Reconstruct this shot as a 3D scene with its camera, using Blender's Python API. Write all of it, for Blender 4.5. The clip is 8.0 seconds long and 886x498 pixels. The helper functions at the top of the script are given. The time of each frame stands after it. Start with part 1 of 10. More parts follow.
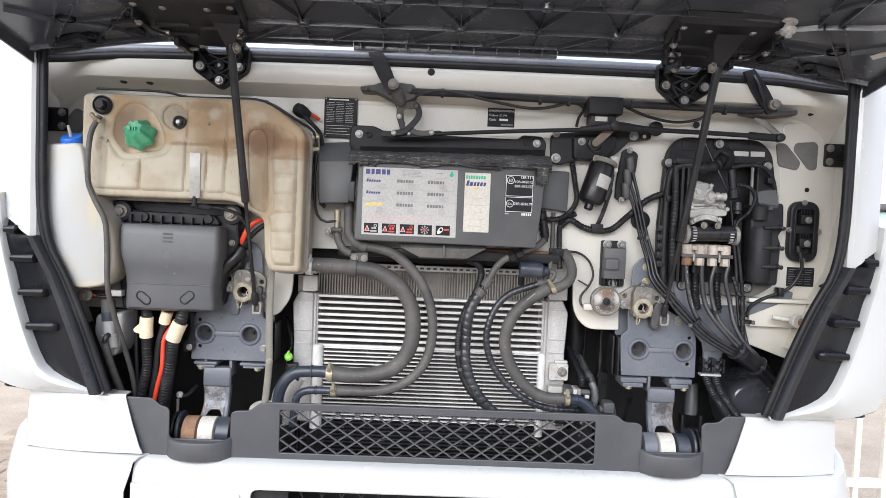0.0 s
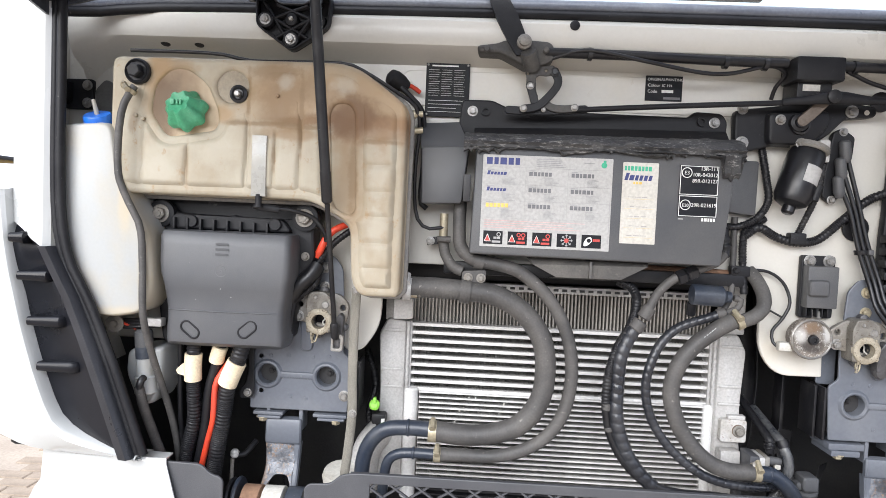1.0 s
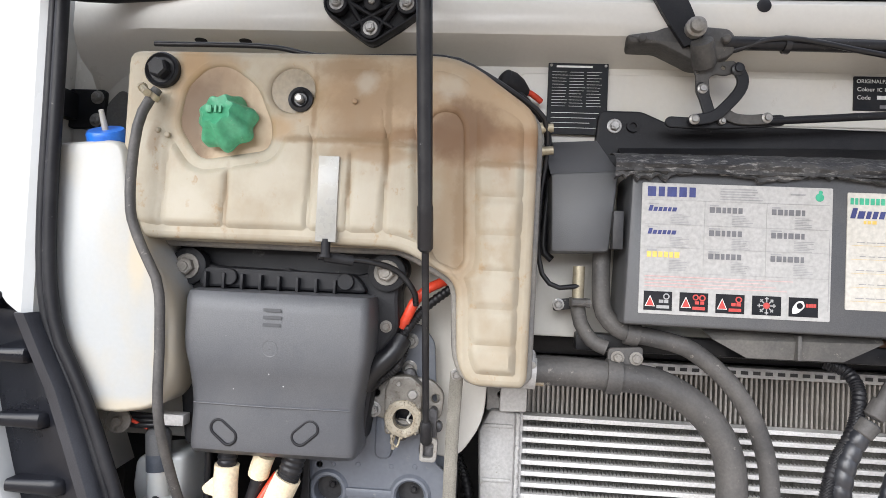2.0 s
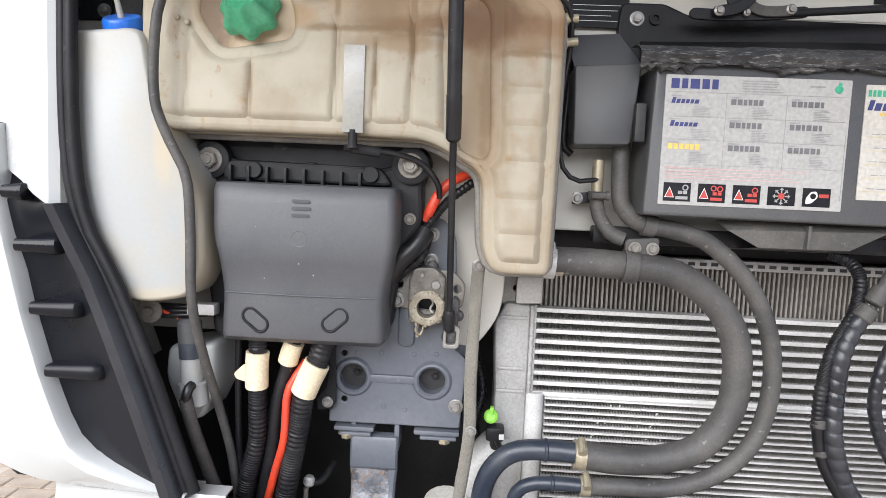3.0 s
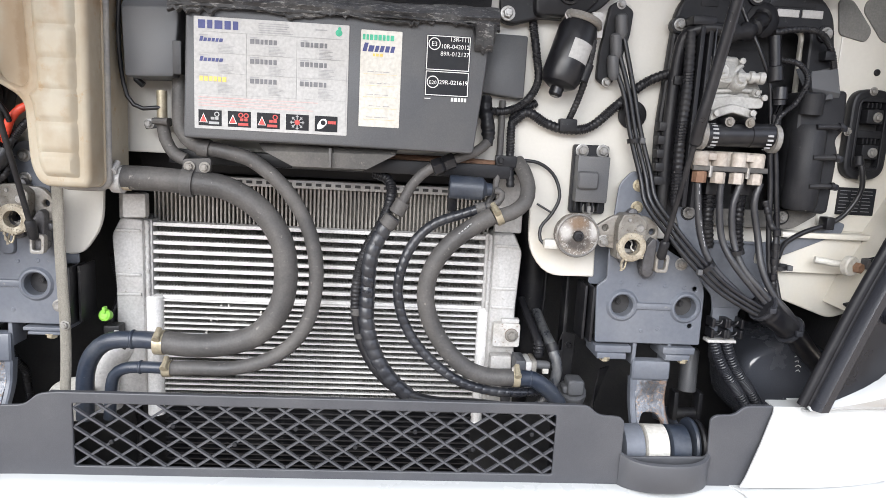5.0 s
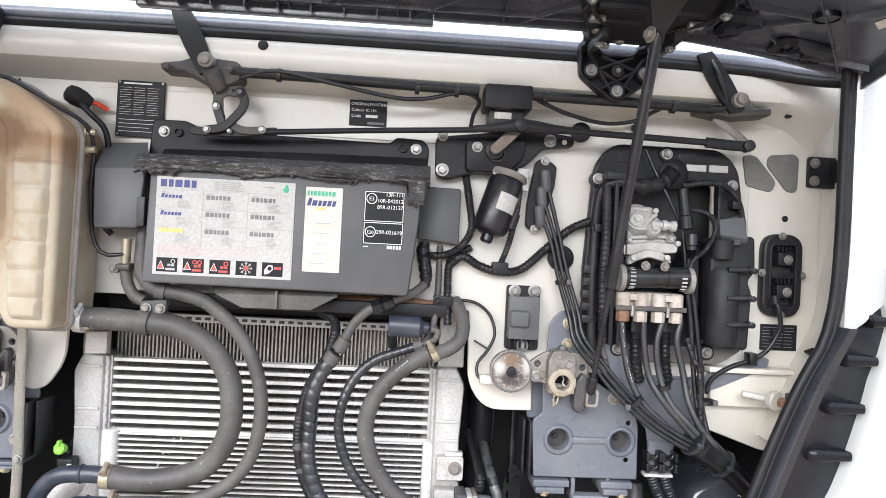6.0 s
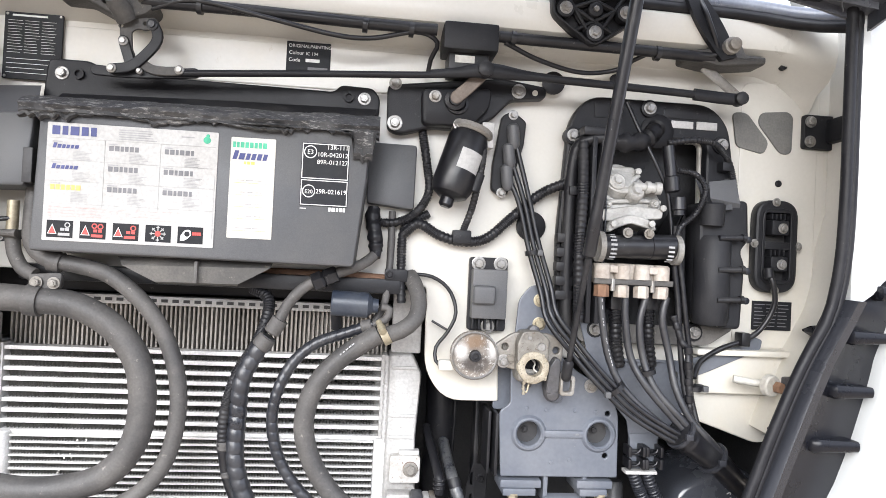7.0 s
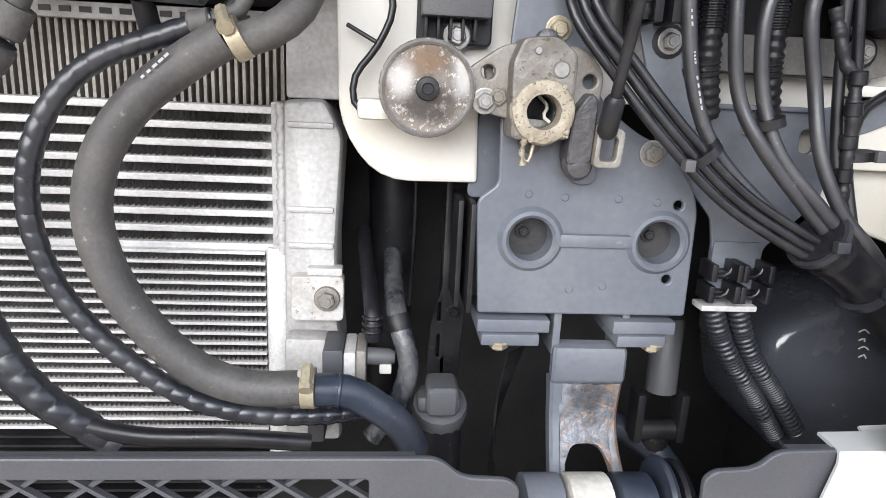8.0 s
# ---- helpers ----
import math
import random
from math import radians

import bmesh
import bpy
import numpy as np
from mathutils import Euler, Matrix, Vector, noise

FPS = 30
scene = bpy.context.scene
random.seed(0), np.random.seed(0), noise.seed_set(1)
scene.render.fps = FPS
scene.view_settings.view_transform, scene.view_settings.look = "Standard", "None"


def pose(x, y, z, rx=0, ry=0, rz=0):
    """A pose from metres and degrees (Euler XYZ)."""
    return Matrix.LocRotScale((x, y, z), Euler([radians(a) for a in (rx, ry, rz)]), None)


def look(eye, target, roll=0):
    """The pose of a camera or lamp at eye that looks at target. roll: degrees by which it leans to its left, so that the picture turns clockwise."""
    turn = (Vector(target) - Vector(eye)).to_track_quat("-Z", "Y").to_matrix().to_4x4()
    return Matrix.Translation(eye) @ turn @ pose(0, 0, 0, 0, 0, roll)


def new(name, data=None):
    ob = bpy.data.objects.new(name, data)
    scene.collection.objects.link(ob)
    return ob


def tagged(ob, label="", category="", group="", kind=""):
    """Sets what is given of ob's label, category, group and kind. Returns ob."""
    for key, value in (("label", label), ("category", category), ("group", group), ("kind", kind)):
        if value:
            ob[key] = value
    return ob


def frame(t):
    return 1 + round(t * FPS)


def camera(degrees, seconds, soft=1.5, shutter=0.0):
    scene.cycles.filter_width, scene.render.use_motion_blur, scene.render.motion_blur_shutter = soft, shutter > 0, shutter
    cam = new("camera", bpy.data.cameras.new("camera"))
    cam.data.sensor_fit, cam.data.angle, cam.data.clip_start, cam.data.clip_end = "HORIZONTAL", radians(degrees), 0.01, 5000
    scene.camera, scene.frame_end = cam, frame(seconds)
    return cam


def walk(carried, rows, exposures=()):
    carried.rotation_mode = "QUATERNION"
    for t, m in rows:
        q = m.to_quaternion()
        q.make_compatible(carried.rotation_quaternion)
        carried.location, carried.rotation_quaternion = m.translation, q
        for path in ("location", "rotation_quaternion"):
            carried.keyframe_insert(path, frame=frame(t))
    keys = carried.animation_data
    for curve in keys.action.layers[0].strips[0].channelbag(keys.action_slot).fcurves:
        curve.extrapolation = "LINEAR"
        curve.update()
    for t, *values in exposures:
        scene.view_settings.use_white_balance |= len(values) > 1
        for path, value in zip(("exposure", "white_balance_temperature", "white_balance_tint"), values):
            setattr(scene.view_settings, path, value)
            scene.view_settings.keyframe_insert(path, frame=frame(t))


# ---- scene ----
cam = camera(68.0, 8.0, 0.5)
PATH = [
    (0, (-0.037, -0.133, 1.631), (-0.015, 1.865, 1.538), 2.3),
    (0.5, (-0.122, 0.085, 1.621), (-0.155, 2.082, 1.515), 2.5),
    (1, (-0.246, 0.314, 1.633), (-0.331, 2.31, 1.537), 2.5),
    (1.5, (-0.349, 0.568, 1.624), (-0.492, 2.563, 1.611), 2.5),
    (1.7, (-0.38, 0.652, 1.631), (-0.55, 2.644, 1.69), 2.5),
    (2.8, (-0.492, 0.688, 1.601), (-0.566, 2.685, 1.542), 2.6),
    (3, (-0.48, 0.653, 1.587), (-0.566, 2.643, 1.411), 2.5),
    (3.5, (-0.424, 0.569, 1.584), (-0.477, 2.535, 1.22), 2.9),
    (4, (-0.315, 0.557, 1.579), (-0.165, 2.519, 1.221), 3.2),
    (4.5, (-0.108, 0.519, 1.588), (0.054, 2.478, 1.218), 3.3),
    (4.7, (-0.012, 0.5, 1.579), (0.145, 2.46, 1.215), 3.2),
    (5.8, (0.23, 0.379, 1.631), (0.308, 2.377, 1.56), 2.9),
    (6, (0.222, 0.376, 1.64), (0.322, 2.374, 1.66), 2.9),
    (6.5, (0.214, 0.407, 1.629), (0.411, 2.394, 1.74), 3.0),
    (7, (0.252, 0.547, 1.583), (0.461, 2.536, 1.613), 2.8),
    (7.5, (0.316, 0.808, 1.515), (0.529, 2.778, 1.246), 3.1),
    (8, (0.395, 1.057, 1.436), (0.566, 2.985, 0.933), 2.8),
]
EXPOSURES = [(0.0, 1.02), (0.5, 1.18), (1.0, 1.20), (1.5, 1.22), (2.8, 1.14), (3.0, 1.08), (3.5, 0.64), (4.0, 0.68), (4.5, 1.06), (6.0, 1.42), (6.5, 1.54), (7.0, 1.62), (7.5, 1.46), (8.0, 1.38)]
walk(cam, [(t, look(eye, target, roll)) for t, eye, target, roll in PATH], EXPOSURES)

# ---- sky, sun ----
world = bpy.data.worlds.new("overcast")
scene.world = world
world.use_nodes = True
wn = world.node_tree.nodes
sky = wn.new("ShaderNodeTexSky")
sky.sky_type = "NISHITA"
sky.sun_disc = False
sky.sun_elevation, sky.sun_rotation = radians(18), radians(215)
sky.air_density, sky.dust_density = 1.0, 4.0
cloud = wn.new("ShaderNodeMix")
cloud.data_type = "RGBA"
cloud.inputs[0].default_value = 0.82
cloud.inputs[7].default_value = (9.9, 10.5, 12.5, 1)
world.node_tree.links.new(sky.outputs[0], cloud.inputs[6])
world.node_tree.links.new(cloud.outputs[2], wn["Background"].inputs[0])
wn["Background"].inputs[1].default_value = 0.085
sun = new("sun", bpy.data.lights.new("sun", "SUN"))
sun.data.energy, sun.data.angle, sun.data.color = 2.9, radians(60), (0.955, 0.972, 1.0)
sun.matrix_world = look((-1.6, -4.0, 2.3), (0, 0, 0))


# ---- materials ----
def mat(name, c1, c2=None, rough=0.5, metal=0.0, scale=6.0, stain=0.35, grain=180.0, bump=0.08, coat=0.0, streak=0.0, spec=0.5, sub=0.0, speck=0.2, dust=None, cover=0.35, flow=0.0):
    """A worn surface: two colours mixed by broad stains, a fine grain in tone and relief, uneven gloss."""
    m = bpy.data.materials.new(name)
    m.use_nodes = True
    t = m.node_tree
    n, ln = t.nodes, t.links
    b = n["Principled BSDF"]
    c2 = c2 or tuple(v * 0.7 for v in c1)
    co = n.new("ShaderNodeTexCoord")
    mp = n.new("ShaderNodeMapping")
    mp.inputs["Scale"].default_value = (1 - 0.9 * flow, 1, 1 - 0.8 * streak)
    ln.new(co.outputs["Object"], mp.inputs["Vector"])
    big = n.new("ShaderNodeTexNoise")
    big.inputs["Scale"].default_value, big.inputs["Detail"].default_value, big.inputs["Roughness"].default_value = scale, 7, 0.62
    ln.new(mp.outputs[0], big.inputs["Vector"])
    ramp = n.new("ShaderNodeMapRange")
    ramp.inputs[1].default_value, ramp.inputs[2].default_value = 0.62 - stain * 0.45, 0.85 - stain * 0.25
    ln.new(big.outputs[0], ramp.inputs[0])
    mix = n.new("ShaderNodeMix")
    mix.data_type = "RGBA"
    mix.inputs[6].default_value, mix.inputs[7].default_value = (*c1, 1), (*c2, 1)
    ln.new(ramp.outputs[0], mix.inputs[0])
    fine = n.new("ShaderNodeTexNoise")
    fine.inputs["Scale"].default_value, fine.inputs["Detail"].default_value = grain, 3
    ln.new(co.outputs["Object"], fine.inputs["Vector"])
    tone = n.new("ShaderNodeMapRange")
    tone.inputs[1].default_value, tone.inputs[2].default_value, tone.inputs[3].default_value, tone.inputs[4].default_value = 0.3, 0.7, 1 - 0.6 * speck, 1 + 0.6 * speck
    ln.new(fine.outputs[0], tone.inputs[0])
    mul = n.new("ShaderNodeMix")
    mul.data_type, mul.blend_type = "RGBA", "MULTIPLY"
    mul.inputs[0].default_value = 1.0
    last = mix.outputs[2]
    if dust:
        mid = n.new("ShaderNodeTexNoise")
        mid.inputs["Scale"].default_value, mid.inputs["Detail"].default_value, mid.inputs["Roughness"].default_value = scale * 6, 9, 0.7
        ln.new(mp.outputs[0], mid.inputs["Vector"])
        cut = n.new("ShaderNodeMapRange")
        cut.inputs[1].default_value, cut.inputs[2].default_value = 0.74 - 0.4 * cover, 0.83 - 0.4 * cover
        ln.new(mid.outputs[0], cut.inputs[0])
        lay = n.new("ShaderNodeMix")
        lay.data_type = "RGBA"
        lay.inputs[7].default_value = (*dust, 1)
        ln.new(cut.outputs[0], lay.inputs[0])
        ln.new(last, lay.inputs[6])
        last = lay.outputs[2]
    ln.new(last, mul.inputs[6])
    ln.new(tone.outputs[0], mul.inputs[7])
    ln.new(mul.outputs[2], b.inputs["Base Color"])
    rr = n.new("ShaderNodeMapRange")
    rr.inputs[1].default_value, rr.inputs[2].default_value, rr.inputs[3].default_value, rr.inputs[4].default_value = 0.25, 0.75, max(rough - 0.1, 0.04), min(rough + 0.15, 1)
    ln.new(big.outputs[0], rr.inputs[0])
    ln.new(rr.outputs[0], b.inputs["Roughness"])
    b.inputs["Metallic"].default_value = metal
    b.inputs["Coat Weight"].default_value = coat
    b.inputs["Coat Roughness"].default_value = 0.08
    b.inputs["Specular IOR Level"].default_value = spec
    if sub:
        b.inputs["Subsurface Weight"].default_value = sub
        b.inputs["Subsurface Radius"].default_value = (0.02, 0.015, 0.01)
    bp = n.new("ShaderNodeBump")
    bp.inputs["Strength"].default_value, bp.inputs["Distance"].default_value = bump, 0.002
    ln.new(fine.outputs[0], bp.inputs["Height"])
    ln.new(bp.outputs[0], b.inputs["Normal"])
    return m


CREAM = mat("cab_wall_paint", (0.57, 0.552, 0.505), (0.60, 0.55, 0.45), 0.30, scale=4, stain=0.12, bump=0.01, streak=0.5, coat=0.2, speck=0.03, dust=(0.44, 0.39, 0.31), cover=0.17)
WHITE = mat("white_body_paint", (0.455, 0.465, 0.46), (0.425, 0.435, 0.435), 0.22, scale=3, stain=0.2, grain=400, bump=0.004, coat=0.6, speck=0.015, dust=(0.46, 0.45, 0.42), cover=0.1)
PLASTIC = mat("black_plastic", (0.014, 0.0143, 0.0165), (0.030, 0.0303, 0.0325), 0.44, spec=0.24, scale=9, stain=0.3, grain=500, bump=0.15, dust=(0.085, 0.084, 0.084), cover=0.26)
HOODP = mat("moulded_hood_plastic", (0.048, 0.052, 0.063), (0.075, 0.078, 0.090), 0.20, scale=7, stain=0.3, grain=400, bump=0.05, spec=0.8, dust=(0.045, 0.046, 0.050), cover=0.22)
CHANNEL = mat("glossy_channel_plastic", (0.0065, 0.007, 0.0095), (0.012, 0.0125, 0.016), 0.24, scale=5, stain=0.3, grain=500, bump=0.03, spec=0.25, dust=(0.035, 0.035, 0.037), cover=0.08)
RIDGE = mat("matt_ridge_plastic", (0.017, 0.018, 0.022), (0.036, 0.037, 0.043), 0.27, scale=6, stain=0.35, grain=600, bump=0.1, spec=0.4, dust=(0.07, 0.07, 0.07), cover=0.14)
COVER = mat("grey_cover_plastic", (0.066, 0.068, 0.073), (0.098, 0.097, 0.096), 0.45, scale=5, stain=0.4, grain=700, bump=0.12, dust=(0.17, 0.16, 0.15), cover=0.22)
FCOVER = mat("fuse_cover_plastic", (0.070, 0.073, 0.081), (0.100, 0.101, 0.105), 0.42, scale=5, stain=0.4, grain=700, bump=0.1, dust=(0.20, 0.195, 0.185), cover=0.2)
BUMPG = mat("grey_bumper_plastic", (0.052, 0.054, 0.061), (0.075, 0.076, 0.081), 0.44, scale=4, stain=0.35, grain=800, bump=0.15, dust=(0.21, 0.20, 0.185), cover=0.16)
STEELP = mat("painted_chassis_steel", (0.108, 0.119, 0.141), (0.148, 0.156, 0.172), 0.40, scale=8, stain=0.35, grain=150, bump=0.06, speck=0.1, dust=(0.27, 0.255, 0.235), cover=0.2)
RUBBER = mat("seal_rubber", (0.011, 0.011, 0.013), (0.024, 0.024, 0.026), 0.46, spec=0.22, scale=12, stain=0.4, bump=0.1, dust=(0.12, 0.115, 0.11), cover=0.22)
TRIM = mat("windscreen_trim_rubber", (0.10, 0.11, 0.135), (0.16, 0.17, 0.19), 0.3, scale=9, stain=0.3, bump=0.05)
HOSE = mat("dusty_rubber_hose", (0.052, 0.050, 0.049), (0.112, 0.105, 0.098), 0.58, scale=12, stain=0.5, grain=260, bump=0.25, dust=(0.25, 0.23, 0.205), cover=0.29)
SLEEVE = mat("blue_black_sleeve", (0.014, 0.0155, 0.020), (0.042, 0.043, 0.047), 0.30, scale=16, stain=0.35, bump=0.08, spec=0.6, dust=(0.14, 0.135, 0.13), cover=0.24)
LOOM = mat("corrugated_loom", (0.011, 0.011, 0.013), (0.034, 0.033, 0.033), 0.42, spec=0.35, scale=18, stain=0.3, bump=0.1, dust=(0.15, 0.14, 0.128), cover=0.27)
PIPE = mat("blue_black_pipe", (0.022, 0.029, 0.044), (0.055, 0.062, 0.074), 0.34, scale=14, stain=0.4, bump=0.08, dust=(0.17, 0.165, 0.155), cover=0.24)
LATCHR = mat("browned_washer", (0.11, 0.075, 0.055), (0.20, 0.15, 0.11), 0.6, 0.2, scale=60, stain=0.5, grain=200, bump=0.5)
ALU = mat("bare_aluminium", (0.47, 0.463, 0.45), (0.34, 0.32, 0.30), 0.5, 0.12, scale=10, stain=0.35, grain=220, bump=0.2, dust=(0.26, 0.24, 0.21), cover=0.28)
ALUB = mat("brushed_cooler_tube", (0.69, 0.682, 0.665), (0.53, 0.515, 0.49), 0.5, 0.08, scale=12, stain=0.3, grain=300, bump=0.1, dust=(0.45, 0.42, 0.37), cover=0.22)
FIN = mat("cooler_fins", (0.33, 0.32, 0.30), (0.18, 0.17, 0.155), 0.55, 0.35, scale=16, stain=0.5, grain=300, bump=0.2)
FIND = mat("dark_radiator_fins", (0.40, 0.375, 0.34), (0.22, 0.20, 0.18), 0.6, 0.3, scale=12, stain=0.5, grain=300, bump=0.2)
ZINC = mat("zinc_casting", (0.25, 0.242, 0.225), (0.17, 0.145, 0.115), 0.5, 0.25, scale=11, stain=0.5, grain=300, bump=0.3, dust=(0.14, 0.105, 0.07), cover=0.3)
BOLTM = mat("plated_bolt", (0.31, 0.305, 0.295), (0.19, 0.17, 0.14), 0.36, 0.6, scale=40, stain=0.4, bump=0.1, dust=(0.16, 0.12, 0.08), cover=0.3)
BRASS = mat("yellow_plated_clamp", (0.42, 0.37, 0.265), (0.28, 0.245, 0.18), 0.42, 0.5, scale=40, stain=0.4, bump=0.1, dust=(0.20, 0.16, 0.11), cover=0.35)
RUST = mat("rusted_steel", (0.19, 0.105, 0.065), (0.27, 0.16, 0.10), 0.8, 0.1, scale=40, stain=0.5, grain=120, bump=0.6, dust=(0.30, 0.26, 0.21), cover=0.28)
OLDW = mat("worn_white_plastic", (0.52, 0.51, 0.47), (0.36, 0.33, 0.28), 0.55, scale=18, stain=0.35, bump=0.15)
TANK = mat("aged_tank_plastic", (0.405, 0.37, 0.295), (0.31, 0.255, 0.18), 0.56, spec=0.28, scale=8, stain=0.48, grain=38, bump=0.22, streak=0.3, sub=0.08, speck=0.05, dust=(0.33, 0.24, 0.145), cover=0.38)
TANKB = mat("stained_tank_plastic", (0.42, 0.325, 0.215), (0.25, 0.165, 0.095), 0.45, spec=0.35, scale=14, stain=0.42, grain=90, bump=0.05, streak=0.5, speck=0.06, dust=(0.58, 0.50, 0.37), cover=0.2)
BOTTLE = mat("milky_bottle_plastic", (0.365, 0.375, 0.372), (0.41, 0.36, 0.27), 0.4, scale=6, stain=0.34, bump=0.03, sub=0.12, speck=0.03, streak=0.4)
GREEN = mat("green_cap_plastic", (0.055, 0.30, 0.155), (0.11, 0.38, 0.225), 0.45, scale=24, stain=0.4, bump=0.08, dust=(0.26, 0.42, 0.30), cover=0.28)
BLUE = mat("blue_cap_plastic", (0.012, 0.13, 0.58), (0.03, 0.18, 0.62), 0.35, scale=20, stain=0.3, bump=0.05)
LIME = mat("lime_cap_plastic", (0.25, 0.62, 0.05), (0.3, 0.7, 0.1), 0.4, scale=20, bump=0.05)
RED = mat("red_cable", (0.62, 0.055, 0.022), (0.5, 0.06, 0.04), 0.42, scale=30, bump=0.05)
MASK = mat("masking_tape", (0.70, 0.60, 0.43), (0.62, 0.51, 0.35), 0.75, scale=25, stain=0.35, grain=250, bump=0.3)
CABLE = mat("black_cable", (0.008, 0.008, 0.010), (0.022, 0.022, 0.023), 0.34, spec=0.5, scale=30, stain=0.3, bump=0.05, dust=(0.11, 0.105, 0.10), cover=0.22)
# near-black: puts the shade inside bay, holes, slots and pockets into the colour
DARK = mat("shaded_recess_black", (0.020, 0.020, 0.022), (0.045, 0.043, 0.041), 0.5, scale=6, stain=0.4, bump=0.3)
STICKW = mat("sticker_white", (0.405, 0.40, 0.388), (0.385, 0.375, 0.358), 0.45, scale=12, stain=0.25, bump=0.02)
STICKC = mat("sticker_cream", (0.53, 0.512, 0.465), (0.48, 0.455, 0.40), 0.45, scale=12, stain=0.25, bump=0.02)
STICKD = mat("sticker_black", (0.010, 0.011, 0.014), (0.022, 0.022, 0.024), 0.45, spec=0.2, scale=20, bump=0.02)
INKW = mat("print_white", (0.72, 0.72, 0.70), rough=0.5, bump=0.0)
INKG = mat("print_grey", (0.16, 0.16, 0.17), rough=0.5, bump=0.0)
INKN = mat("print_navy", (0.035, 0.045, 0.17), rough=0.5, bump=0.0)
INKR = mat("print_red", (0.50, 0.06, 0.05), rough=0.5, bump=0.0)
INKL = mat("print_pale_grey", (0.33, 0.33, 0.33), rough=0.5, bump=0.0)
INKY = mat("print_yellow", (0.75, 0.52, 0.12), rough=0.5, bump=0.0)
INKT = mat("print_teal", (0.05, 0.42, 0.25), rough=0.5, bump=0.0)
YELLOW = mat("yellow_machine_paint", (0.80, 0.45, 0.01), (0.7, 0.4, 0.02), 0.4, scale=3, bump=0.02)
PAVE = mat("concrete_paver", (0.33, 0.265, 0.20), (0.21, 0.165, 0.125), 0.85, scale=5, stain=0.45, grain=120, bump=0.5)
EARTH = mat("yard_ground", (0.41, 0.345, 0.275), (0.31, 0.255, 0.20), 0.9, scale=2, stain=0.5, grain=60, bump=0.5)
FENCE = mat("cream_fence_paint", (0.78, 0.74, 0.64), (0.66, 0.61, 0.5), 0.5, scale=9, bump=0.05)
# opaque pale blue: the sky's reflection painted as base colour
GLASS = mat("windscreen_glass", (0.42, 0.50, 0.53), (0.40, 0.47, 0.50), 0.06, scale=2, bump=0.0, spec=0.9)
MIRROR = mat("pale_glass", (0.45, 0.62, 0.58), (0.35, 0.50, 0.47), 0.1, bump=0.0)


# ---- building helpers ----
def thing(name, p, label, category, group="", kind=""):
    ob = new(name)
    ob.empty_display_size = 0.05
    ob.location = p
    return tagged(ob, label, category, group, kind)


def place(name, me, material, parent=None, label="", smooth=True, sharp=35):
    me.materials.clear()
    me.materials.append(material)
    if smooth and me.polygons:
        me.shade_smooth()
        me.set_sharp_from_angle(angle=radians(sharp))
    ob = new(name, me)
    if parent is not None:
        ob.parent = parent
        if parent.type == "EMPTY":
            ob.matrix_parent_inverse = Matrix.Translation(parent.location).inverted()
    if label:
        ob["label"] = label
    return ob


def part(name, bm, material, parent, label="", smooth=True, sharp=35):
    me = bpy.data.meshes.new(name)
    bmesh.ops.recalc_face_normals(bm, faces=bm.faces)
    bm.to_mesh(me)
    bm.free()
    return place(name, me, material, parent, label, smooth, sharp)


def struct(name, bm, material, label, category="wall"):
    ob = part(name, bm, material, None)
    return tagged(ob, label, category, kind="structure")


def fillet(pts, r, n=4):
    """Rounds the corners of a closed outline; r is one radius or one for each corner."""
    out = []
    count = len(pts)
    for i, p in enumerate(pts):
        rad = r[i] if isinstance(r, (list, tuple)) else r
        p, a, b = Vector(p), Vector(pts[i - 1]), Vector(pts[(i + 1) % count])
        u, v = (a - p), (b - p)
        if rad <= 0 or u.length < 1e-6 or v.length < 1e-6:
            out.append(tuple(p))
            continue
        d = min(rad, 0.48 * u.length, 0.48 * v.length)
        s, e = p + u.normalized() * d, p + v.normalized() * d
        for k in range(n + 1):
            q = k / n
            out.append(tuple(s * (1 - q) ** 2 + p * 2 * q * (1 - q) + e * q * q))
    return out


def ring(x, z, r, n=20, rz=None):
    return [(x + r * math.cos(2 * math.pi * i / n), z + (rz or r) * math.sin(2 * math.pi * i / n)) for i in range(n)]


def rect(x0, z0, x1, z1):
    return [(x0, z0), (x1, z0), (x1, z1), (x0, z1)]


def plate_mesh(outline, y, thick, holes=(), bevel=0.0015, seg=1):
    """A flat piece with holes in the xz plane, its front at y and its back at y + thick."""
    cu = bpy.data.curves.new("plate", "CURVE")
    cu.dimensions, cu.fill_mode = "2D", "BOTH"
    for loop in (outline, *holes):
        sp = cu.splines.new("POLY")
        sp.points.add(len(loop) - 1)
        for q, p in zip(sp.points, loop):
            q.co = (p[0], p[1], 0, 1)
        sp.use_cyclic_u = True
    bevel = min(bevel, thick * 0.49)
    cu.extrude, cu.bevel_depth, cu.bevel_resolution = thick / 2 - bevel, bevel, seg
    cu.offset = -bevel
    ob = bpy.data.objects.new("plate", cu)
    me = bpy.data.meshes.new_from_object(ob)
    bpy.data.objects.remove(ob)
    bpy.data.curves.remove(cu)
    me.transform(Matrix.Translation((0, y + thick / 2, 0)) @ Matrix.Rotation(radians(90), 4, "X"))
    return me


def plate(name, outline, y, thick, material, parent, holes=(), bevel=0.0015, label=""):
    return place(name, plate_mesh(outline, y, thick, holes, bevel), material, parent, label)


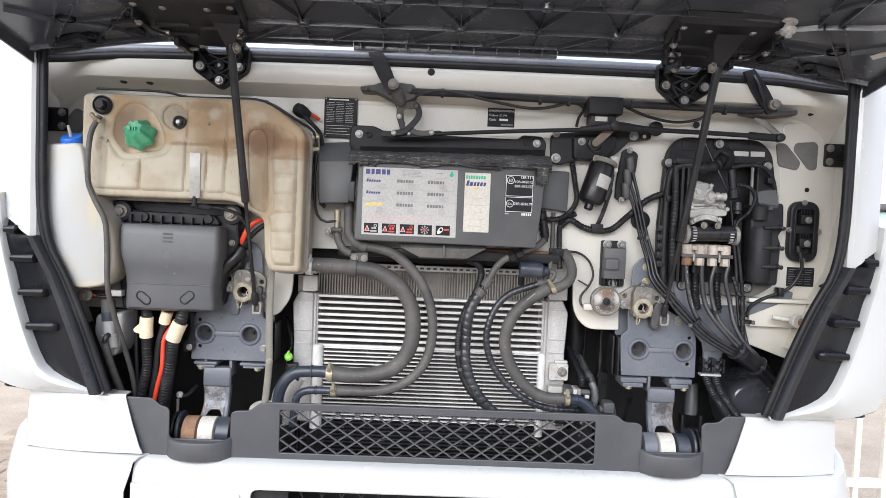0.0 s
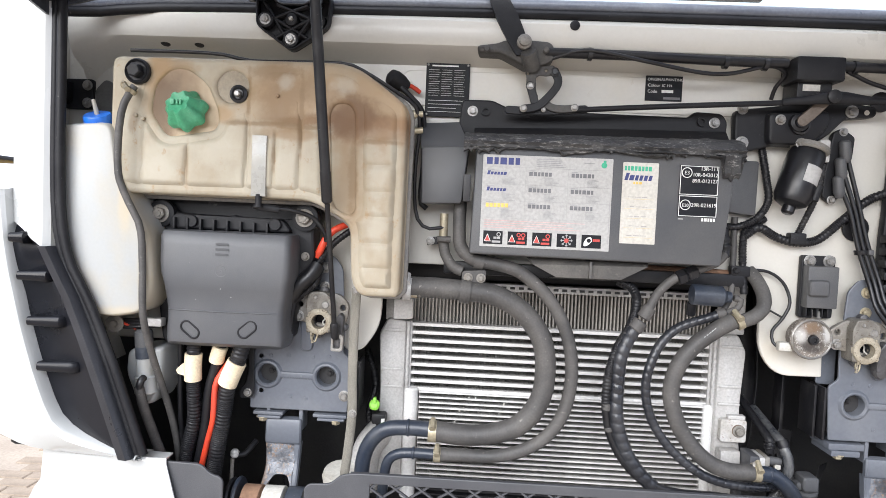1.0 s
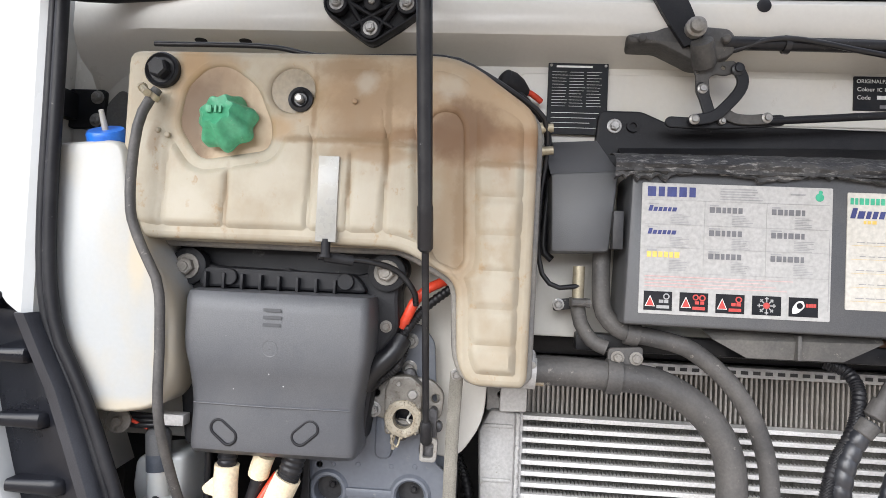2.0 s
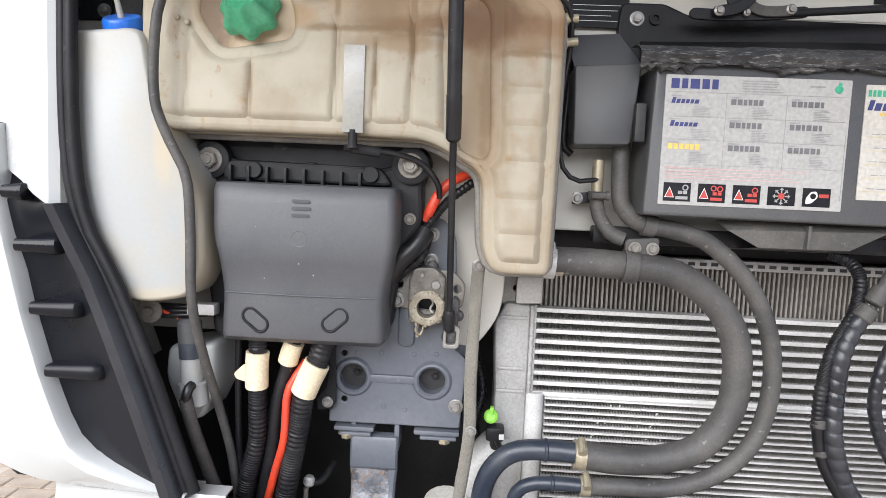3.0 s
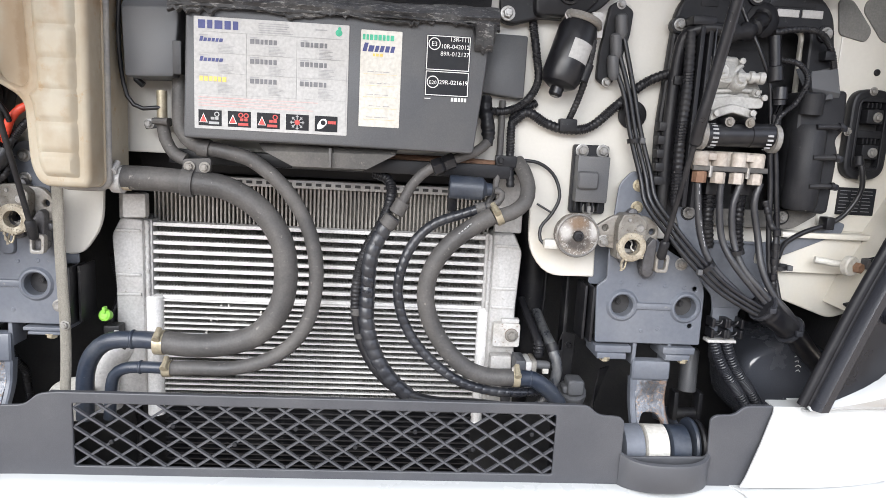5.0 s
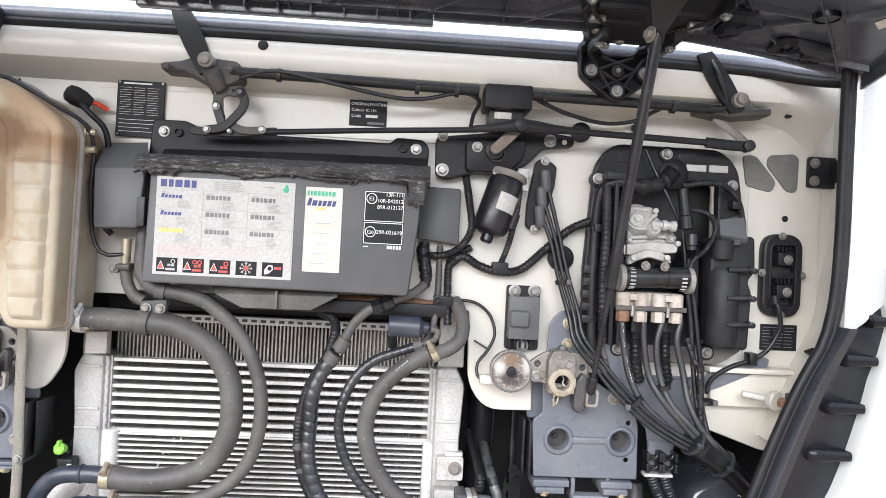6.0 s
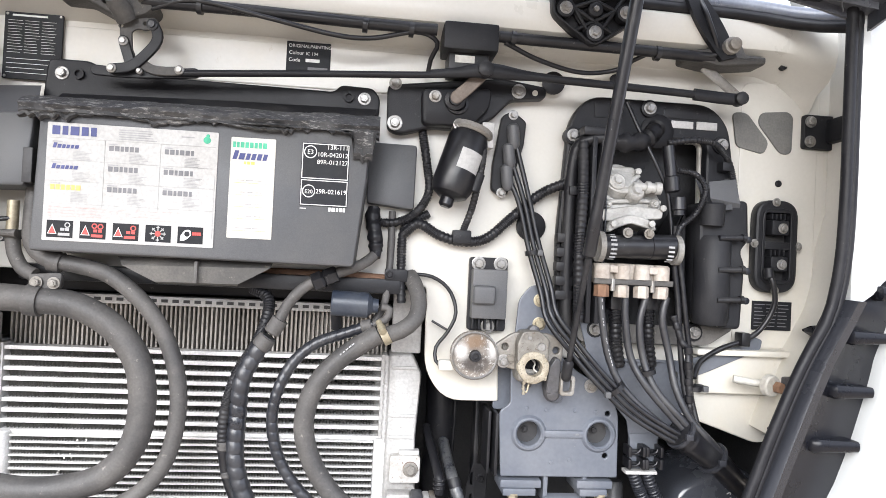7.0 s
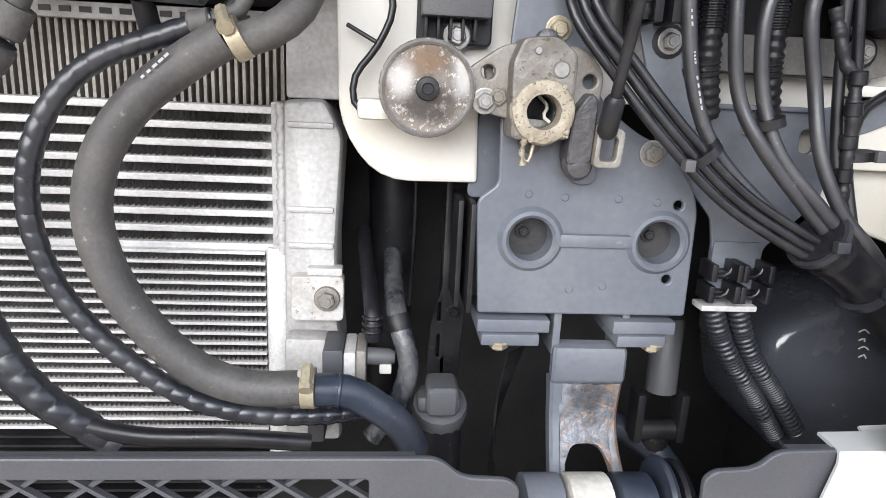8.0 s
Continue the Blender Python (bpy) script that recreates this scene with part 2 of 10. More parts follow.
def smooth_line(pts, step=0.006):
    """A Catmull-Rom line through the points, at even steps."""
    p = [Vector(q) for q in pts]
    p = [2 * p[0] - p[1]] + p + [2 * p[-1] - p[-2]]
    raw = []
    for i in range(1, len(p) - 2):
        a, b, c, d = p[i - 1 : i + 3]
        n = max(4, int((c - b).length / step) + 1)
        for k in range(n):
            t = k / n
            raw.append(0.5 * (2 * b + (c - a) * t + (2 * a - 5 * b + 4 * c - d) * t * t + (3 * b - 3 * c + d - a) * t ** 3))
    raw.append(p[-2])
    out, run = [raw[0]], 0.0
    for a, b in zip(raw, raw[1:]):
        run += (b - a).length
        if run >= step:
            out.append(b)
            run = 0.0
    if (out[-1] - raw[-1]).length > 1e-5:
        out.append(raw[-1])
    return out


def tube_bm(pts, r, seg=10, step=0.006, fold=0.0, pitch=0.006, wrap=0.0, flat=1.0, smooth=True, bm=None):
    """A hose along the points. fold: rings of that height every pitch; wrap: a helical band; flat: squeezes it in depth."""
    bm = bm or bmesh.new()
    if fold or wrap:
        step = pitch / (14 if wrap else 4)
    line = smooth_line(pts, step) if smooth else [Vector(q) for q in pts]
    d0 = (line[1] - line[0]).normalized()
    up = d0.orthogonal().normalized()
    rings, run = [], 0.0
    for i, c in enumerate(line):
        d = (line[min(i + 1, len(line) - 1)] - line[max(i - 1, 0)]).normalized()
        up = (up - d * up.dot(d)).normalized()
        side = d.cross(up)
        if i:
            run += (c - line[i - 1]).length
        rr = r(run) if callable(r) else r
        vs = []
        for k in range(seg):
            a = 2 * math.pi * k / seg
            e = rr
            if fold:
                e += fold * (1 if (i // 2) % 2 else 0)
            if wrap:
                e += wrap * abs(math.sin(math.pi * run / pitch + a / 2)) ** 0.32
            off = up * math.cos(a) * e + side * math.sin(a) * e
            off.y *= flat
            vs.append(bm.verts.new(c + off))
        rings.append(vs)
    for a, b in zip(rings, rings[1:]):
        for k in range(seg):
            bm.faces.new((a[k], a[(k + 1) % seg], b[(k + 1) % seg], b[k]))
    bm.faces.new(rings[0])
    bm.faces.new(list(reversed(rings[-1])))
    return bm


def tube(name, pts, r, material, parent, label="", **kw):
    return part(name, tube_bm(pts, r, **kw), material, parent, label, sharp=35 if "fold" in kw or "wrap" in kw else 65)


def turned(profile, p, axis=(0, -1, 0), seg=24, bm=None, wave=0.0, lobes=8, cap=True):
    """A turned piece: profile rows (along the axis, radius) from p. wave: lobes round the rim."""
    bm = bm or bmesh.new()
    ax = Vector(axis).normalized()
    u = ax.orthogonal().normalized()
    v = ax.cross(u)
    p = Vector(p)
    rows = []
    for h, r in profile:
        row = []
        for k in range(seg):
            a = 2 * math.pi * k / seg
            e = r * (1 + wave * math.cos(lobes * a))
            row.append(bm.verts.new(p + ax * h + u * math.cos(a) * e + v * math.sin(a) * e))
        rows.append(row)
    for a, b in zip(rows, rows[1:]):
        for k in range(seg):
            bm.faces.new((a[k], a[(k + 1) % seg], b[(k + 1) % seg], b[k]))
    if cap:
        bm.faces.new(rows[0])
        bm.faces.new(list(reversed(rows[-1])))
    return bm


def box_bm(x0, x1, y0, y1, z0, z1, bevel=0.003, bm=None, seg=2):
    mine = bmesh.new()
    bmesh.ops.create_cube(mine, size=1)
    mine.transform(Matrix.Translation(((x0 + x1) / 2, (y0 + y1) / 2, (z0 + z1) / 2)) @ Matrix.Diagonal((abs(x1 - x0), abs(y1 - y0), abs(z1 - z0), 1)))
    if bevel:
        bmesh.ops.bevel(mine, geom=mine.edges, offset=bevel, segments=seg, affect="EDGES", profile=0.6)
    if bm is None:
        return mine
    me = bpy.data.meshes.new("b")
    mine.to_mesh(me)
    mine.free()
    bm.from_mesh(me)
    bpy.data.meshes.remove(me)
    return bm


def loft(rows, bm=None, cap=False, closed=False):
    """A skin over rows of points."""
    bm = bm or bmesh.new()
    vs = [[bm.verts.new(p) for p in row] for row in rows]
    for a, b in zip(vs, vs[1:]):
        n = len(a)
        for k in range(n if closed else n - 1):
            bm.faces.new((a[k], a[(k + 1) % n], b[(k + 1) % n], b[k]))
    if cap:
        bm.faces.new(vs[0])
        bm.faces.new(list(reversed(vs[-1])))
    return bm


def thicken(bm, t):
    bmesh.ops.recalc_face_normals(bm, faces=bm.faces)
    bmesh.ops.solidify(bm, geom=bm.faces[:], thickness=t)
    return bm


def inset(outline, d):
    """The outline drawn in by d, by moving each point along its corner's bisector."""
    n = len(outline)
    area = sum(outline[i - 1][0] * outline[i][1] - outline[i][0] * outline[i - 1][1] for i in range(n))
    s = 1 if area > 0 else -1
    out = []
    for i in range(n):
        a, p, b = (Vector(outline[j % n]) for j in (i - 1, i, i + 1))
        e1, e2 = (p - a), (b - p)
        if e1.length < 1e-7 or e2.length < 1e-7:
            out.append(tuple(p))
            continue
        e1.normalize(), e2.normalize()
        n1, n2 = Vector((-e1.y, e1.x)) * s, Vector((-e2.y, e2.x)) * s
        m = n1 + n2
        m = m / max(0.5, m.length_squared) * 2 if m.length > 1e-6 else n1
        out.append(tuple(p + m * d * 0.5 * (1 if m.length < 1.6 else 1.6 / m.length) * 1.0))
    return out


def moulded_bm(outline, y_front, y_back, round_=0.02, steps=4):
    """A blown or moulded body: the outline swept in depth with a rounded front edge."""
    rows = [[(x, y_back, z) for x, z in outline]]
    for k in range(steps + 1):
        a = 0.5 * math.pi * k / steps
        o = inset(outline, round_ * (1 - math.cos(a)))
        rows.append([(x, y_front + round_ * (1 - math.sin(a)), z) for x, z in o])
    return loft(rows, cap=True, closed=True)


def bar_plate(name, pts, w, y, thick, material, parent, label=""):
    """A flat stamped bar of half width w along the points of the xz plane, with round ends."""
    line = smooth_line([(p[0], 0, p[1]) for p in pts], 0.004)
    left, right = [], []
    for i, c in enumerate(line):
        d = (line[min(i + 1, len(line) - 1)] - line[max(i - 1, 0)]).normalized()
        left.append((c.x - d.z * w, c.z + d.x * w))
        right.append((c.x + d.z * w, c.z - d.x * w))
    ends = []
    for c, d in ((line[-1], line[-1] - line[-2]), (line[0], line[0] - line[1])):
        a0 = math.atan2(d.z, d.x)
        ends.append([(c.x + w * math.cos(a0 + radians(e)), c.z + w * math.sin(a0 + radians(e))) for e in (60, 30, 0, -30, -60)])
    return plate(name, left + ends[0] + right[::-1] + ends[1], y, thick, material, parent, label=label)


def bolt(parent, p, r=0.008, material=None, axis=(0, -1, 0), washer=True):
    bm = bmesh.new()
    if washer:
        turned([(0, r * 1.42), (r * 0.22, r * 1.42), (r * 0.25, r * 1.3)], p, axis, 16, bm)
    turned([(0.2 * r, r * 0.98), (r * 0.9, r * 0.98), (r * 1.05, r * 0.8)], p, axis, 6, bm)
    turned([(r * 1.05, r * 0.55), (r * 1.2, r * 0.5)], p, axis, 8, bm)
    return part("bolt", bm, material or BOLTM, parent, smooth=False)


def clamp_ring(parent, p, axis, r, width=0.012, material=None, screw=True, name="clamp"):
    ax = Vector(axis).normalized()
    bm = turned([(-width / 2, r), (-width / 2, r + 0.0025), (width / 2, r + 0.0025), (width / 2, r)], p, ax, 20)
    if screw:
        up = Vector((0, -0.6, 0.8)) - ax * ax.dot(Vector((0, -0.6, 0.8)))
        up.normalize()
        c = Vector(p) + up * (r + 0.006)
        side = ax.cross(up)
        turned([(-0.011, 0.005), (0.009, 0.005), (0.009, 0.0065), (0.014, 0.0065)], c, side, 8, bm)
    return part(name, bm, material or BRASS, parent)


def bars(x0, z0, x1, z1, y, rows, material, parent, name="print", fill=0.5, ragged=0.25, cols=1):
    """Unreadable print: bars of uneven length in rows."""
    bm = bmesh.new()
    h = (z1 - z0) / rows
    w = (x1 - x0) / cols
    rnd = random.Random(int(abs(x0 * 7919 + z0 * 104729) * 1000))
    for c in range(cols):
        for i in range(rows):
            end = x0 + c * w + w * (0.94 - ragged * rnd.random())
            a = z0 + (i + 0.5 - fill / 2) * h
            vs = [bm.verts.new(q) for q in ((x0 + c * w, y, a), (end, y, a), (end, y, a + fill * h), (x0 + c * w, y, a + fill * h))]
            bm.faces.new(vs)
    return part(name, bm, material, parent, smooth=False)


def words(text, x, z, y, size, material, parent, name="lettering", slant=0.0, align="LEFT"):
    cu = bpy.data.curves.new("t", "FONT")
    cu.body, cu.size, cu.extrude, cu.shear = text, size, 0.0002, slant
    cu.align_x = align
    ob = bpy.data.objects.new("t", cu)
    me = bpy.data.meshes.new_from_object(ob)
    bpy.data.objects.remove(ob)
    bpy.data.curves.remove(cu)
    me.transform(Matrix.Translation((x, y, z)) @ Matrix.Rotation(radians(90), 4, "X"))
    return place(name, me, material, parent, smooth=False)


XM = -0.016  # the cab's middle


def mirror_pts(pts):
    return [(2 * XM - p[0], *p[1:]) for p in pts]


# ---- yard: ground, pavers, fence, far vehicles ----
bm = bmesh.new()
bm.faces.new([bm.verts.new(q) for q in ((-400, -400, 0), (400, -400, 0), (400, 400, 0), (-400, 400, 0))])
ground = struct("ground", bm, EARTH, "grey-brown paved yard ground reaching to the horizon", "ground")
# two unseen walls, added to hold back low sky light and darken reflections
SKYBLOCK = mat("sky_block_grey", (0.20, 0.205, 0.21), (0.15, 0.15, 0.155), 0.6, scale=1.5, stain=0.4, grain=20, bump=0.1, streak=0.6)
struct("wall_sky_block", box_bm(-25, 25, -12.3, -12.0, 0, 3.2, 0.02), SKYBLOCK, "unseen plain grey wall added opposite the truck to hold back sky light")
struct("wall_sky_block_side", box_bm(-9.8, -9.5, -6.0, 4.0, 0, 2.6, 0.02), SKYBLOCK, "unseen plain grey wall added beside the truck to hold back sky light")

# ---- cab shell ----
WALL = 1.672
wall_outline = fillet(
    [(-1.11, 1.97), (-1.11, 1.35), (-0.80, 1.35), (-0.75, 1.44), (-0.505, 1.44), (-0.505, 1.345), (-0.465, 1.345), (-0.428, 1.40),
     (-0.422, 1.535), (0.345, 1.535), (0.348, 1.39), (0.385, 1.34), (0.479, 1.341), (0.476, 1.42), (0.70, 1.42), (0.80, 1.33), (0.96, 1.275), (1.09, 1.33), (1.09, 1.97)],
    [0, 0, 0.02, 0.02, 0.02, 0.02, 0.03, 0.03, 0.01, 0.01, 0.05, 0.05, 0.004, 0.01, 0.02, 0.02, 0.02, 0.02, 0])
holes = [ring(*q) for q in ((0.973, 1.737, 0.005, 10), (0.972, 1.95, 0.005, 10))]
holes.append(fillet([(0.622, 1.805), (0.619, 1.481), (0.806, 1.48), (0.828, 1.506), (0.824, 1.812)], 0.012))  # behind the valve panel
cab_wall = tagged(place("wall_cab_front", plate_mesh(wall_outline, WALL, 0.012, holes, 0.003), CREAM), "cream-white painted sheet-metal cab front wall behind the open flap", "wall", kind="structure")
# pressed seams and raised fields of the sheet
for i, (x0, z0, x1, z1) in enumerate(((-1.10, 1.60, -0.94, 1.945), (-0.40, 1.86, 0.40, 1.932), (0.90, 1.45, 1.05, 1.93))):
    plate("raised_field", fillet(rect(x0, z0, x1, z1), 0.02), WALL - 0.0025, 0.004, CREAM, cab_wall, bevel=0.0018)


def cowl_row(x):
    t = max(0.0, (abs(x - XM) - 0.93) / 0.12)
    d = 0.05 * t * t
    return [(x, WALL + 0.004, 1.944 - 1.6 * d), (x, 1.648, 1.955 - d), (x, 1.618, 1.963 - 0.8 * d), (x, 1.605, 1.969 - 0.5 * d), (x, 1.600, 1.982 - 0.3 * d), (x, 1.602, 2.010 - 0.2 * d), (x, 1.622, 2.028 - 0.2 * d), (x, 1.70, 2.045)]


xs = [XM - 1.045 + 2.09 * i / 60 for i in range(61)]
cowl = struct("wall_cowl", thicken(loft([cowl_row(x) for x in xs]), -0.004), CREAM, "cream-white rounded cowl ledge under the windscreen", "wall")
cowl_dots = ((-0.067, 2.01, 0.0095), (0.532, 1.990, 0.004))
plug = thing("body_plug", (cowl_dots[0][0], 1.6, cowl_dots[0][1]), "round black rubber plug in the cream cowl", "plug")
part("cap", turned([(-0.02, cowl_dots[0][2]), (0.001, cowl_dots[0][2]), (0.002, cowl_dots[0][2] * 0.8)], (cowl_dots[0][0], 1.5975, cowl_dots[0][1])), RUBBER, plug)
for k, x in enumerate((-0.877, -0.808)):
    hole = thing("body_plug", (x, 1.613, 1.962), "small oval black drain plug under the cream cowl", "plug", group="drain plugs")
    part("cap", turned([(-0.006, 0.0095), (0.004, 0.0095), (0.0045, 0.006)], (x, 1.626, 1.9605), (0, -0.35, -0.93)), RUBBER, hole)

# the flange and the returns to the sides of the opening
SEAL = [(XM - x, 1.49, z) for x, z in ((0.991, 2.03), (0.991, 1.85), (0.991, 1.70), (0.986, 1.60), (0.971, 1.525), (0.945, 1.475), (0.924, 1.432), (0.902, 1.38), (0.875, 1.31), (0.824, 1.168))]
for side, pts in ((1, SEAL), (-1, mirror_pts(SEAL))):
    line = smooth_line(pts, 0.03)
    rows = []
    for p in line:
        if p.z > 1.30:
            k = min(1.0, max(0.0, (p.z - 1.64) / 0.05))
            rows.append([(p.x - side * 0.012, 1.500, p.z), (p.x - side * 0.03, 1.516 - 0.004 * k, p.z), (p.x - side * (0.050 + 0.044 * k), 1.547 - 0.015 * k, p.z), (p.x - side * (0.078 + 0.018 * k), 1.60, p.z), (p.x - side * (0.085 + 0.015 * k), WALL + 0.006, p.z)])
    struct("wall_return", thicken(loft(rows), 0.003), CREAM, "cream-white painted side return of the cab opening")
    rubber = thing("door_seal", (pts[-1][0], 1.50, pts[-1][2]), "black double-lipped rubber seal round the cab opening", "seal", group="opening seals")
    tube("lip", [(p[0] + side * 0.003, 1.490, p[2]) for p in pts], 0.0088, RUBBER, rubber, seg=10, step=0.02)
    tube("lip", [(p[0] - side * 0.010, 1.493, p[2]) for p in pts], 0.0072, RUBBER, rubber, seg=10, step=0.02)
    fine_line = smooth_line(pts, 0.004)
    for z in (1.387, 1.410, 1.432):
        q = min(fine_line, key=lambda p: abs(p.z - z))
        part("clip", loft([[(q.x - side * 0.016, 1.484, q.z + 0.0045), (q.x - side * 0.016, 1.484, q.z - 0.0045), (q.x - side * 0.016, 1.494, q.z - 0.0045), (q.x - side * 0.016, 1.494, q.z + 0.0045)], [(q.x - side * 0.036, 1.482, q.z + 0.0012), (q.x - side * 0.036, 1.482, q.z - 0.0012), (q.x - side * 0.036, 1.490, q.z - 0.0012), (q.x - side * 0.036, 1.490, q.z + 0.0012)]], cap=True, closed=True), OLDW, rubber, "pale wedge clip")

trim = thing("windscreen_trim", (0, 1.61, 2.03), "grey rubber windscreen edge trim above the cowl", "trim", kind="structure")
TR = [(-1.035, 1.53, 1.998), (-0.985, 1.575, 2.012), (-0.88, 1.602, 2.030), (-0.5, 1.612, 2.039), (0, 1.614, 2.043), (0.5, 1.612, 2.041), (0.85, 1.602, 2.032), (0.955, 1.575, 2.014), (1.005, 1.53, 2.000)]
tube("upper_bead", [(x, y + 0.006, z + 0.008) for x, y, z in TR], 0.013, TRIM, trim, seg=12, step=0.03)
tube("lower_bead", [(x, y, z - 0.010) for x, y, z in TR], 0.010, RUBBER, trim, seg=10, step=0.03)
rows = [[(x, 1.63 + 0.32 * k / 6 + 0.05 * (x * x) , 2.045 + 0.75 * k / 6) for k in range(7)] for x in (-1.0, -0.7, -0.35, 0, 0.35, 0.7, 1.0)]
struct("window_windscreen", thicken(loft(rows), 0.006), GLASS, "pale windscreen above the cowl, the reflected sky put into its colour", "window")

# plain cab body behind the windscreen
for s in (-1, 1):
    side_rows = [[(XM + s * 1.10, y, z0), (XM + s * 1.10, y, z1)] for y, z0, z1 in ((1.74, 1.70, 2.06), (1.80, 1.62, 2.24), (1.97, 1.0, 2.80), (2.3, 0.95, 2.88), (3.5, 0.95, 2.90))]
    struct("wall_cab_side", thicken(loft(side_rows), 0.01), WHITE, "white painted cab side wall")
roof_rows = [[(x, y, z) for y, z in ((1.96, 2.80), (2.3, 2.89), (3.5, 2.91), (3.52, 0.95))] for x in (XM - 1.10, XM, XM + 1.10)]
struct("ceiling_cab", thicken(loft(roof_rows), 0.01), WHITE, "white cab roof and back wall", "ceiling")
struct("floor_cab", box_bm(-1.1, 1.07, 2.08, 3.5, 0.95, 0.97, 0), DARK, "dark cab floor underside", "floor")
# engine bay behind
# panels closing the bay, near-black in place of its deep shade
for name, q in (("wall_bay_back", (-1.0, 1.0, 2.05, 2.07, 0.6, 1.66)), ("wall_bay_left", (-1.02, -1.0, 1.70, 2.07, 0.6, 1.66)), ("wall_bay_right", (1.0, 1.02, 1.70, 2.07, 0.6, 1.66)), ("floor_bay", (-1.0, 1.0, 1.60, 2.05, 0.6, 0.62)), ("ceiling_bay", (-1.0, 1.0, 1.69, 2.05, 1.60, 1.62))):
    struct(name, box_bm(*q, 0), DARK, "near-black engine bay panel around the coolers, shade put into its colour")

# outer corners with the air channel: inner black panel, white shell, fins
for side in (-1, 1):
    s = side
    corner = thing("corner_panel", (s * 1.0, 1.55, 1.15), "white cab corner panel with a black louvred air channel", "panel", group="cab corner panels")
    # pillar beside the seal
    rows = []
    for k, z in enumerate((2.06, 1.90, 1.78, 1.70, 0.0)):
        low = (1.536, 1.537, 1.545, 1.560, 1.577, 1.592, 1.60)
        cols = ((1.004, 1.512), (1.006, 1.494), (1.018, 1.488), (1.042, 1.492), (1.066, 1.504), (1.100, 1.524), (1.112, 1.9))
        rows.append([(s * x, y, z if z else low[j]) for j, (x, y) in enumerate(cols)])
    part("pillar", thicken(loft(rows), 0.003), WHITE, corner)
    # black channel wall: a ridge beside the seal, then a hollow that turns back round the corner
    rows = []
    for x, z, o in ((0.996, 1.640, 1.050), (0.992, 1.600, 1.058), (0.986, 1.549, 1.064), (0.964, 1.505, 1.068), (0.938, 1.455, 1.068), (0.910, 1.385, 1.068), (0.876, 1.295, 1.066), (0.836, 1.185, 1.06), (0.828, 1.162, 1.06)):
        up = 0.02 if z > 1.55 else 0.0
        fw = min(1.0, max(0.8, (z - 1.43) / 0.08))
        rows.append([(s * (x + 0.004), 1.515, z), (s * (x + 0.008), 1.492, z), (s * (x + 0.012), 1.479, z), (s * (x + 0.017), 1.474, z), (s * (x + 0.031), 1.478, z + 0.5 * up), (s * (x + 0.037), 1.489, z + up), (s * max(x + 0.052, 0.45 * x + 0.55 * o), 1.534 - 0.028 * fw, z + up),
                     (s * (o + 0.030), 1.566 - 0.054 * fw, z + 1.5 * up), (s * (o + 0.046), 1.590 - 0.070 * fw, z + 2 * up), (s * (o + 0.056), 1.68 - 0.12 * fw, z + 2 * up), (s * (o + 0.062), 1.95, z + 2 * up)])
    rows[:2] = [[(x, y + 0.03, z) for x, y, z in row] for row in rows[:2]]
    part("channel_ridge", thicken(loft([row[:6] for row in rows[2:]]), 0.003), RIDGE, corner, "grey ridge beside the seal")
    part("channel_panel", thicken(loft([row[5:] for row in rows]), 0.003), CHANNEL, corner, "glossy black channel panel")
    # white outer shell: a band that sweeps from under the channel up the outside
    edge = smooth_line([(x, 0, z) for x, z in ((0.832, 1.166), (0.908, 1.184), (0.982, 1.215), (1.020, 1.286), (1.043, 1.353), (1.059, 1.405), (1.072, 1.457), (1.083, 1.500), (1.094, 1.560), (1.104, 1.650))], 0.02)
    outer = [(0.828, 1.152), (0.890, 1.150), (0.990, 1.150), (1.070, 1.152), (1.130, 1.170), (1.170, 1.250), (1.190, 1.380), (1.200, 1.500), (1.205, 1.660)]
    rows = []
    for k, e in enumerate(edge):
        q = k / (len(edge) - 1)
        f = q * (len(outer) - 1)
        j = min(int(f), len(outer) - 2)
        c, d = (outer[j][m] + (outer[j + 1][m] - outer[j][m]) * (f - j) for m in (0, 1))
        a, b = e.x, e.z
        yf = 1.482 + 0.018 * q
        rows.append([(s * (a - 0.002), yf + 0.030, b + 0.004), (s * a, yf + 0.006, b), (s * (a + 0.005 * q + 0.001), yf, b - 0.005 * (1 - q)), (s * (0.7 * a + 0.3 * c), yf - 0.004, 0.7 * b + 0.3 * d), (s * (0.35 * a + 0.65 * c), yf + 0.006, 0.35 * b + 0.65 * d),
                     (s * (0.08 * a + 0.92 * c), yf + 0.024, 0.08 * b + 0.92 * d), (s * c, yf + 0.05, d), (s * (c + 0.01 * q), yf + 0.06 + 0.02 * q, d), (s * (c + 0.014 * q), yf + 0.065 + 0.045 * q, d + 0.004)])
    part("shell", thicken(loft(rows), 0.003), WHITE, corner)
    for xa, z in ((1.050, 1.562), (0.999, 1.492), (0.972, 1.408), (0.943, 1.324)):
        xb = 1.046 + 0.24 * (z - 1.41)
        rows = []
        for q in range(12):
            u = q / 11
            h = 0.0125 * (1 - 0.35 * u) * math.sqrt(max(0.02, 1 - max(0, 1 - u * 4.5) ** 2))
            x = xa + (xb - xa) * u
            y = 1.486 + 0.020 * max(0, 1 - u * 4.5) ** 2
            rows.append([(s * x, y + h * (1 - math.cos(a)) * 0.6, z + h * math.sin(a)) for a in [radians(e) for e in (-88, -60, -30, 0, 30, 60, 88)]] + [(s * x, y + 0.09, z + h * 0.9), (s * x, y + 0.09, z - h * 0.9)])
        part("fin", loft(rows, cap=True, closed=True), CHANNEL, corner, "black louvre fin")
    for piece in corner.children:
        piece.data.transform(Matrix.Translation((XM, 0, 0)))

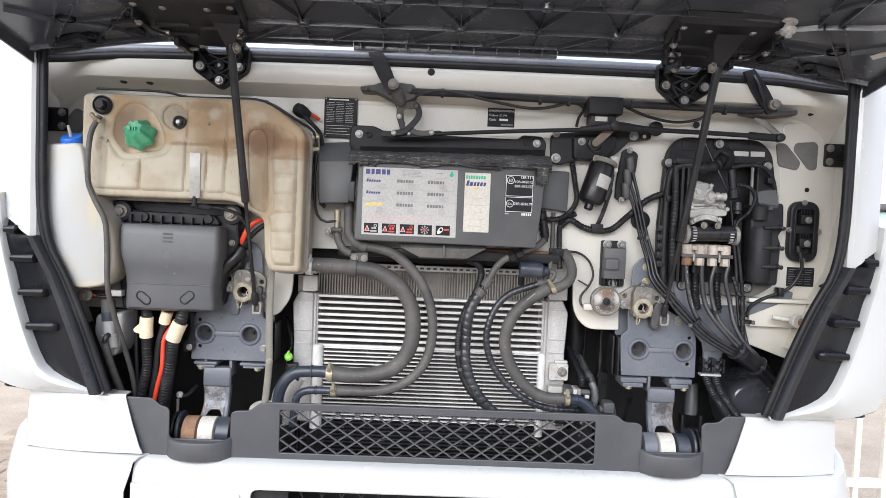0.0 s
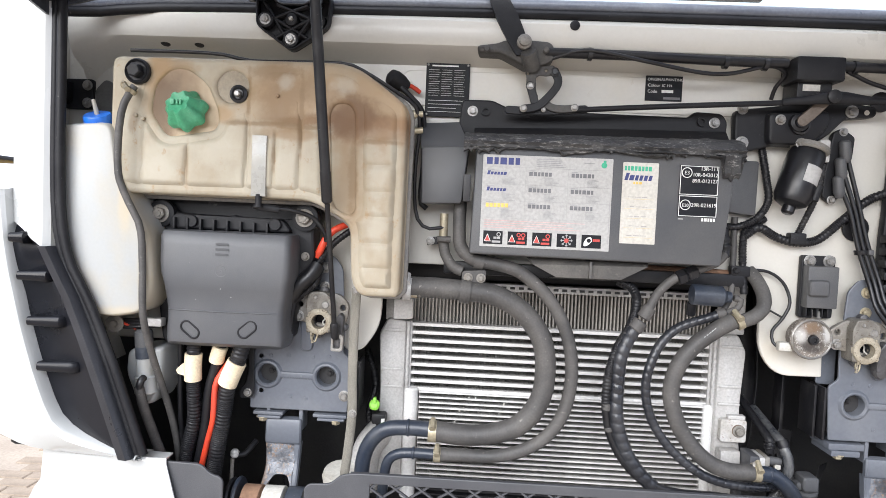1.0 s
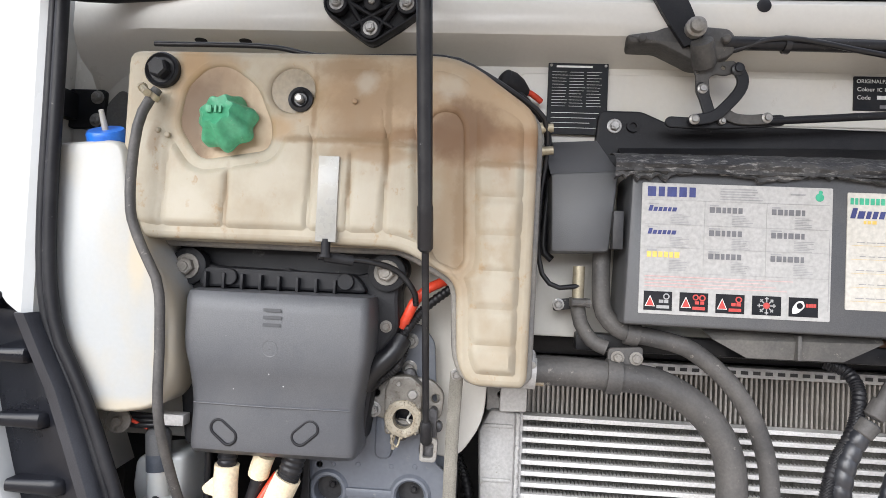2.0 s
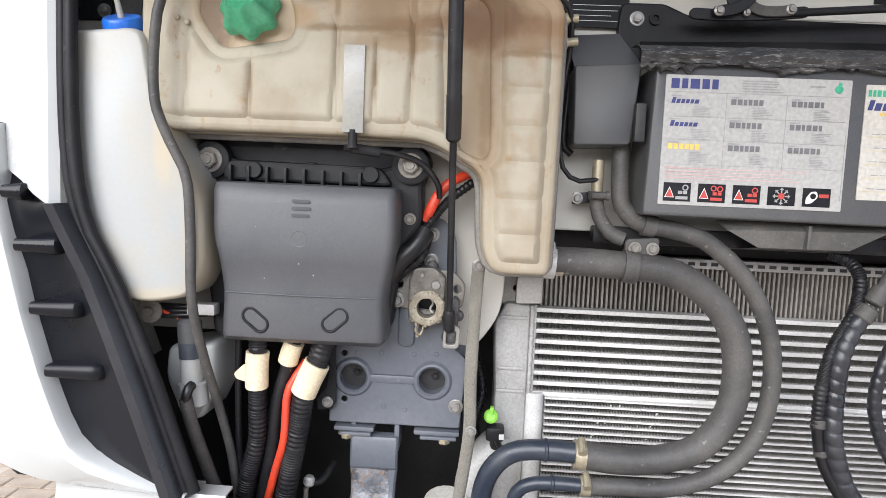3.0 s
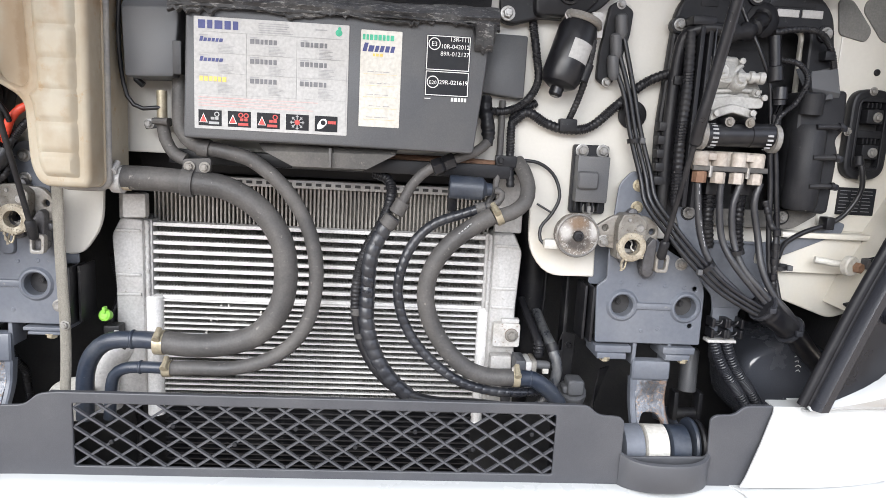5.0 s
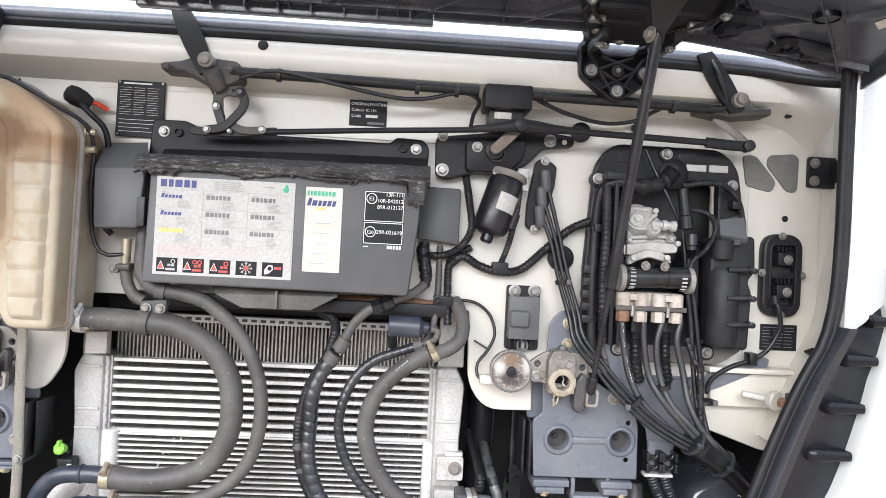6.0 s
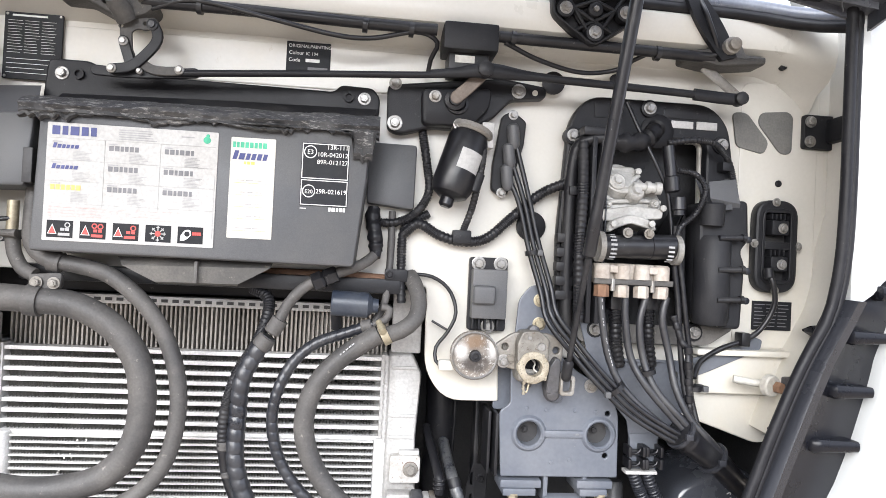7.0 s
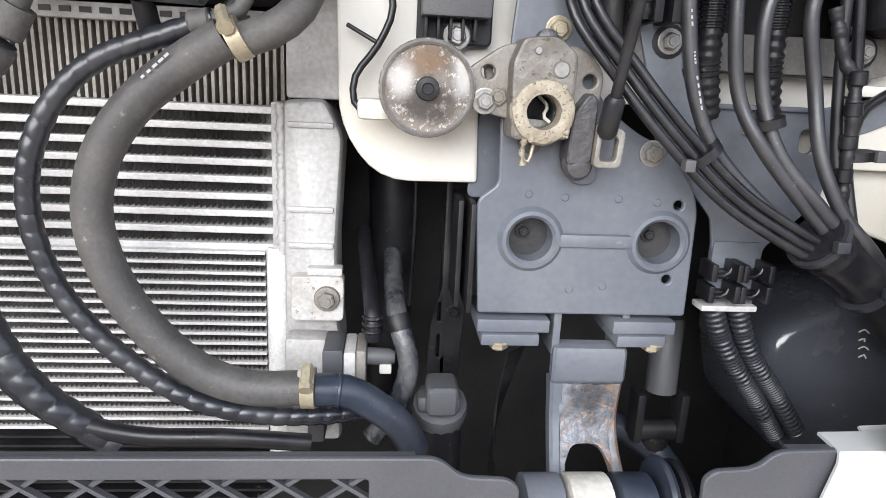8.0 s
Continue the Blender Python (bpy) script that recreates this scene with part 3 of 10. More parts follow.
# ---- bumper ----
BF = 1.508  # front of the grey bumper panel
bumper = thing("bumper", (-0.013, 1.50, 0.6), "white truck bumper with a grey plastic centre panel and mesh grille", "bumper")
left_edge = [(-0.807, 1.152), (-0.735, 1.150), (-0.716, 1.132), (-0.699, 1.128), (-0.692, 1.120), (-0.692, 1.049), (-0.538, 1.049),
             (-0.538, 1.117), (-0.528, 1.125), (-0.489, 1.127), (-0.468, 1.146), (-0.440, 1.150)]
right_edge = [(0.406, 1.150), (0.440, 1.150), (0.459, 1.133), (0.496, 1.131), (0.506, 1.123), (0.506, 1.057), (0.660, 1.060), (0.657, 1.130), (0.666, 1.138),
              (0.700, 1.140), (0.716, 1.156), (0.782, 1.158)]
panel = fillet([(-0.758, 1.002), *left_edge, *right_edge, (0.732, 1.006)], 0.010)
gx0, gx1, gz0, gz1 = -0.414, 0.386, 1.022, 1.131
grey = plate("centre_panel", panel, BF, 0.006, BUMPG, bumper, holes=[fillet(rect(gx0, gz0, gx1, gz1), 0.004)], label="dark grey plastic centre panel", bevel=0.002)
# turned-back upper lip of the panel
for x0, x1, z in ((-0.452, 0.422, 1.1465), (-0.800, -0.745, 1.1465), (0.728, 0.774, 1.1535)):
    part("lip", box_bm(x0, x1, BF + 0.004, BF + 0.013, z - 0.002, z + 0.002, 0.001), BUMPG, bumper)
# the cups in front of the cab pivots: an upright wall that bows forward, with a rounded rim and a floor
for cx, zr, lift in ((-0.615, 1.049, 0.0), (0.583, 1.058, 0.004)):
    rows = []
    for k in range(25):
        u = -1 + k / 12
        x = cx + 0.079 * u
        d = 0.033 * max(0.0, 1 - abs(u) ** 2.4) ** 0.8
        zt = zr + 0.006 * abs(u) ** 6
        zb = 1.003 + lift
        rows.append([(x, BF + 0.004 - d, zt - 0.004), (x, BF + 0.002 - d, zt), (x, BF - 0.001 - d, zt - 0.001), (x, BF - 0.002 - d, zt - 0.004), (x, BF - 0.001 - d * 0.98, (zt + zb) / 2),
                     (x, BF - d * 0.93, zb + 0.004), (x, BF + 0.002 - d * 0.9, zb), (x, BF + 0.02, zb + 0.001), (x, BF + 0.08, zb + 0.001)])
    part("pivot_cup", thicken(loft(rows), 0.002), BUMPG, bumper, "bulged grey cup")
# diamond mesh
px = 0.049


def slanted(bm, x, z0, z1, dx, y, w=0.0017, d=0.006):
    a, b = Vector((x, 0, z0)), Vector((x + dx, 0, z1))
    n = Vector(((b - a).z, 0, -(b - a).x)).normalized() * w
    vs = [bm.verts.new((p.x, y + e, p.z)) for e in (0, d) for p in (a - n, a + n, b + n, b - n)]
    for f in ((0, 1, 2, 3), (7, 6, 5, 4), (0, 4, 5, 1), (1, 5, 6, 2), (2, 6, 7, 3), (3, 7, 4, 0)):
        bm.faces.new([vs[i] for i in f])


lattice = bmesh.new()
rise = gz1 - gz0
run_ = px * (gz1 - gz0) / 0.0335
k = -4
while gx0 + k * px < gx1 + run_:
    for sgn in (1, -1):
        xa = gx0 + k * px
        xb = xa + sgn * run_
        za, zb = gz0, gz1
        # trim to the opening
        if sgn > 0:
            t0 = max(0.0, (gx0 - xa) / run_)
            t1 = min(1.0, (gx1 - xa) / run_)
        else:
            t0 = max(0.0, (xa - gx1) / run_)
            t1 = min(1.0, (xa - gx0) / run_)
        if t1 - t0 > 0.05:
            slanted(lattice, xa + sgn * run_ * t0, za + rise * t0, za + rise * t1, sgn * run_ * (t1 - t0), BF + 0.003 + 0.001 * sgn)
    k += 1
part("mesh_grille", lattice, BUMPG, bumper, "black diamond mesh grille", smooth=False)
for i in range(8):
    part("mesh_stud", turned([(0, 0.004), (0.003, 0.004), (0.004, 0.003)], (gx0 + 0.06 + 0.1 * i, BF + 0.003, (gz0 + gz1) / 2 + (0.018 if i % 2 else -0.012)), seg=8), PLASTIC, bumper)
# white centre bumper below
rows = []
for i in range(41):
    x = -0.765 + 1.504 * i / 40
    c = 0.012 * (1 - ((x + 0.013) / 0.76) ** 2)
    cup = sum(0.016 * math.exp(-((x - cx) / 0.05) ** 2) for cx in (-0.615, 0.583))
    rows.append([(x, BF + 0.03, 1.004 - cup * 0.6), (x, BF - 0.004 - c, 1.003 - cup * 0.6), (x, BF - 0.020 - c, 0.996 - cup * 0.5), (x, BF - 0.030 - c, 0.980 - cup * 0.3), (x, BF - 0.036 - c, 0.955), (x, BF - 0.036 - c, 0.948)])
part("centre_shell", thicken(loft(rows), -0.003), WHITE, bumper)
low_shell = [fillet(rect(-0.47, 0.55, 0.44, 0.944), 0.02)]
plate("lower_shell", [(-0.775, 0.45), (0.749, 0.45), (0.739, 0.951), (-0.765, 0.951)], BF - 0.048, 0.01, WHITE, bumper, holes=low_shell)
plate("tow_cover", fillet(rect(-0.585, 0.86, -0.495, 0.935), 0.012), BF - 0.051, 0.004, WHITE, bumper)
lower = bmesh.new()
k = 0
while -0.37 + k * px < 0.34:
    slanted(lower, -0.37 + k * px, 0.78, 0.936, 0.08, BF - 0.03)
    slanted(lower, -0.37 + k * px, 0.78, 0.936, -0.08, BF - 0.029)
    k += 1
part("lower_mesh", lower, PLASTIC, bumper, "black lower mesh grille", smooth=False)
plate("lower_frame", fillet(rect(-0.48, 0.54, 0.45, 0.946), 0.02), BF - 0.032, 0.02, PLASTIC, bumper, holes=[fillet(rect(-0.38, 0.6, 0.35, 0.94), 0.01)])
# white corners
for s in (-1, 1):
    cxo = -0.017
    ox = 0.040 if s < 0 else 0.027
    corner = thing("bumper_corner", (s * 0.9, 1.55, 0.6), "white painted bumper corner with a recessed step", "bumper", group="bumper corners")
    rows = []
    for k in range(13):
        u = k / 12
        xt = 0.783 + (1.025 + ox - 0.783) * u
        xb = 0.734 + (1.030 + ox - 0.734) * u
        yb = BF - 0.004 + 0.045 * u ** 3
        if k == 12:
            yb += 0.03
        rows.append([(cxo + s * xt, yb + 0.03, 1.156 + 0.004 * u), (cxo + s * xt, yb + 0.003, 1.155 + 0.004 * u), (cxo + s * (xt - 0.002), yb, 1.148), (cxo + s * (0.6 * xt + 0.4 * xb), yb - 0.004, 1.09), (cxo + s * (0.2 * xt + 0.8 * xb), yb - 0.006, 1.03), (cxo + s * xb, yb - 0.008, 1.012)])
    rows.append([(p[0] + s * 0.01, p[1] + 0.35, p[2]) for p in rows[-1]])
    part("upper_panel", thicken(loft(rows), -0.003), WHITE, corner)
    rows = []
    for k in range(17):
        u = k / 16
        x = 0.750 + (0.36 + ox) * math.sin(u * math.pi / 2)
        y = BF - 0.045 + 0.30 * (1 - math.cos(u * math.pi / 2)) ** 1.6
        top = 1.012 - 0.008 * (1 - u) + (0.035 * max(0, (u - 0.6) / 0.4))
        rows.append([(cxo + s * (x - 0.03), y + 0.05, top + 0.002), (cxo + s * (x - 0.012), y + 0.022, top), (cxo + s * (x - 0.003), y + 0.008, top - 0.008), (cxo + s * x, y, top - 0.03), (cxo + s * (x + 0.012), y - 0.006, 0.93), (cxo + s * (x + 0.012), y - 0.004, 0.80), (cxo + s * x, y, 0.45)])
    rows.append([(p[0], p[1] + 0.6, p[2]) for p in rows[-1]])
    part("lower_panel", thicken(loft(rows), -0.003), WHITE, corner)

# ---- radiator pack ----
rad = thing("radiator", (-0.04, 1.78, 1.0), "dark-finned engine radiator behind the intercooler", "radiator")
fins = bmesh.new()
n = 84
for i in range(n):
    x = -0.372 + 0.655 * i / (n - 1)
    box_bm(x - 0.0016, x + 0.0016, 1.772, 1.795, 1.395, 1.478, 0, fins)
tagged(part("fin_pack", fins, FIND, rad, "vertical dusty fins", smooth=False), kind="stuff")
part("core_back", box_bm(-0.376, 0.287, 1.796, 1.80, 1.05, 1.48, 0), FIND, rad)
part("top_rail", box_bm(-0.378, 0.29, 1.760, 1.80, 1.476, 1.492, 0.002), ALU, rad)
slots = bmesh.new()
for i in range(34):
    x = -0.365 + 0.019 * i
    box_bm(x, x + 0.011, 1.7585, 1.7615, 1.4815, 1.4870, 0, slots)
# dark blocks paint the shade inside the slots
tagged(part("rail_slot", slots, DARK, rad, "row of dark slots", smooth=False), kind="stuff")
part("upper_tank", box_bm(-0.40, 0.31, 1.775, 1.83, 1.495, 1.56, 0.01), PLASTIC, rad)
plate("end_bracket", fillet(rect(-0.425, 1.405, -0.378, 1.455), 0.004), 1.735, 0.02, ALU, rad, holes=[ring(-0.402, 1.432, 0.006)])
plate("end_bracket", fillet(rect(0.292, 1.41, 0.345, 1.525), 0.004), 1.735, 0.02, ALU, rad)

cooler = thing("intercooler", (-0.04, 1.745, 1.24), "bare aluminium intercooler with bright horizontal tubes", "intercooler")
me = bpy.data.meshes.new("tube")
b0 = box_bm(-0.371, 0.277, 1.742, 1.77, -0.0036, 0.0036, 0.0015)
b0.to_mesh(me)
b0.free()
me.materials.append(ALUB)
zs = [1.254 + 0.0178 * i for i in range(9)]
for z in zs:
    ob = new("tube", me)
    ob.parent, ob.matrix_parent_inverse = cooler, Matrix.Translation(cooler.location).inverted()
    ob.location = (0, 0, z)
zig = bmesh.new()
for z in zs[:-1]:
    prev = None
    for i in range(210):
        x = -0.3605 + 0.003 * i
        zz = z + (0.0036 if i % 2 else 0.0142)
        cur = [zig.verts.new((x, 1.748, zz)), zig.verts.new((x, 1.766, zz))]
        if prev:
            zig.faces.new((prev[0], cur[0], cur[1], prev[1]))
        prev = cur
tagged(part("fin_pack", zig, FIN, cooler, "fine folded air fins", smooth=False), kind="stuff")
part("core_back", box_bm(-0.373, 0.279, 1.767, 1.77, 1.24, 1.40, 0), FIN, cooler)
for name, x0, x1, bead in (("end_tank", -0.425, -0.376, -0.374), ("end_tank", 0.290, 0.338, 0.286)):
    flip = (lambda q: q) if x0 > 0 else (lambda q: -0.088 - q)
    edge = fillet([(flip(x), z) for x, z in ((0.289, 1.408), (0.331, 1.411), (0.349, 1.375), (0.343, 1.263), (0.344, 1.194), (0.350, 1.148), (0.350, 1.035), (0.289, 1.035))], 0.008)
    part(name, moulded_bm(edge, 1.724, 1.80, 0.011, 3), ALU, cooler, "cast aluminium end tank")
    for z in (1.385, 1.30, 1.262, 1.158):
        part("tank_rib", box_bm(flip(0.294), flip(0.340), 1.720, 1.730, z - 0.003, z + 0.003, 0.0025), ALU, cooler)
    tube("weld_bead", [(bead + 0.001 * math.sin(i * 2.1), 1.735, 1.25 + 0.155 * i / 24) for i in range(25)], lambda s: 0.0046 + 0.0011 * math.sin(s * 820), ALU, cooler, seg=8, step=0.003)
part("header", box_bm(-0.3755, -0.366, 1.738, 1.775, 1.245, 1.405, 0.001), ALU, cooler)
part("header", box_bm(0.276, 0.287, 1.738, 1.775, 1.245, 1.405, 0.001), ALU, cooler)
LUGM = mat("stained_aluminium_lug", (0.52, 0.51, 0.49), (0.36, 0.33, 0.29), 0.5, 0.12, scale=30, stain=0.4, grain=220, bump=0.3, dust=(0.17, 0.10, 0.06), cover=0.40)
plate("mount_lug", fillet(rect(0.298, 1.185, 0.352, 1.233), 0.006), 1.708, 0.02, LUGM, cooler, label="lug stained by rust")
part("lug_step", box_bm(0.314, 0.350, 1.712, 1.73, 1.233, 1.241, 0.002), ALU, cooler)
part("lug_washer", turned([(0, 0.0135), (0.002, 0.0135), (0.0025, 0.012)], (0.335, 1.708, 1.210), seg=20), LATCHR, cooler, "rusty washer")
bolt(cooler, (0.335, 1.706, 1.210), 0.009, ZINC)
tube("inlet_pipe", [(-0.40, 1.76, 1.17), (-0.43, 1.74, 1.15), (-0.455, 1.73, 1.11), (-0.46, 1.73, 1.03)], 0.032, ALU, cooler, seg=16)

cond = thing("condenser", (-0.04, 1.735, 1.02), "aluminium air-conditioning condenser with thin bright rows", "condenser")
me = bpy.data.meshes.new("cooling_tube")
b0 = box_bm(-0.345, 0.268, 1.733, 1.750, -0.0016, 0.0016, 0)
b0.to_mesh(me)
b0.free()
me.materials.append(ALUB)
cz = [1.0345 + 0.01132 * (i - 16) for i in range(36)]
# low rows in black: the shade behind the grille put into their colour
shaded_me = me.copy()
shaded_me.materials.clear()
shaded_me.materials.append(LOOM)
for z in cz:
    ob = new("cooling_tube", me if z > 1.04 else shaded_me)
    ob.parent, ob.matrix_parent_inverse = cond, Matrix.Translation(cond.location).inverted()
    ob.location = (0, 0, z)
zig = bmesh.new()
for z in cz[17:-1]:
    prev = None
    for i in range(246):
        x = -0.344 + 0.0025 * i
        zz = z + (0.0017 if i % 2 else 0.0096)
        cur = [zig.verts.new((x, 1.736, zz)), zig.verts.new((x, 1.748, zz))]
        if prev:
            zig.faces.new((prev[0], cur[0], cur[1], prev[1]))
        prev = cur
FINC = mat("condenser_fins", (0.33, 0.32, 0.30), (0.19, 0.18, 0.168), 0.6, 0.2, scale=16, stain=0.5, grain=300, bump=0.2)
tagged(part("fin_pack", zig, FINC, cond, "fine folded air fins", smooth=False), kind="stuff")
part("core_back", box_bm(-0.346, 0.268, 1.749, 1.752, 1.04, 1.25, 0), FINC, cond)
# added black sheet, stands in for the shade low behind the rows
part("shade_sheet", box_bm(-0.346, 0.268, 1.749, 1.752, 0.84, 1.04, 0), LOOM, cond, "added black sheet low behind the rows, standing in for shade")
part("header_pipe", turned([(-0.24, 0.017), (0, 0.017), (0.003, 0.014)], (-0.364, 1.742, 1.254), (0, 0, 1), 20), ALUB, cond, "bright round header pipe")
part("header_pipe", turned([(-0.24, 0.012), (0, 0.012), (0.003, 0.010)], (0.280, 1.742, 1.252), (0, 0, 1), 20), ALUB, cond, "bright round header pipe")
blobs = bmesh.new()
rnd = random.Random(4)
for i in range(40):
    x, z = -0.27 + 0.12 * rnd.random(), 1.175 + 0.07 * rnd.random()
    turned([(0, 0.0011 + 0.0013 * rnd.random()), (0.0006, 0.0006)], (x, 1.733, z), seg=5, bm=blobs)
part("chalky_stain", blobs, OLDW, cond, "pale dried splashes")

# ---- coolant tank ----
def level_stain(m, z0, x0, x1, colour, axis=2, half=0.022):
    """An old mark of coolant: a brown uneven band at the height z0 (or across x, for axis 0) that sets in from x0 to x1, with runs below it."""
    t = m.node_tree
    n, ln = t.nodes, t.links
    base = n["Principled BSDF"].inputs["Base Color"]
    src = base.links[0].from_socket
    co = n.new("ShaderNodeTexCoord")
    xyz = n.new("ShaderNodeSeparateXYZ")
    ln.new(co.outputs["Object"], xyz.inputs[0])

    def op(kind, a, b=0.0):
        q = n.new("ShaderNodeMath")
        q.operation, q.use_clamp = kind, False
        for k, v in enumerate((a, b)):
            if isinstance(v, (int, float)):
                q.inputs[k].default_value = v
            else:
                ln.new(v, q.inputs[k])
        return q.outputs[0]

    noise = n.new("ShaderNodeTexNoise")
    noise.inputs["Scale"].default_value, noise.inputs["Detail"].default_value, noise.inputs["Roughness"].default_value = 14, 8, 0.65
    ln.new(co.outputs["Object"], noise.inputs["Vector"])
    wob = op("MULTIPLY", op("SUBTRACT", noise.outputs[0], 0.5), 0.05)
    dz = op("ADD", op("SUBTRACT", xyz.outputs[axis], z0), wob)
    band = op("SUBTRACT", 1.0, op("MINIMUM", op("ABSOLUTE", op("DIVIDE", dz, half)), 1.0))
    run = n.new("ShaderNodeTexNoise")
    run.inputs["Scale"].default_value, run.inputs["Detail"].default_value = 30, 5
    mp = n.new("ShaderNodeMapping")
    mp.inputs["Scale"].default_value = (1, 0, 0.06)
    ln.new(co.outputs["Object"], mp.inputs["Vector"])
    ln.new(mp.outputs[0], run.inputs["Vector"])
    below = n.new("ShaderNodeMapRange")
    below.inputs[1].default_value, below.inputs[2].default_value, below.inputs[3].default_value, below.inputs[4].default_value = -0.14, 0.0, 0.15, 1.0
    ln.new(dz, below.inputs[0])
    under = op("MULTIPLY", op("LESS_THAN", dz, 0.004 if axis == 2 else -9.0), below.outputs[0])
    streaks = op("MULTIPLY", under, op("MULTIPLY", op("MAXIMUM", op("SUBTRACT", run.outputs[0], 0.47), 0.0), 2.2))
    ends = n.new("ShaderNodeMapRange")
    ends.interpolation_type = "SMOOTHSTEP"
    ends.inputs[1].default_value, ends.inputs[2].default_value = x0, x1
    ln.new(op("ADD", xyz.outputs[2 - axis], wob), ends.inputs[0])
    fac = op("MINIMUM", op("MULTIPLY", op("ADD", op("MULTIPLY", band, 1.3), streaks), ends.outputs[0]), 0.85)
    lay = n.new("ShaderNodeMix")
    lay.data_type = "RGBA"
    lay.inputs[7].default_value = (*colour, 1)
    ln.new(fac, lay.inputs[0])
    ln.new(src, lay.inputs[6])
    ln.new(lay.outputs[2], base)


def stain_or_light_spot(m, at, size, colour, amount, scale=18.0):
    """A ragged-edged spot, a dried mark or painted light and shade, round the point at = (x, z), with the half sizes
    size.
    """
    t = m.node_tree
    n, ln = t.nodes, t.links
    base = n["Principled BSDF"].inputs["Base Color"]
    src = base.links[0].from_socket
    co = n.new("ShaderNodeTexCoord")
    mp = n.new("ShaderNodeMapping")
    mp.inputs["Location"].default_value = (-at[0] / size[0], 0, -at[1] / size[1])
    mp.inputs["Scale"].default_value = (1 / size[0], 0, 1 / size[1])
    ln.new(co.outputs["Object"], mp.inputs["Vector"])
    far = n.new("ShaderNodeVectorMath")
    far.operation = "LENGTH"
    ln.new(mp.outputs[0], far.inputs[0])
    noise = n.new("ShaderNodeTexNoise")
    noise.inputs["Scale"].default_value, noise.inputs["Detail"].default_value, noise.inputs["Roughness"].default_value = scale, 6, 0.6
    ln.new(co.outputs["Object"], noise.inputs["Vector"])
    add = n.new("ShaderNodeMath")
    add.operation = "MULTIPLY_ADD"
    add.inputs[1].default_value = 1.6
    ln.new(noise.outputs[0], add.inputs[0])
    ln.new(far.outputs["Value"], add.inputs[2])
    edge = n.new("ShaderNodeMapRange")
    edge.interpolation_type = "SMOOTHSTEP"
    edge.inputs[1].default_value, edge.inputs[2].default_value, edge.inputs[3].default_value, edge.inputs[4].default_value = 1.15, 1.9, amount, 0.0
    ln.new(add.outputs[0], edge.inputs[0])
    lay = n.new("ShaderNodeMix")
    lay.data_type = "RGBA"
    lay.inputs[7].default_value = (*colour, 1)
    ln.new(edge.outputs[0], lay.inputs[0])
    ln.new(src, lay.inputs[6])
    ln.new(lay.outputs[2], base)


level_stain(TANK, 1.849, -0.765, -0.578, (0.36, 0.255, 0.155), half=0.07)
level_stain(TANK, -0.834, 1.823, 1.87, (0.36, 0.245, 0.13), 0, 0.030)
level_stain(TANK, 1.798, -0.687, -0.527, (0.24, 0.145, 0.08), half=0.016)
for at, size, colour, amount in (((-0.477, 1.706), (0.040, 0.14), (0.29, 0.21, 0.13), 0.7), ((-0.6, 1.838), (0.055, 0.08), (0.23, 0.155, 0.09), 0.7), ((-0.411, 1.786), (0.09, 0.035), (0.25, 0.155, 0.085), 0.7),
                                 ((-0.576, 1.772), (0.11, 0.014), (0.27, 0.19, 0.115), 0.7), ((-0.835, 1.832), (0.035, 0.08), (0.30, 0.20, 0.11), 0.6), ((-0.811, 1.887), (0.08, 0.02), (0.30, 0.20, 0.11), 0.6),
                                 ((-0.713, 1.806), (0.03, 0.022), (0.36, 0.24, 0.13), 0.7), ((-0.481, 1.813), (0.075, 0.048), (0.155, 0.088, 0.048), 0.85)):
    stain_or_light_spot(TANK, at, size, colour, amount)
# brown marks, most laid along grooves and ledge to darken the creases by colour
for at, size, amount in (((-0.666, 1.84), (0.006, 0.06), 0.75), ((-0.567, 1.80), (0.006, 0.10), 0.65), ((-0.778, 1.71), (0.005, 0.05), 0.5), ((-0.615, 1.73), (0.005, 0.04), 0.6), ((-0.64, 1.790), (0.10, 0.007), 0.7), ((-0.56, 1.785), (0.06, 0.006), 0.75), ((-0.42, 1.764), (0.05, 0.006), 0.7),
                         ((-0.47, 1.70), (0.012, 0.09), 0.7), ((-0.62, 1.885), (0.05, 0.018), 0.6), ((-0.545, 1.860), (0.03, 0.045), 0.5), ((-0.88, 1.785), (0.012, 0.03), 0.5)):
    stain_or_light_spot(TANK, at, size, (0.22, 0.15, 0.085), amount, 40.0)
# pale spots: whitish reflections on the tank put into its colour
for at, size in (((-0.59, 1.715), (0.02, 0.05)), ((-0.72, 1.73), (0.05, 0.03)), ((-0.42, 1.70), (0.02, 0.06)), ((-0.42, 1.60), (0.02, 0.05)), ((-0.83, 1.70), (0.04, 0.03)), ((-0.60, 1.868), (0.02, 0.02)), ((-0.49, 1.865), (0.03, 0.02))):
    stain_or_light_spot(TANK, at, size, (0.46, 0.43, 0.36), 0.5, 30.0)
# brown stains round the wells
stain_or_light_spot(TANK, (-0.775, 1.815), (0.062, 0.055), (0.27, 0.19, 0.10), 0.6, 30.0)
stain_or_light_spot(TANK, (-0.672, 1.848), (0.028, 0.028), (0.25, 0.18, 0.10), 0.6, 40.0)
# brown stain in the filler well, its left also darkened as painted shade
stain_or_light_spot(TANKB, (-0.818, 1.845), (0.07, 0.07), (0.21, 0.135, 0.075), 0.7)
stain_or_light_spot(TANKB, (-0.83, 1.807), (0.04, 0.09), (0.12, 0.07, 0.036), 0.85)
TF = 1.515
tank = thing("coolant_tank", (-0.62, 1.58, 1.50), "aged yellowed translucent plastic coolant expansion tank", "tank")
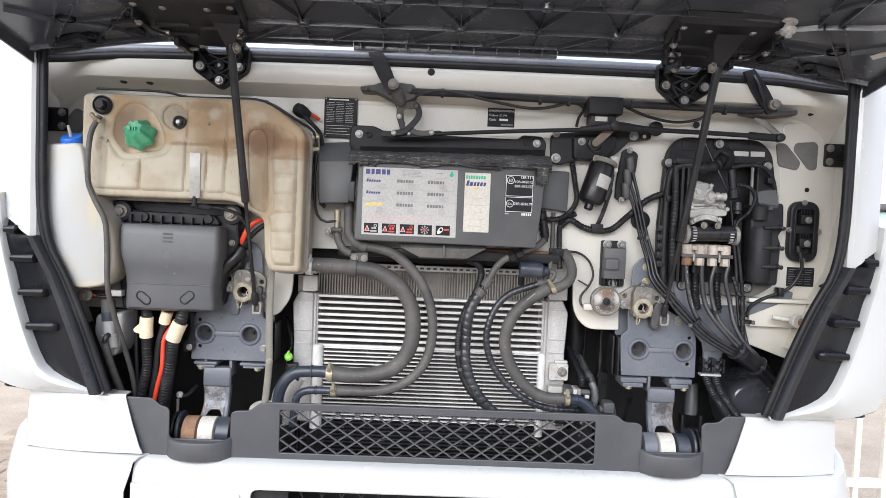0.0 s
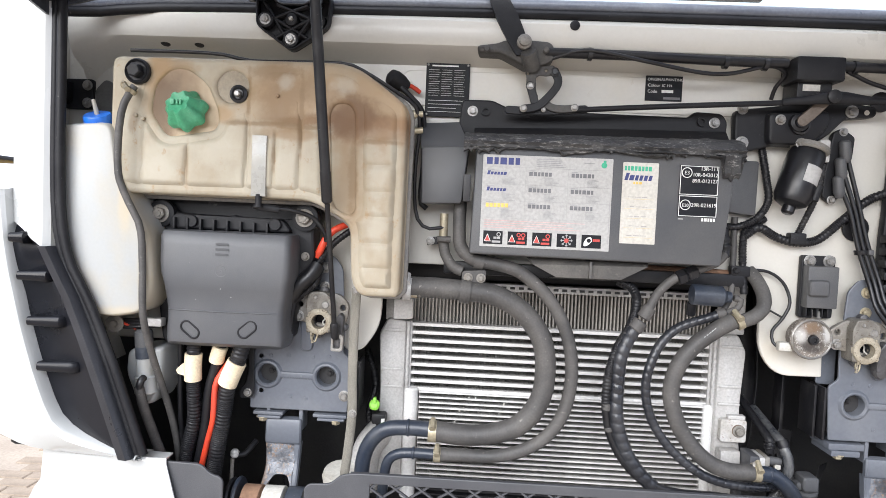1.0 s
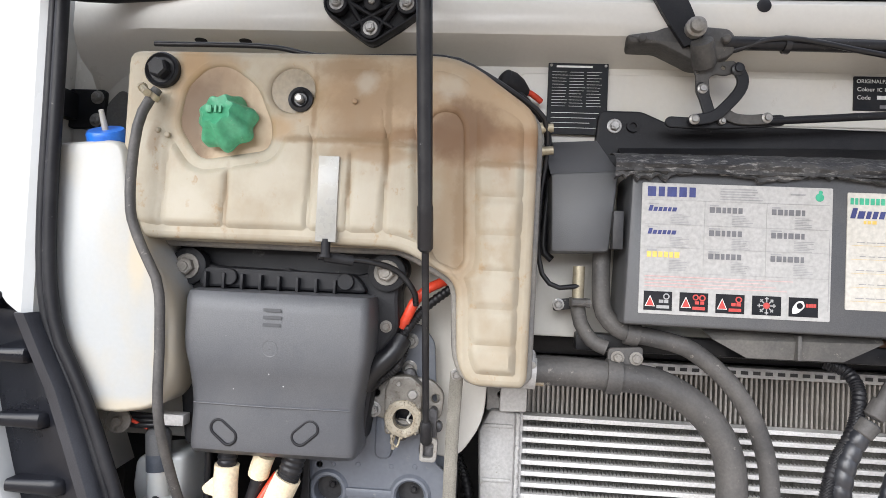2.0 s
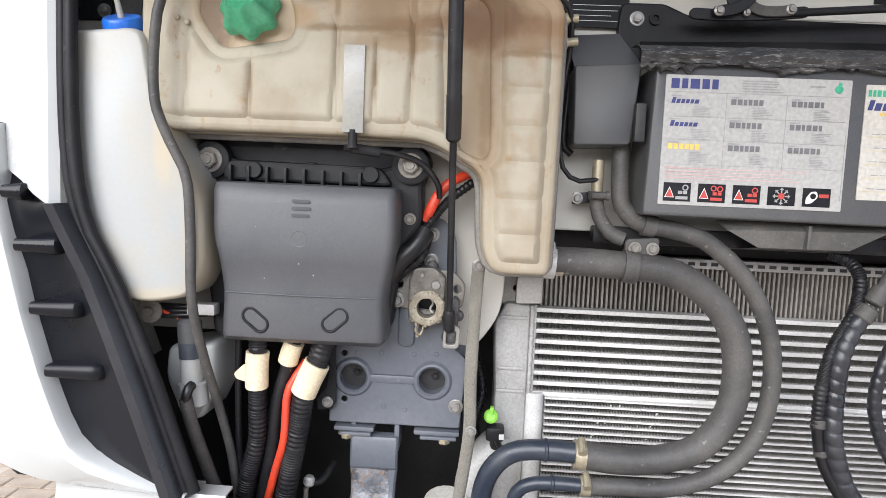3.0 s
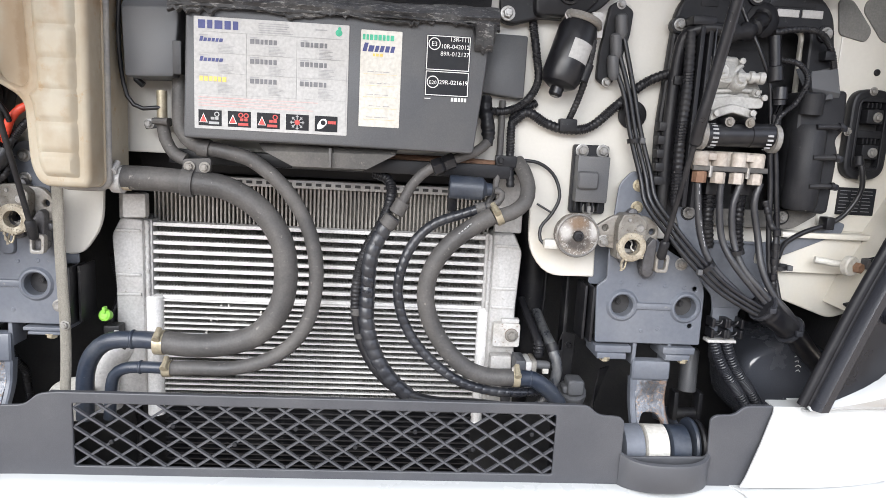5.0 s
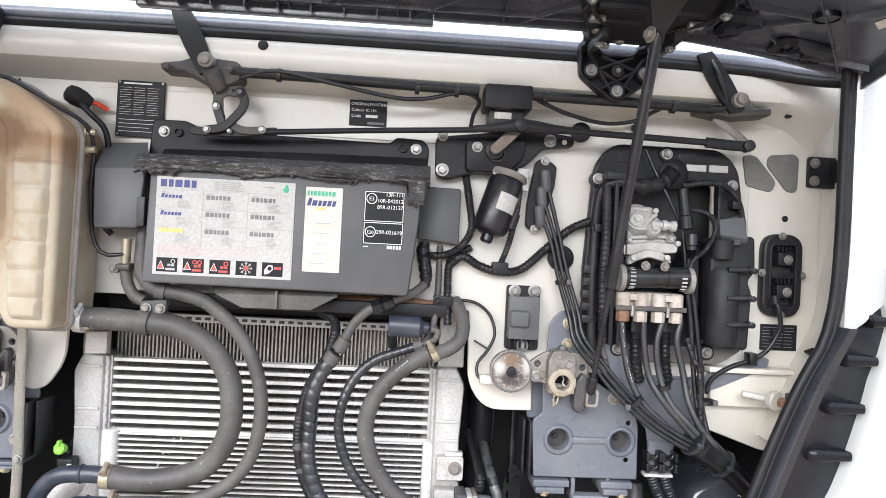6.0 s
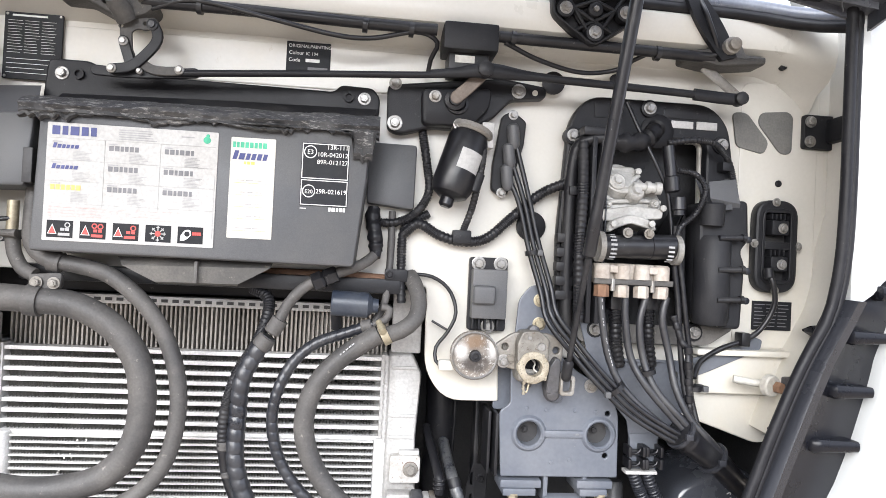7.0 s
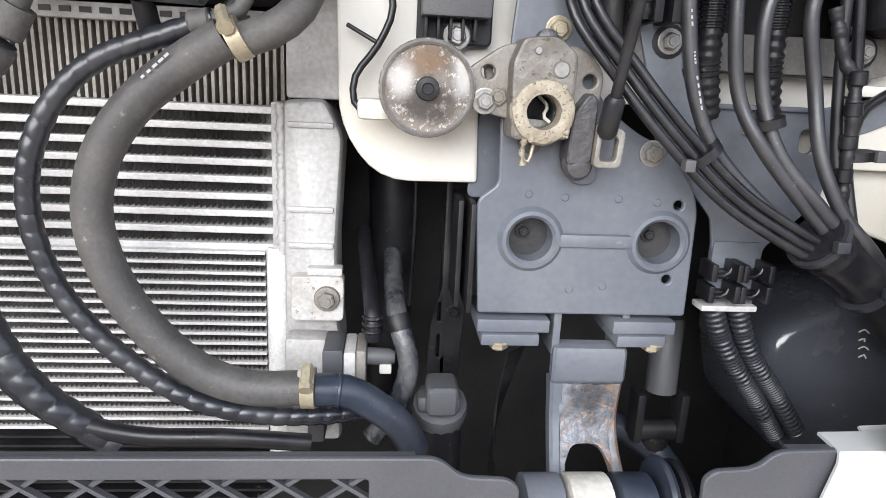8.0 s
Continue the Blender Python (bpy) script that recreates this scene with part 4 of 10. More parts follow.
outline = fillet([(-0.927, 1.908), (-0.929, 1.671), (-0.912, 1.652), (-0.546, 1.652), (-0.502, 1.628), (-0.473, 1.611), (-0.468, 1.51), (-0.452, 1.479),
                  (-0.38, 1.479), (-0.373, 1.491), (-0.371, 1.783), (-0.371, 1.834), (-0.475, 1.909)], [0.02, 0.03, 0.02, 0.03, 0.02, 0.02, 0.02, 0.02, 0.015, 0.01, 0.02, 0.03, 0.04])
well = fillet([(-0.848, 1.805), (-0.839, 1.857), (-0.81, 1.884), (-0.782, 1.884), (-0.746, 1.859), (-0.723, 1.807), (-0.725, 1.777), (-0.818, 1.761)], 0.014)
hx, hz, hr = -0.697, 1.856, -0.668 - -0.697
eye = ring(hx, hz, hr, 28)
face = inset(outline, 0.004)
groove = fillet([(-0.514, 1.815), (-0.505, 1.832), (-0.480, 1.832), (-0.470, 1.815), (-0.463, 1.640), (-0.472, 1.630), (-0.497, 1.640), (-0.505, 1.655)], 0.012)
place("front_shell", plate_mesh(face, TF, 0.055, [well, eye, groove], 0.009, 3), TANK, tank)
rows = [[(x, TF + 0.006 + 0.018 * math.sin(0.5 * math.pi * u), z) for x, z in inset(groove, -0.006 + 0.012 * u)] for u in (0, 0.3, 0.6, 1.0)]
part("groove", loft(rows, cap=True, closed=True), TANK, tank, "recessed groove behind the strut")
# the blown face: one sheet with a shoulder, a raised column, grooves and slow waves
def smooth(a, b, v):
    u = min(1.0, max(0.0, (v - a) / (b - a)))
    return u * u * (3 - 2 * u)


def edge_gap(loop, x, z):
    """The distance from (x, z) to a closed outline."""
    best = 9.0
    for (ax, az), (bx, bz) in zip(loop, loop[1:] + loop[:1]):
        dx, dz = bx - ax, bz - az
        u = min(1.0, max(0.0, ((x - ax) * dx + (z - az) * dz) / max(1e-12, dx * dx + dz * dz)))
        best = min(best, math.hypot(x - ax - u * dx, z - az - u * dz))
    return best


def inside(loop, x, z):
    hit = False
    for (ax, az), (bx, bz) in zip(loop, loop[1:] + loop[:1]):
        if (az > z) != (bz > z) and x < ax + (z - az) / (bz - az) * (bx - ax):
            hit = not hit
    return hit


def relief(x, z):
    column = smooth(-0.468, -0.452, x)
    line = 1.793 + 0.012 * smooth(-0.70, -0.50, x) - 0.030 * column
    h = 0.0065 * smooth(line + 0.010, line - 0.012, z) * (1 - smooth(-0.86, -0.90, x)) + 0.0030 * column * smooth(1.78, 1.76, z)
    h += 0.0035 * column * smooth(1.84, 1.80, z) * smooth(1.770, 1.782, z)
    for gx, z0, z1, d in ((-0.778, 1.66, 1.752, 0.0055), (-0.666, 1.66, 1.90, 0.0060), (-0.614, 1.66, 1.772, 0.0055), (-0.567, 1.66, 1.90, 0.0055), (-0.862, 1.66, 1.80, 0.0040)):
        h -= d * math.exp(-((x - gx - 0.002 * math.sin(40 * z)) / 0.0038) ** 2) * smooth(z0 - 0.01, z0 + 0.01, z) * smooth(z1 + 0.012, z1 - 0.006, z)
    for k in range(5):
        h -= 0.0046 * column * math.exp(-((z - 1.722 + 0.047 * k) / 0.0050) ** 2)
    h += 0.0042 * math.exp(-((z - 1.785 + 0.03 * (x + 0.6)) / 0.006) ** 2) * smooth(-0.64, -0.60, x) * (1 - column)
    return h + 0.0012 * math.sin(31 * x + 17 * z) * math.sin(53 * z - 23 * x) + 0.0004 * math.sin(90 * x + 3) * math.sin(70 * z)


step = 0.0035
nx_, nz_ = 162, 126
verts, faces, index = [], [], {}
for i in range(nx_):
    for k in range(nz_):
        x, z = -0.932 + step * i, 1.475 + step * k
        if not inside(face, x, z) or inside(well, x, z) or inside(eye, x, z) or inside(groove, x, z):
            continue
        gap = min(edge_gap(q, x, z) for q in (face, well, eye, groove))
        if gap < 0.009:
            continue
        fade = smooth(0.010, 0.026, gap)
        index[i, k] = len(verts)
        verts.append((x, TF + 0.004 - 0.0044 * fade - relief(x, z) * fade, z))
for i, k in index:
    quad = [index.get(q) for q in ((i, k), (i + 1, k), (i + 1, k + 1), (i, k + 1))]
    if None not in quad:
        faces.append(quad)
sheet = bpy.data.meshes.new("blown_face")
sheet.from_pydata(verts, [], faces)
place("blown_face", sheet, TANK, tank)
part("body", moulded_bm(outline, TF + 0.050, 1.655, 0.004), TANK, tank)
gx, gz = -0.778, 1.806
cx0, cz0 = sum(q[0] for q in well) / len(well), sum(q[1] for q in well) / len(well)
rows = []
for k in range(8):
    u = k / 7
    rows.append([(x + (cx0 - x) * 0.62 * u, TF + 0.004 + (0.048 if z > cz0 else 0.048 - 0.040 * min(1, (cz0 - z) / 0.04)) * math.sin(u * math.pi / 2), z + (cz0 + 0.01 - z) * 0.62 * u) for x, z in inset(well, -0.003)])
part("filler_well", loft(rows, cap=True, closed=True), TANKB, tank, "brown-stained dished filler well, its left painted darker for depth")
part("filler_neck", turned([(-0.02, 0.028), (0.03, 0.027)], (gx, TF + 0.022, gz - 0.004), (-0.10, -0.93, 0.34), 24), TANKB, tank)
cap = part("filler_cap", turned([(-0.008, 0.030), (-0.004, 0.0365), (0.008, 0.0365), (0.014, 0.033), (0.022, 0.0275), (0.034, 0.023), (0.037, 0.020), (0.035, 0.015)], (gx, TF - 0.004, gz), (-0.10, -0.93, 0.34), 64, wave=0.105, lobes=7), GREEN, tank, "green lobed pressure cap")
for dx, w in ((-0.012, 0.007), (-0.001, 0.003), (0.005, 0.003)):
    part("cap_mark", box_bm(gx - 0.004 + dx, gx - 0.004 + dx + w, TF - 0.042, TF - 0.038, gz + 0.008, gz + 0.017, 0.0005), GREEN, tank)
rows = [[(hx + (0.006 * u) + (hr + 0.003) * (1 - 0.35 * u) * math.cos(a), TF + 0.006 + 0.042 * u, hz - 0.006 * u + (hr + 0.003) * (1 - 0.35 * u) * math.sin(a)) for a in [2 * math.pi * i / 28 for i in range(28)]] for u in (0, 0.33, 0.66, 1.0)]
part("sensor_well", loft(rows, cap=True, closed=True), mat("olive_stained_plastic", (0.20, 0.155, 0.09), (0.10, 0.075, 0.045), 0.4, scale=16, stain=0.4, bump=0.05), tank, "olive stained sensor well")
sx, sz = -0.685, 1.843
part("stud", turned([(-0.03, 0.0165), (0.002, 0.0165), (0.003, 0.0145), (0.007, 0.0145), (0.008, 0.0165), (0.012, 0.0165), (0.014, 0.012), (0.011, 0.0085)], (sx, TF + 0.010, sz), seg=18), CABLE, tank, "dark ribbed sensor plug")
part("stud_core", turned([(0, 0.006), (0.010, 0.006), (0.012, 0.004)], (sx, TF + 0.000, sz), seg=12), BOLTM, tank, "bright metal core")
# corner stud
bx, bz = -0.873, 1.877
part("stud_washer", turned([(-0.008, 0.0235), (0.010, 0.0235), (0.013, 0.021), (0.009, 0.017)], (bx, TF + 0.002, bz)), PLASTIC, tank)
part("stud_nut", turned([(0.006, 0.0135), (0.024, 0.0135), (0.027, 0.011)], (bx, TF + 0.004, bz), seg=6), PLASTIC, tank)
# pimples
for q in ((-0.862, 1.511, 1.791), (-0.876, 1.512, 1.797), (-0.612, 1.512, 1.842)):
    part("pimple", turned([(-0.002, 0.004), (0.002, 0.0035), (0.003, 0.002)], q, seg=10), TANK, tank)
seam = [(p[0], 1.572, p[1]) for p in inset(outline, -0.004)]
tube("weld_seam", seam + seam[:1], 0.0055, mat("dirty_seam_plastic", (0.20, 0.195, 0.19), (0.30, 0.28, 0.24), 0.55, scale=20, stain=0.5, bump=0.2), tank, "dirty grey weld seam", seg=8, step=0.012)
# level window
lx0, lx1, lz0, lz1 = -0.658, -0.623, 1.657, 1.778
part("level_window", box_bm(lx0 + 0.004, lx1 - 0.004, TF - 0.0105, TF + 0.012, lz0, lz1 - 0.01, 0.0008), mat("clear_tank_window", (0.32, 0.32, 0.30), (0.32, 0.30, 0.26), 0.24, scale=20, stain=0.4, speck=0.04), tank, "clear milky level window")
part("level_nipple", turned([(0, 0.006), (0.02, 0.006), (0.02, 0.008), (0.024, 0.008)], ((lx0 + lx1) / 2, TF - 0.006, lz0 + 0.004), (0, 0, -1), 12), PLASTIC, tank)
# outlet and fittings
for p in ((-0.377, 1.58, 1.825), (-0.376, 1.58, 1.794)):
    part("nipple", turned([(0, 0.006), (0.018, 0.006), (0.018, 0.0085), (0.026, 0.0085), (0.026, 0.006), (0.04, 0.006)], (p[0] - 0.012, p[1], p[2]), (1, 0, 0.1), 12), BRASS, tank, "brass hose nipple")
clip_p = (-0.367, 1.6, 1.491)
part("outlet", turned([(-0.03, 0.018), (0.02, 0.018)], clip_p, (1, 0, -0.05), 18), TANK, tank)
clamp_ring(tank, clip_p, (1, 0, -0.05), 0.021, 0.016, ALU)

tube_line = thing("vent_tube", (-0.899, 1.53, 1.917), "thin black vent tube along the top of the tank", "hose")
tube("tube", [(-0.902, 1.54, 1.922), (-0.745, 1.54, 1.921), (-0.674, 1.54, 1.91), (-0.588, 1.54, 1.91), (-0.494, 1.54, 1.91), (-0.451, 1.54, 1.893), (-0.4, 1.55, 1.864), (-0.363, 1.57, 1.84), (-0.356, 1.59, 1.797), (-0.362, 1.6, 1.718), (-0.358, 1.61, 1.639), (-0.337, 1.61, 1.611), (-0.302, 1.615, 1.613)], 0.0036, CABLE, tube_line, step=0.012)
drain = thing("overflow_hose", (-0.881, 1.51, 1.85), "black rubber overflow hose beside the washer bottle", "hose")
tube("tube", [(-0.873, 1.5, 1.848), (-0.886, 1.49, 1.816), (-0.892, 1.485, 1.77), (-0.892, 1.485, 1.688), (-0.874, 1.489, 1.636), (-0.853, 1.492, 1.591), (-0.848, 1.494, 1.523), (-0.846, 1.497, 1.425), (-0.844, 1.535, 1.340), (-0.838, 1.575, 1.260), (-0.828, 1.6, 1.181), (-0.819, 1.61, 1.1)], 0.0068, HOSE, drain, step=0.012)
clamp_ring(drain, (-0.877, 1.498, 1.839), (-0.6, 0, -0.8), 0.0068, 0.008)

# ---- washer bottle and pump ----
bottle = thing("washer_bottle", (-0.93, 1.57, 1.38), "milky white washer fluid bottle with a blue cap", "bottle")
outline = fillet([(-1.052, 1.773), (-1.048, 1.625), (-1.026, 1.533), (-0.990, 1.440), (-0.924, 1.417), (-0.852, 1.43), (-0.835, 1.473), (-0.841, 1.583), (-0.901, 1.673), (-0.918, 1.784)],
                 [0.03, 0.05, 0.05, 0.03, 0.03, 0.03, 0.04, 0.05, 0.05, 0.025])
for at, size in (((-0.843, 1.516), (0.018, 0.11)), ((-0.89, 1.64), (0.014, 0.07)), ((-0.903, 1.428), (0.06, 0.018))):
    stain_or_light_spot(BOTTLE, at, size, (0.50, 0.41, 0.26), 0.45, 9.0)
part("body", moulded_bm(outline, 1.505, 1.66, 0.014, 5), BOTTLE, bottle)
c = (-0.958, 1.535, 1.782)
part("neck", turned([(-0.03, 0.026), (0.0, 0.026)], c, (0, 0, 1)), BOTTLE, bottle)
cap = part("cap", turned([(-0.004, 0.023), (-0.002, 0.0255), (0.014, 0.0255), (0.018, 0.023), (0.017, 0.018)], c, (0, -0.42, 0.9), 40, wave=0.012, lobes=20), BLUE, bottle, "ribbed blue screw cap")
part("cap_nipple", turned([(0.015, 0.0045), (0.044, 0.0035), (0.045, 0.0025)], c, (-0.15, -0.25, 1), 10), BOTTLE, cap)
part("foot", moulded_bm(fillet([(-0.914, 1.346), (-0.918, 1.3), (-0.892, 1.237), (-0.862, 1.237), (-0.842, 1.281), (-0.841, 1.355)], 0.012), 1.57, 1.66, 0.015), BOTTLE, bottle)
part("ear", turned([(-0.02, 0.008), (0.004, 0.008), (0.005, 0.004)], (-0.889, 1.6, 1.473)), BOTTLE, bottle)

pump = thing("washer_pump", (-0.885, 1.58, 1.318), "grey and white washer pump with a navy band", "pump")
a, b = Vector((-0.879, 1.565, 1.39)), Vector((-0.871, 1.565, 1.262))
d = (b - a).normalized()
L = (b - a).length
part("motor", turned([(0, 0.012), (0.006, 0.017), (L * 0.27, 0.017)], a, d, 20), COVER, pump, "grey pump head")
part("band", turned([(L * 0.27, 0.0168), (L * 0.45, 0.0168)], a, d, 20), PIPE, pump, "navy blue band")
part("housing", turned([(L * 0.45, 0.0155), (L * 0.72, 0.0165), (L * 0.74, 0.021), (L * 0.98, 0.021), (L, 0.018)], a, d, 20), BOTTLE, pump, "white pump housing")
tube("elbow", [(-0.863, 1.538, 1.3), (-0.864, 1.528, 1.296), (-0.868, 1.53, 1.281)], 0.007, CABLE, pump)
w_hose = thing("washer_hose", (-0.845, 1.56, 1.175), "black rubber washer hose below the pump", "hose")
tube("tube", [(-0.869, 1.532, 1.284), (-0.864, 1.54, 1.247), (-0.856, 1.56, 1.193), (-0.845, 1.58, 1.138), (-0.832, 1.6, 1.09)], 0.0095, HOSE, w_hose)
knob = thing("clip_knob", (-0.918, 1.53, 1.405), "zinc-plated round clip knob with wires", "fastener")
part("disc", turned([(-0.02, 0.006), (0, 0.006), (0.001, 0.017), (0.006, 0.017), (0.007, 0.007), (0.014, 0.006)], (-0.933, 1.56, 1.399), (0.15, -1, 0)), ZINC, knob)
wires = thing("pump_wiring", (-0.89, 1.57, 1.397), "short black and red wires by the washer pump", "cable")
tube("wire", [(-0.93, 1.57, 1.401), (-0.912, 1.56, 1.398), (-0.892, 1.56, 1.39)], 0.0025, RED, wires)
for k, (a1, b1, c1) in enumerate(((405, 412, 402), (412, 420, 412), (430, 425, 430))):
    tube("wire", [(-0.936, 1.575, 1.404 - 0.007 * k), (-0.899, 1.565 - 0.003 * k, 1.404 + 0.002 - 0.006 * k), (-0.846, 1.565, 1.406 - 0.004 * k)], 0.0042, CABLE, wires)
part("connector", box_bm(-0.876, -0.836, 1.548, 1.57, 1.398, 1.414, 0.003), ALU, wires, "grey plug")

# ---- fuse box with its battery cables ----
fuse = thing("fuse_box", (-0.715, 1.60, 1.40), "black plastic fuse box with a grey moulded cover", "fuse box")
tray = fillet([(-0.877, 1.603), (-0.888, 1.615), (-0.866, 1.635), (-0.826, 1.62), (-0.602, 1.615), (-0.572, 1.638), (-0.547, 1.617), (-0.554, 1.592), (-0.55, 1.54), (-0.578, 1.501), (-0.594, 1.375), (-0.851, 1.362), (-0.873, 1.537)], 0.014)
plate("tray", tray, 1.585, 0.06, PLASTIC, fuse, bevel=0.006)
COVER_ROWS = (
    (-0.83, -0.594, 1.588, 1.545),
    (-0.831, -0.585, 1.586, 1.528),
    (-0.831, -0.583, 1.577, 1.52),
    (-0.83, -0.582, 1.561, 1.517),
    (-0.829, -0.582, 1.527, 1.515),
    (-0.827, -0.583, 1.507, 1.515),
    (-0.822, -0.587, 1.49, 1.516),
    (-0.821, -0.588, 1.479, 1.519),
    (-0.82, -0.59, 1.467, 1.5225),
    (-0.819, -0.593, 1.455, 1.525),
    (-0.818, -0.595, 1.44, 1.527),
    (-0.818, -0.596, 1.424, 1.528),
    (-0.82, -0.594, 1.385, 1.53),
    (-0.821, -0.595, 1.375, 1.533),
    (-0.824, -0.6, 1.367, 1.545))
rows = []
for xl, xr, z, yf in COVER_ROWS:
    e = 0.012
    row = [(xl - 0.002, 1.600, z), (xl - 0.001, yf + 0.016, z)]
    for k in range(1, 5):
        a = 0.5 * math.pi * k / 4
        row.append((xl + e * (1 - math.cos(a)), yf + e * (1 - math.sin(a)), z))
    for k in range(1, 8):
        row.append((xl + e + (xr - xl - 2 * e) * k / 8, yf - 0.0015 * math.sin(math.pi * k / 8), z))
    for k in range(4, 0, -1):
        a = 0.5 * math.pi * k / 4
        row.append((xr - e * (1 - math.cos(a)), yf + e * (1 - math.sin(a)), z))
    row += [(xr + 0.001, yf + 0.016, z), (xr + 0.002, 1.600, z)]
    rows.append(row)
rows.insert(0, [(x, 1.60, z + 0.001) for x, y, z in rows[0]])
rows.append([(x, 1.60, z - 0.001) for x, y, z in rows[-1]])
cover = part("cover", loft(rows), FCOVER, fuse, "dark grey moulded cover")
for c_, tilt in (((-0.771, 1.528, 1.4), -50), ((-0.661, 1.528, 1.405), 50)):
    path = []
    for k in range(28):
        a = 2 * math.pi * k / 28
        px_, pz = 0.0105 * math.cos(a), 0.0105 * math.sin(a) + (0.0088 if math.sin(a) > 0 else -0.0088)
        ca, sa = math.cos(radians(tilt)), math.sin(radians(tilt))
        path.append((c_[0] + px_ * ca + pz * sa, 1.5285, c_[2] - px_ * sa + pz * ca))
    tube("oval_rim", path + path[:1], 0.0021, PLASTIC, fuse, "dark oval groove rim", seg=6, smooth=False)
bars(-0.72, 1.541, -0.691, 1.57, 1.5132, 3, mat("moulded_mark", (0.055, 0.057, 0.062), rough=0.5, bump=0.0), fuse, name="cover_mark", fill=0.45)
tube("crease", [(-0.813, 1.5268, 1.4375), (-0.71, 1.5245, 1.4370), (-0.602, 1.5268, 1.4375)], 0.0012, FCOVER, fuse, seg=6, step=0.02)
rnd = random.Random(21)
for k in range(5):
    x, z = -0.80 + 0.19 * rnd.random(), 1.46 + 0.10 * rnd.random()
    part("paint_fleck", turned([(0, 0.0006 + 0.0007 * rnd.random()), (0.0004, 0.0004)], (x, 1.5145, z), seg=5), INKL, fuse, "pale dried fleck")
part("cover_dimple", turned([(-0.003, 0.0115), (0.0008, 0.0108), (0.0, 0.0085), (-0.001, 0.004), (0.0006, 0.0016)], (-0.709, 1.514, 1.515), seg=24), FCOVER, fuse)
for q in ((-0.788, 1.56, 1.605), (-0.624, 1.56, 1.605)):
    part("tray_pad", turned([(-0.03, 0.0115), (0.0, 0.0115), (0.001, 0.0105)], q, seg=20), PLASTIC, fuse)
for k in range(8):
    x = -0.822 + k * 0.026
    z = 1.601 - 0.0006 * k
    part("tray_rib", box_bm(x, x + 0.004, 1.555, 1.59, z - 0.012, z + 0.010, 0.001), PLASTIC, fuse)
plate("tray_top", fillet([(-0.888, 1.650), (-0.556, 1.650), (-0.540, 1.628), (-0.555, 1.585), (-0.875, 1.585), (-0.895, 1.615)], 0.012), 1.606, 0.03, PLASTIC, fuse, bevel=0.004)
plate("tray_lip", fillet([(-0.828, 1.618), (-0.612, 1.616), (-0.592, 1.590), (-0.836, 1.590)], 0.012), 1.566, 0.03, PLASTIC, fuse, bevel=0.004)
for p, r in (((-0.855, 1.575, 1.617), 0.0125), ((-0.57, 1.575, 1.62), 0.0125), ((-0.713, 1.58, 1.605), 0.007), ((-0.569, 1.585, 1.545), 0.006), ((-0.584, 1.588, 1.502), 0.005)):
    part("boss", turned([(-0.02, r * 2.1), (-0.001, r * 2.1), (0.0, r * 1.9)], p), PLASTIC, fuse)
    bolt(fuse, p, r, ZINC)

plate("foot_bracket", fillet([(-0.689, 1.355), (-0.678, 1.352), (-0.675, 1.261), (-0.68, 1.248), (-0.703, 1.246), (-0.706, 1.263), (-0.691, 1.282), (-0.687, 1.319)], 0.003), 1.622, 0.005, PLASTIC, fuse, label="black foot bracket")
bolt(fuse, (-0.688, 1.622, 1.259), 0.006)

cables = (
    ("battery_cable", "corrugated black cable conduit with masking tape", [(-0.78, 1.57, 1.367), (-0.78, 1.57, 1.326), (-0.782, 1.58, 1.258), (-0.785, 1.59, 1.206), (-0.801, 1.6, 1.142), (-0.813, 1.61, 1.081)], 0.0125, True, ((-0.78, 1.57, 1.345), (-0.782, 1.575, 1.292))),
    ("battery_cable", "thin black cable conduit with masking tape", [(-0.726, 1.575, 1.37), (-0.739, 1.585, 1.325), (-0.755, 1.59, 1.266), (-0.766, 1.6, 1.184), (-0.785, 1.61, 1.083)], 0.0105, False, ((-0.728, 1.575, 1.361), (-0.739, 1.582, 1.33))),
    ("battery_cable", "thick corrugated cable conduit with masking tape", [(-0.682, 1.57, 1.373), (-0.694, 1.57, 1.331), (-0.712, 1.575, 1.287), (-0.722, 1.585, 1.231), (-0.736, 1.595, 1.158), (-0.752, 1.61, 1.075)], 0.0148, True, ((-0.693, 1.57, 1.333), (-0.713, 1.574, 1.287))),
    ("battery_cable", "thin black cable below the fuse box", [(-0.812, 1.58, 1.364), (-0.815, 1.59, 1.301), (-0.817, 1.6, 1.221), (-0.817, 1.62, 1.113)], 0.005, False, None),
)
for name, label, pts, r, corr, tape in cables:
    cab = thing(name, pts[-1], label, "cable", group="battery cables")
    tube("conduit", pts, r, LOOM, cab, seg=14, **({"fold": 0.0013, "pitch": 0.0040} if corr else {}))
    if tape:
        tube("tape", [tape[0], ((tape[0][0] + tape[1][0]) / 2 - 0.0005, (tape[0][1] + tape[1][1]) / 2 - 0.001, (tape[0][2] + tape[1][2]) / 2), tape[1]], r + 0.0042, MASK, cab, "loose cream masking tape", seg=16, step=0.006)
flap = plate("tape_flap", fillet([(-0.797, 1.328), (-0.814, 1.312), (-0.81, 1.304), (-0.79, 1.299)], 0.004), 1.566, 0.002, MASK, cab, label="torn tape end")
red = thing("power_cable", (-0.766, 1.6, 1.124), "red insulated power cable below the fuse box", "cable")
tube("core", [(-0.714, 1.59, 1.33), (-0.727, 1.58, 1.307), (-0.737, 1.575, 1.281), (-0.742, 1.58, 1.213), (-0.757, 1.59, 1.159), (-0.774, 1.6, 1.093)], 0.0062, RED, red)
side = thing("side_wiring", (-0.535, 1.6, 1.553), "red and black wires between fuse box and tank", "cable")
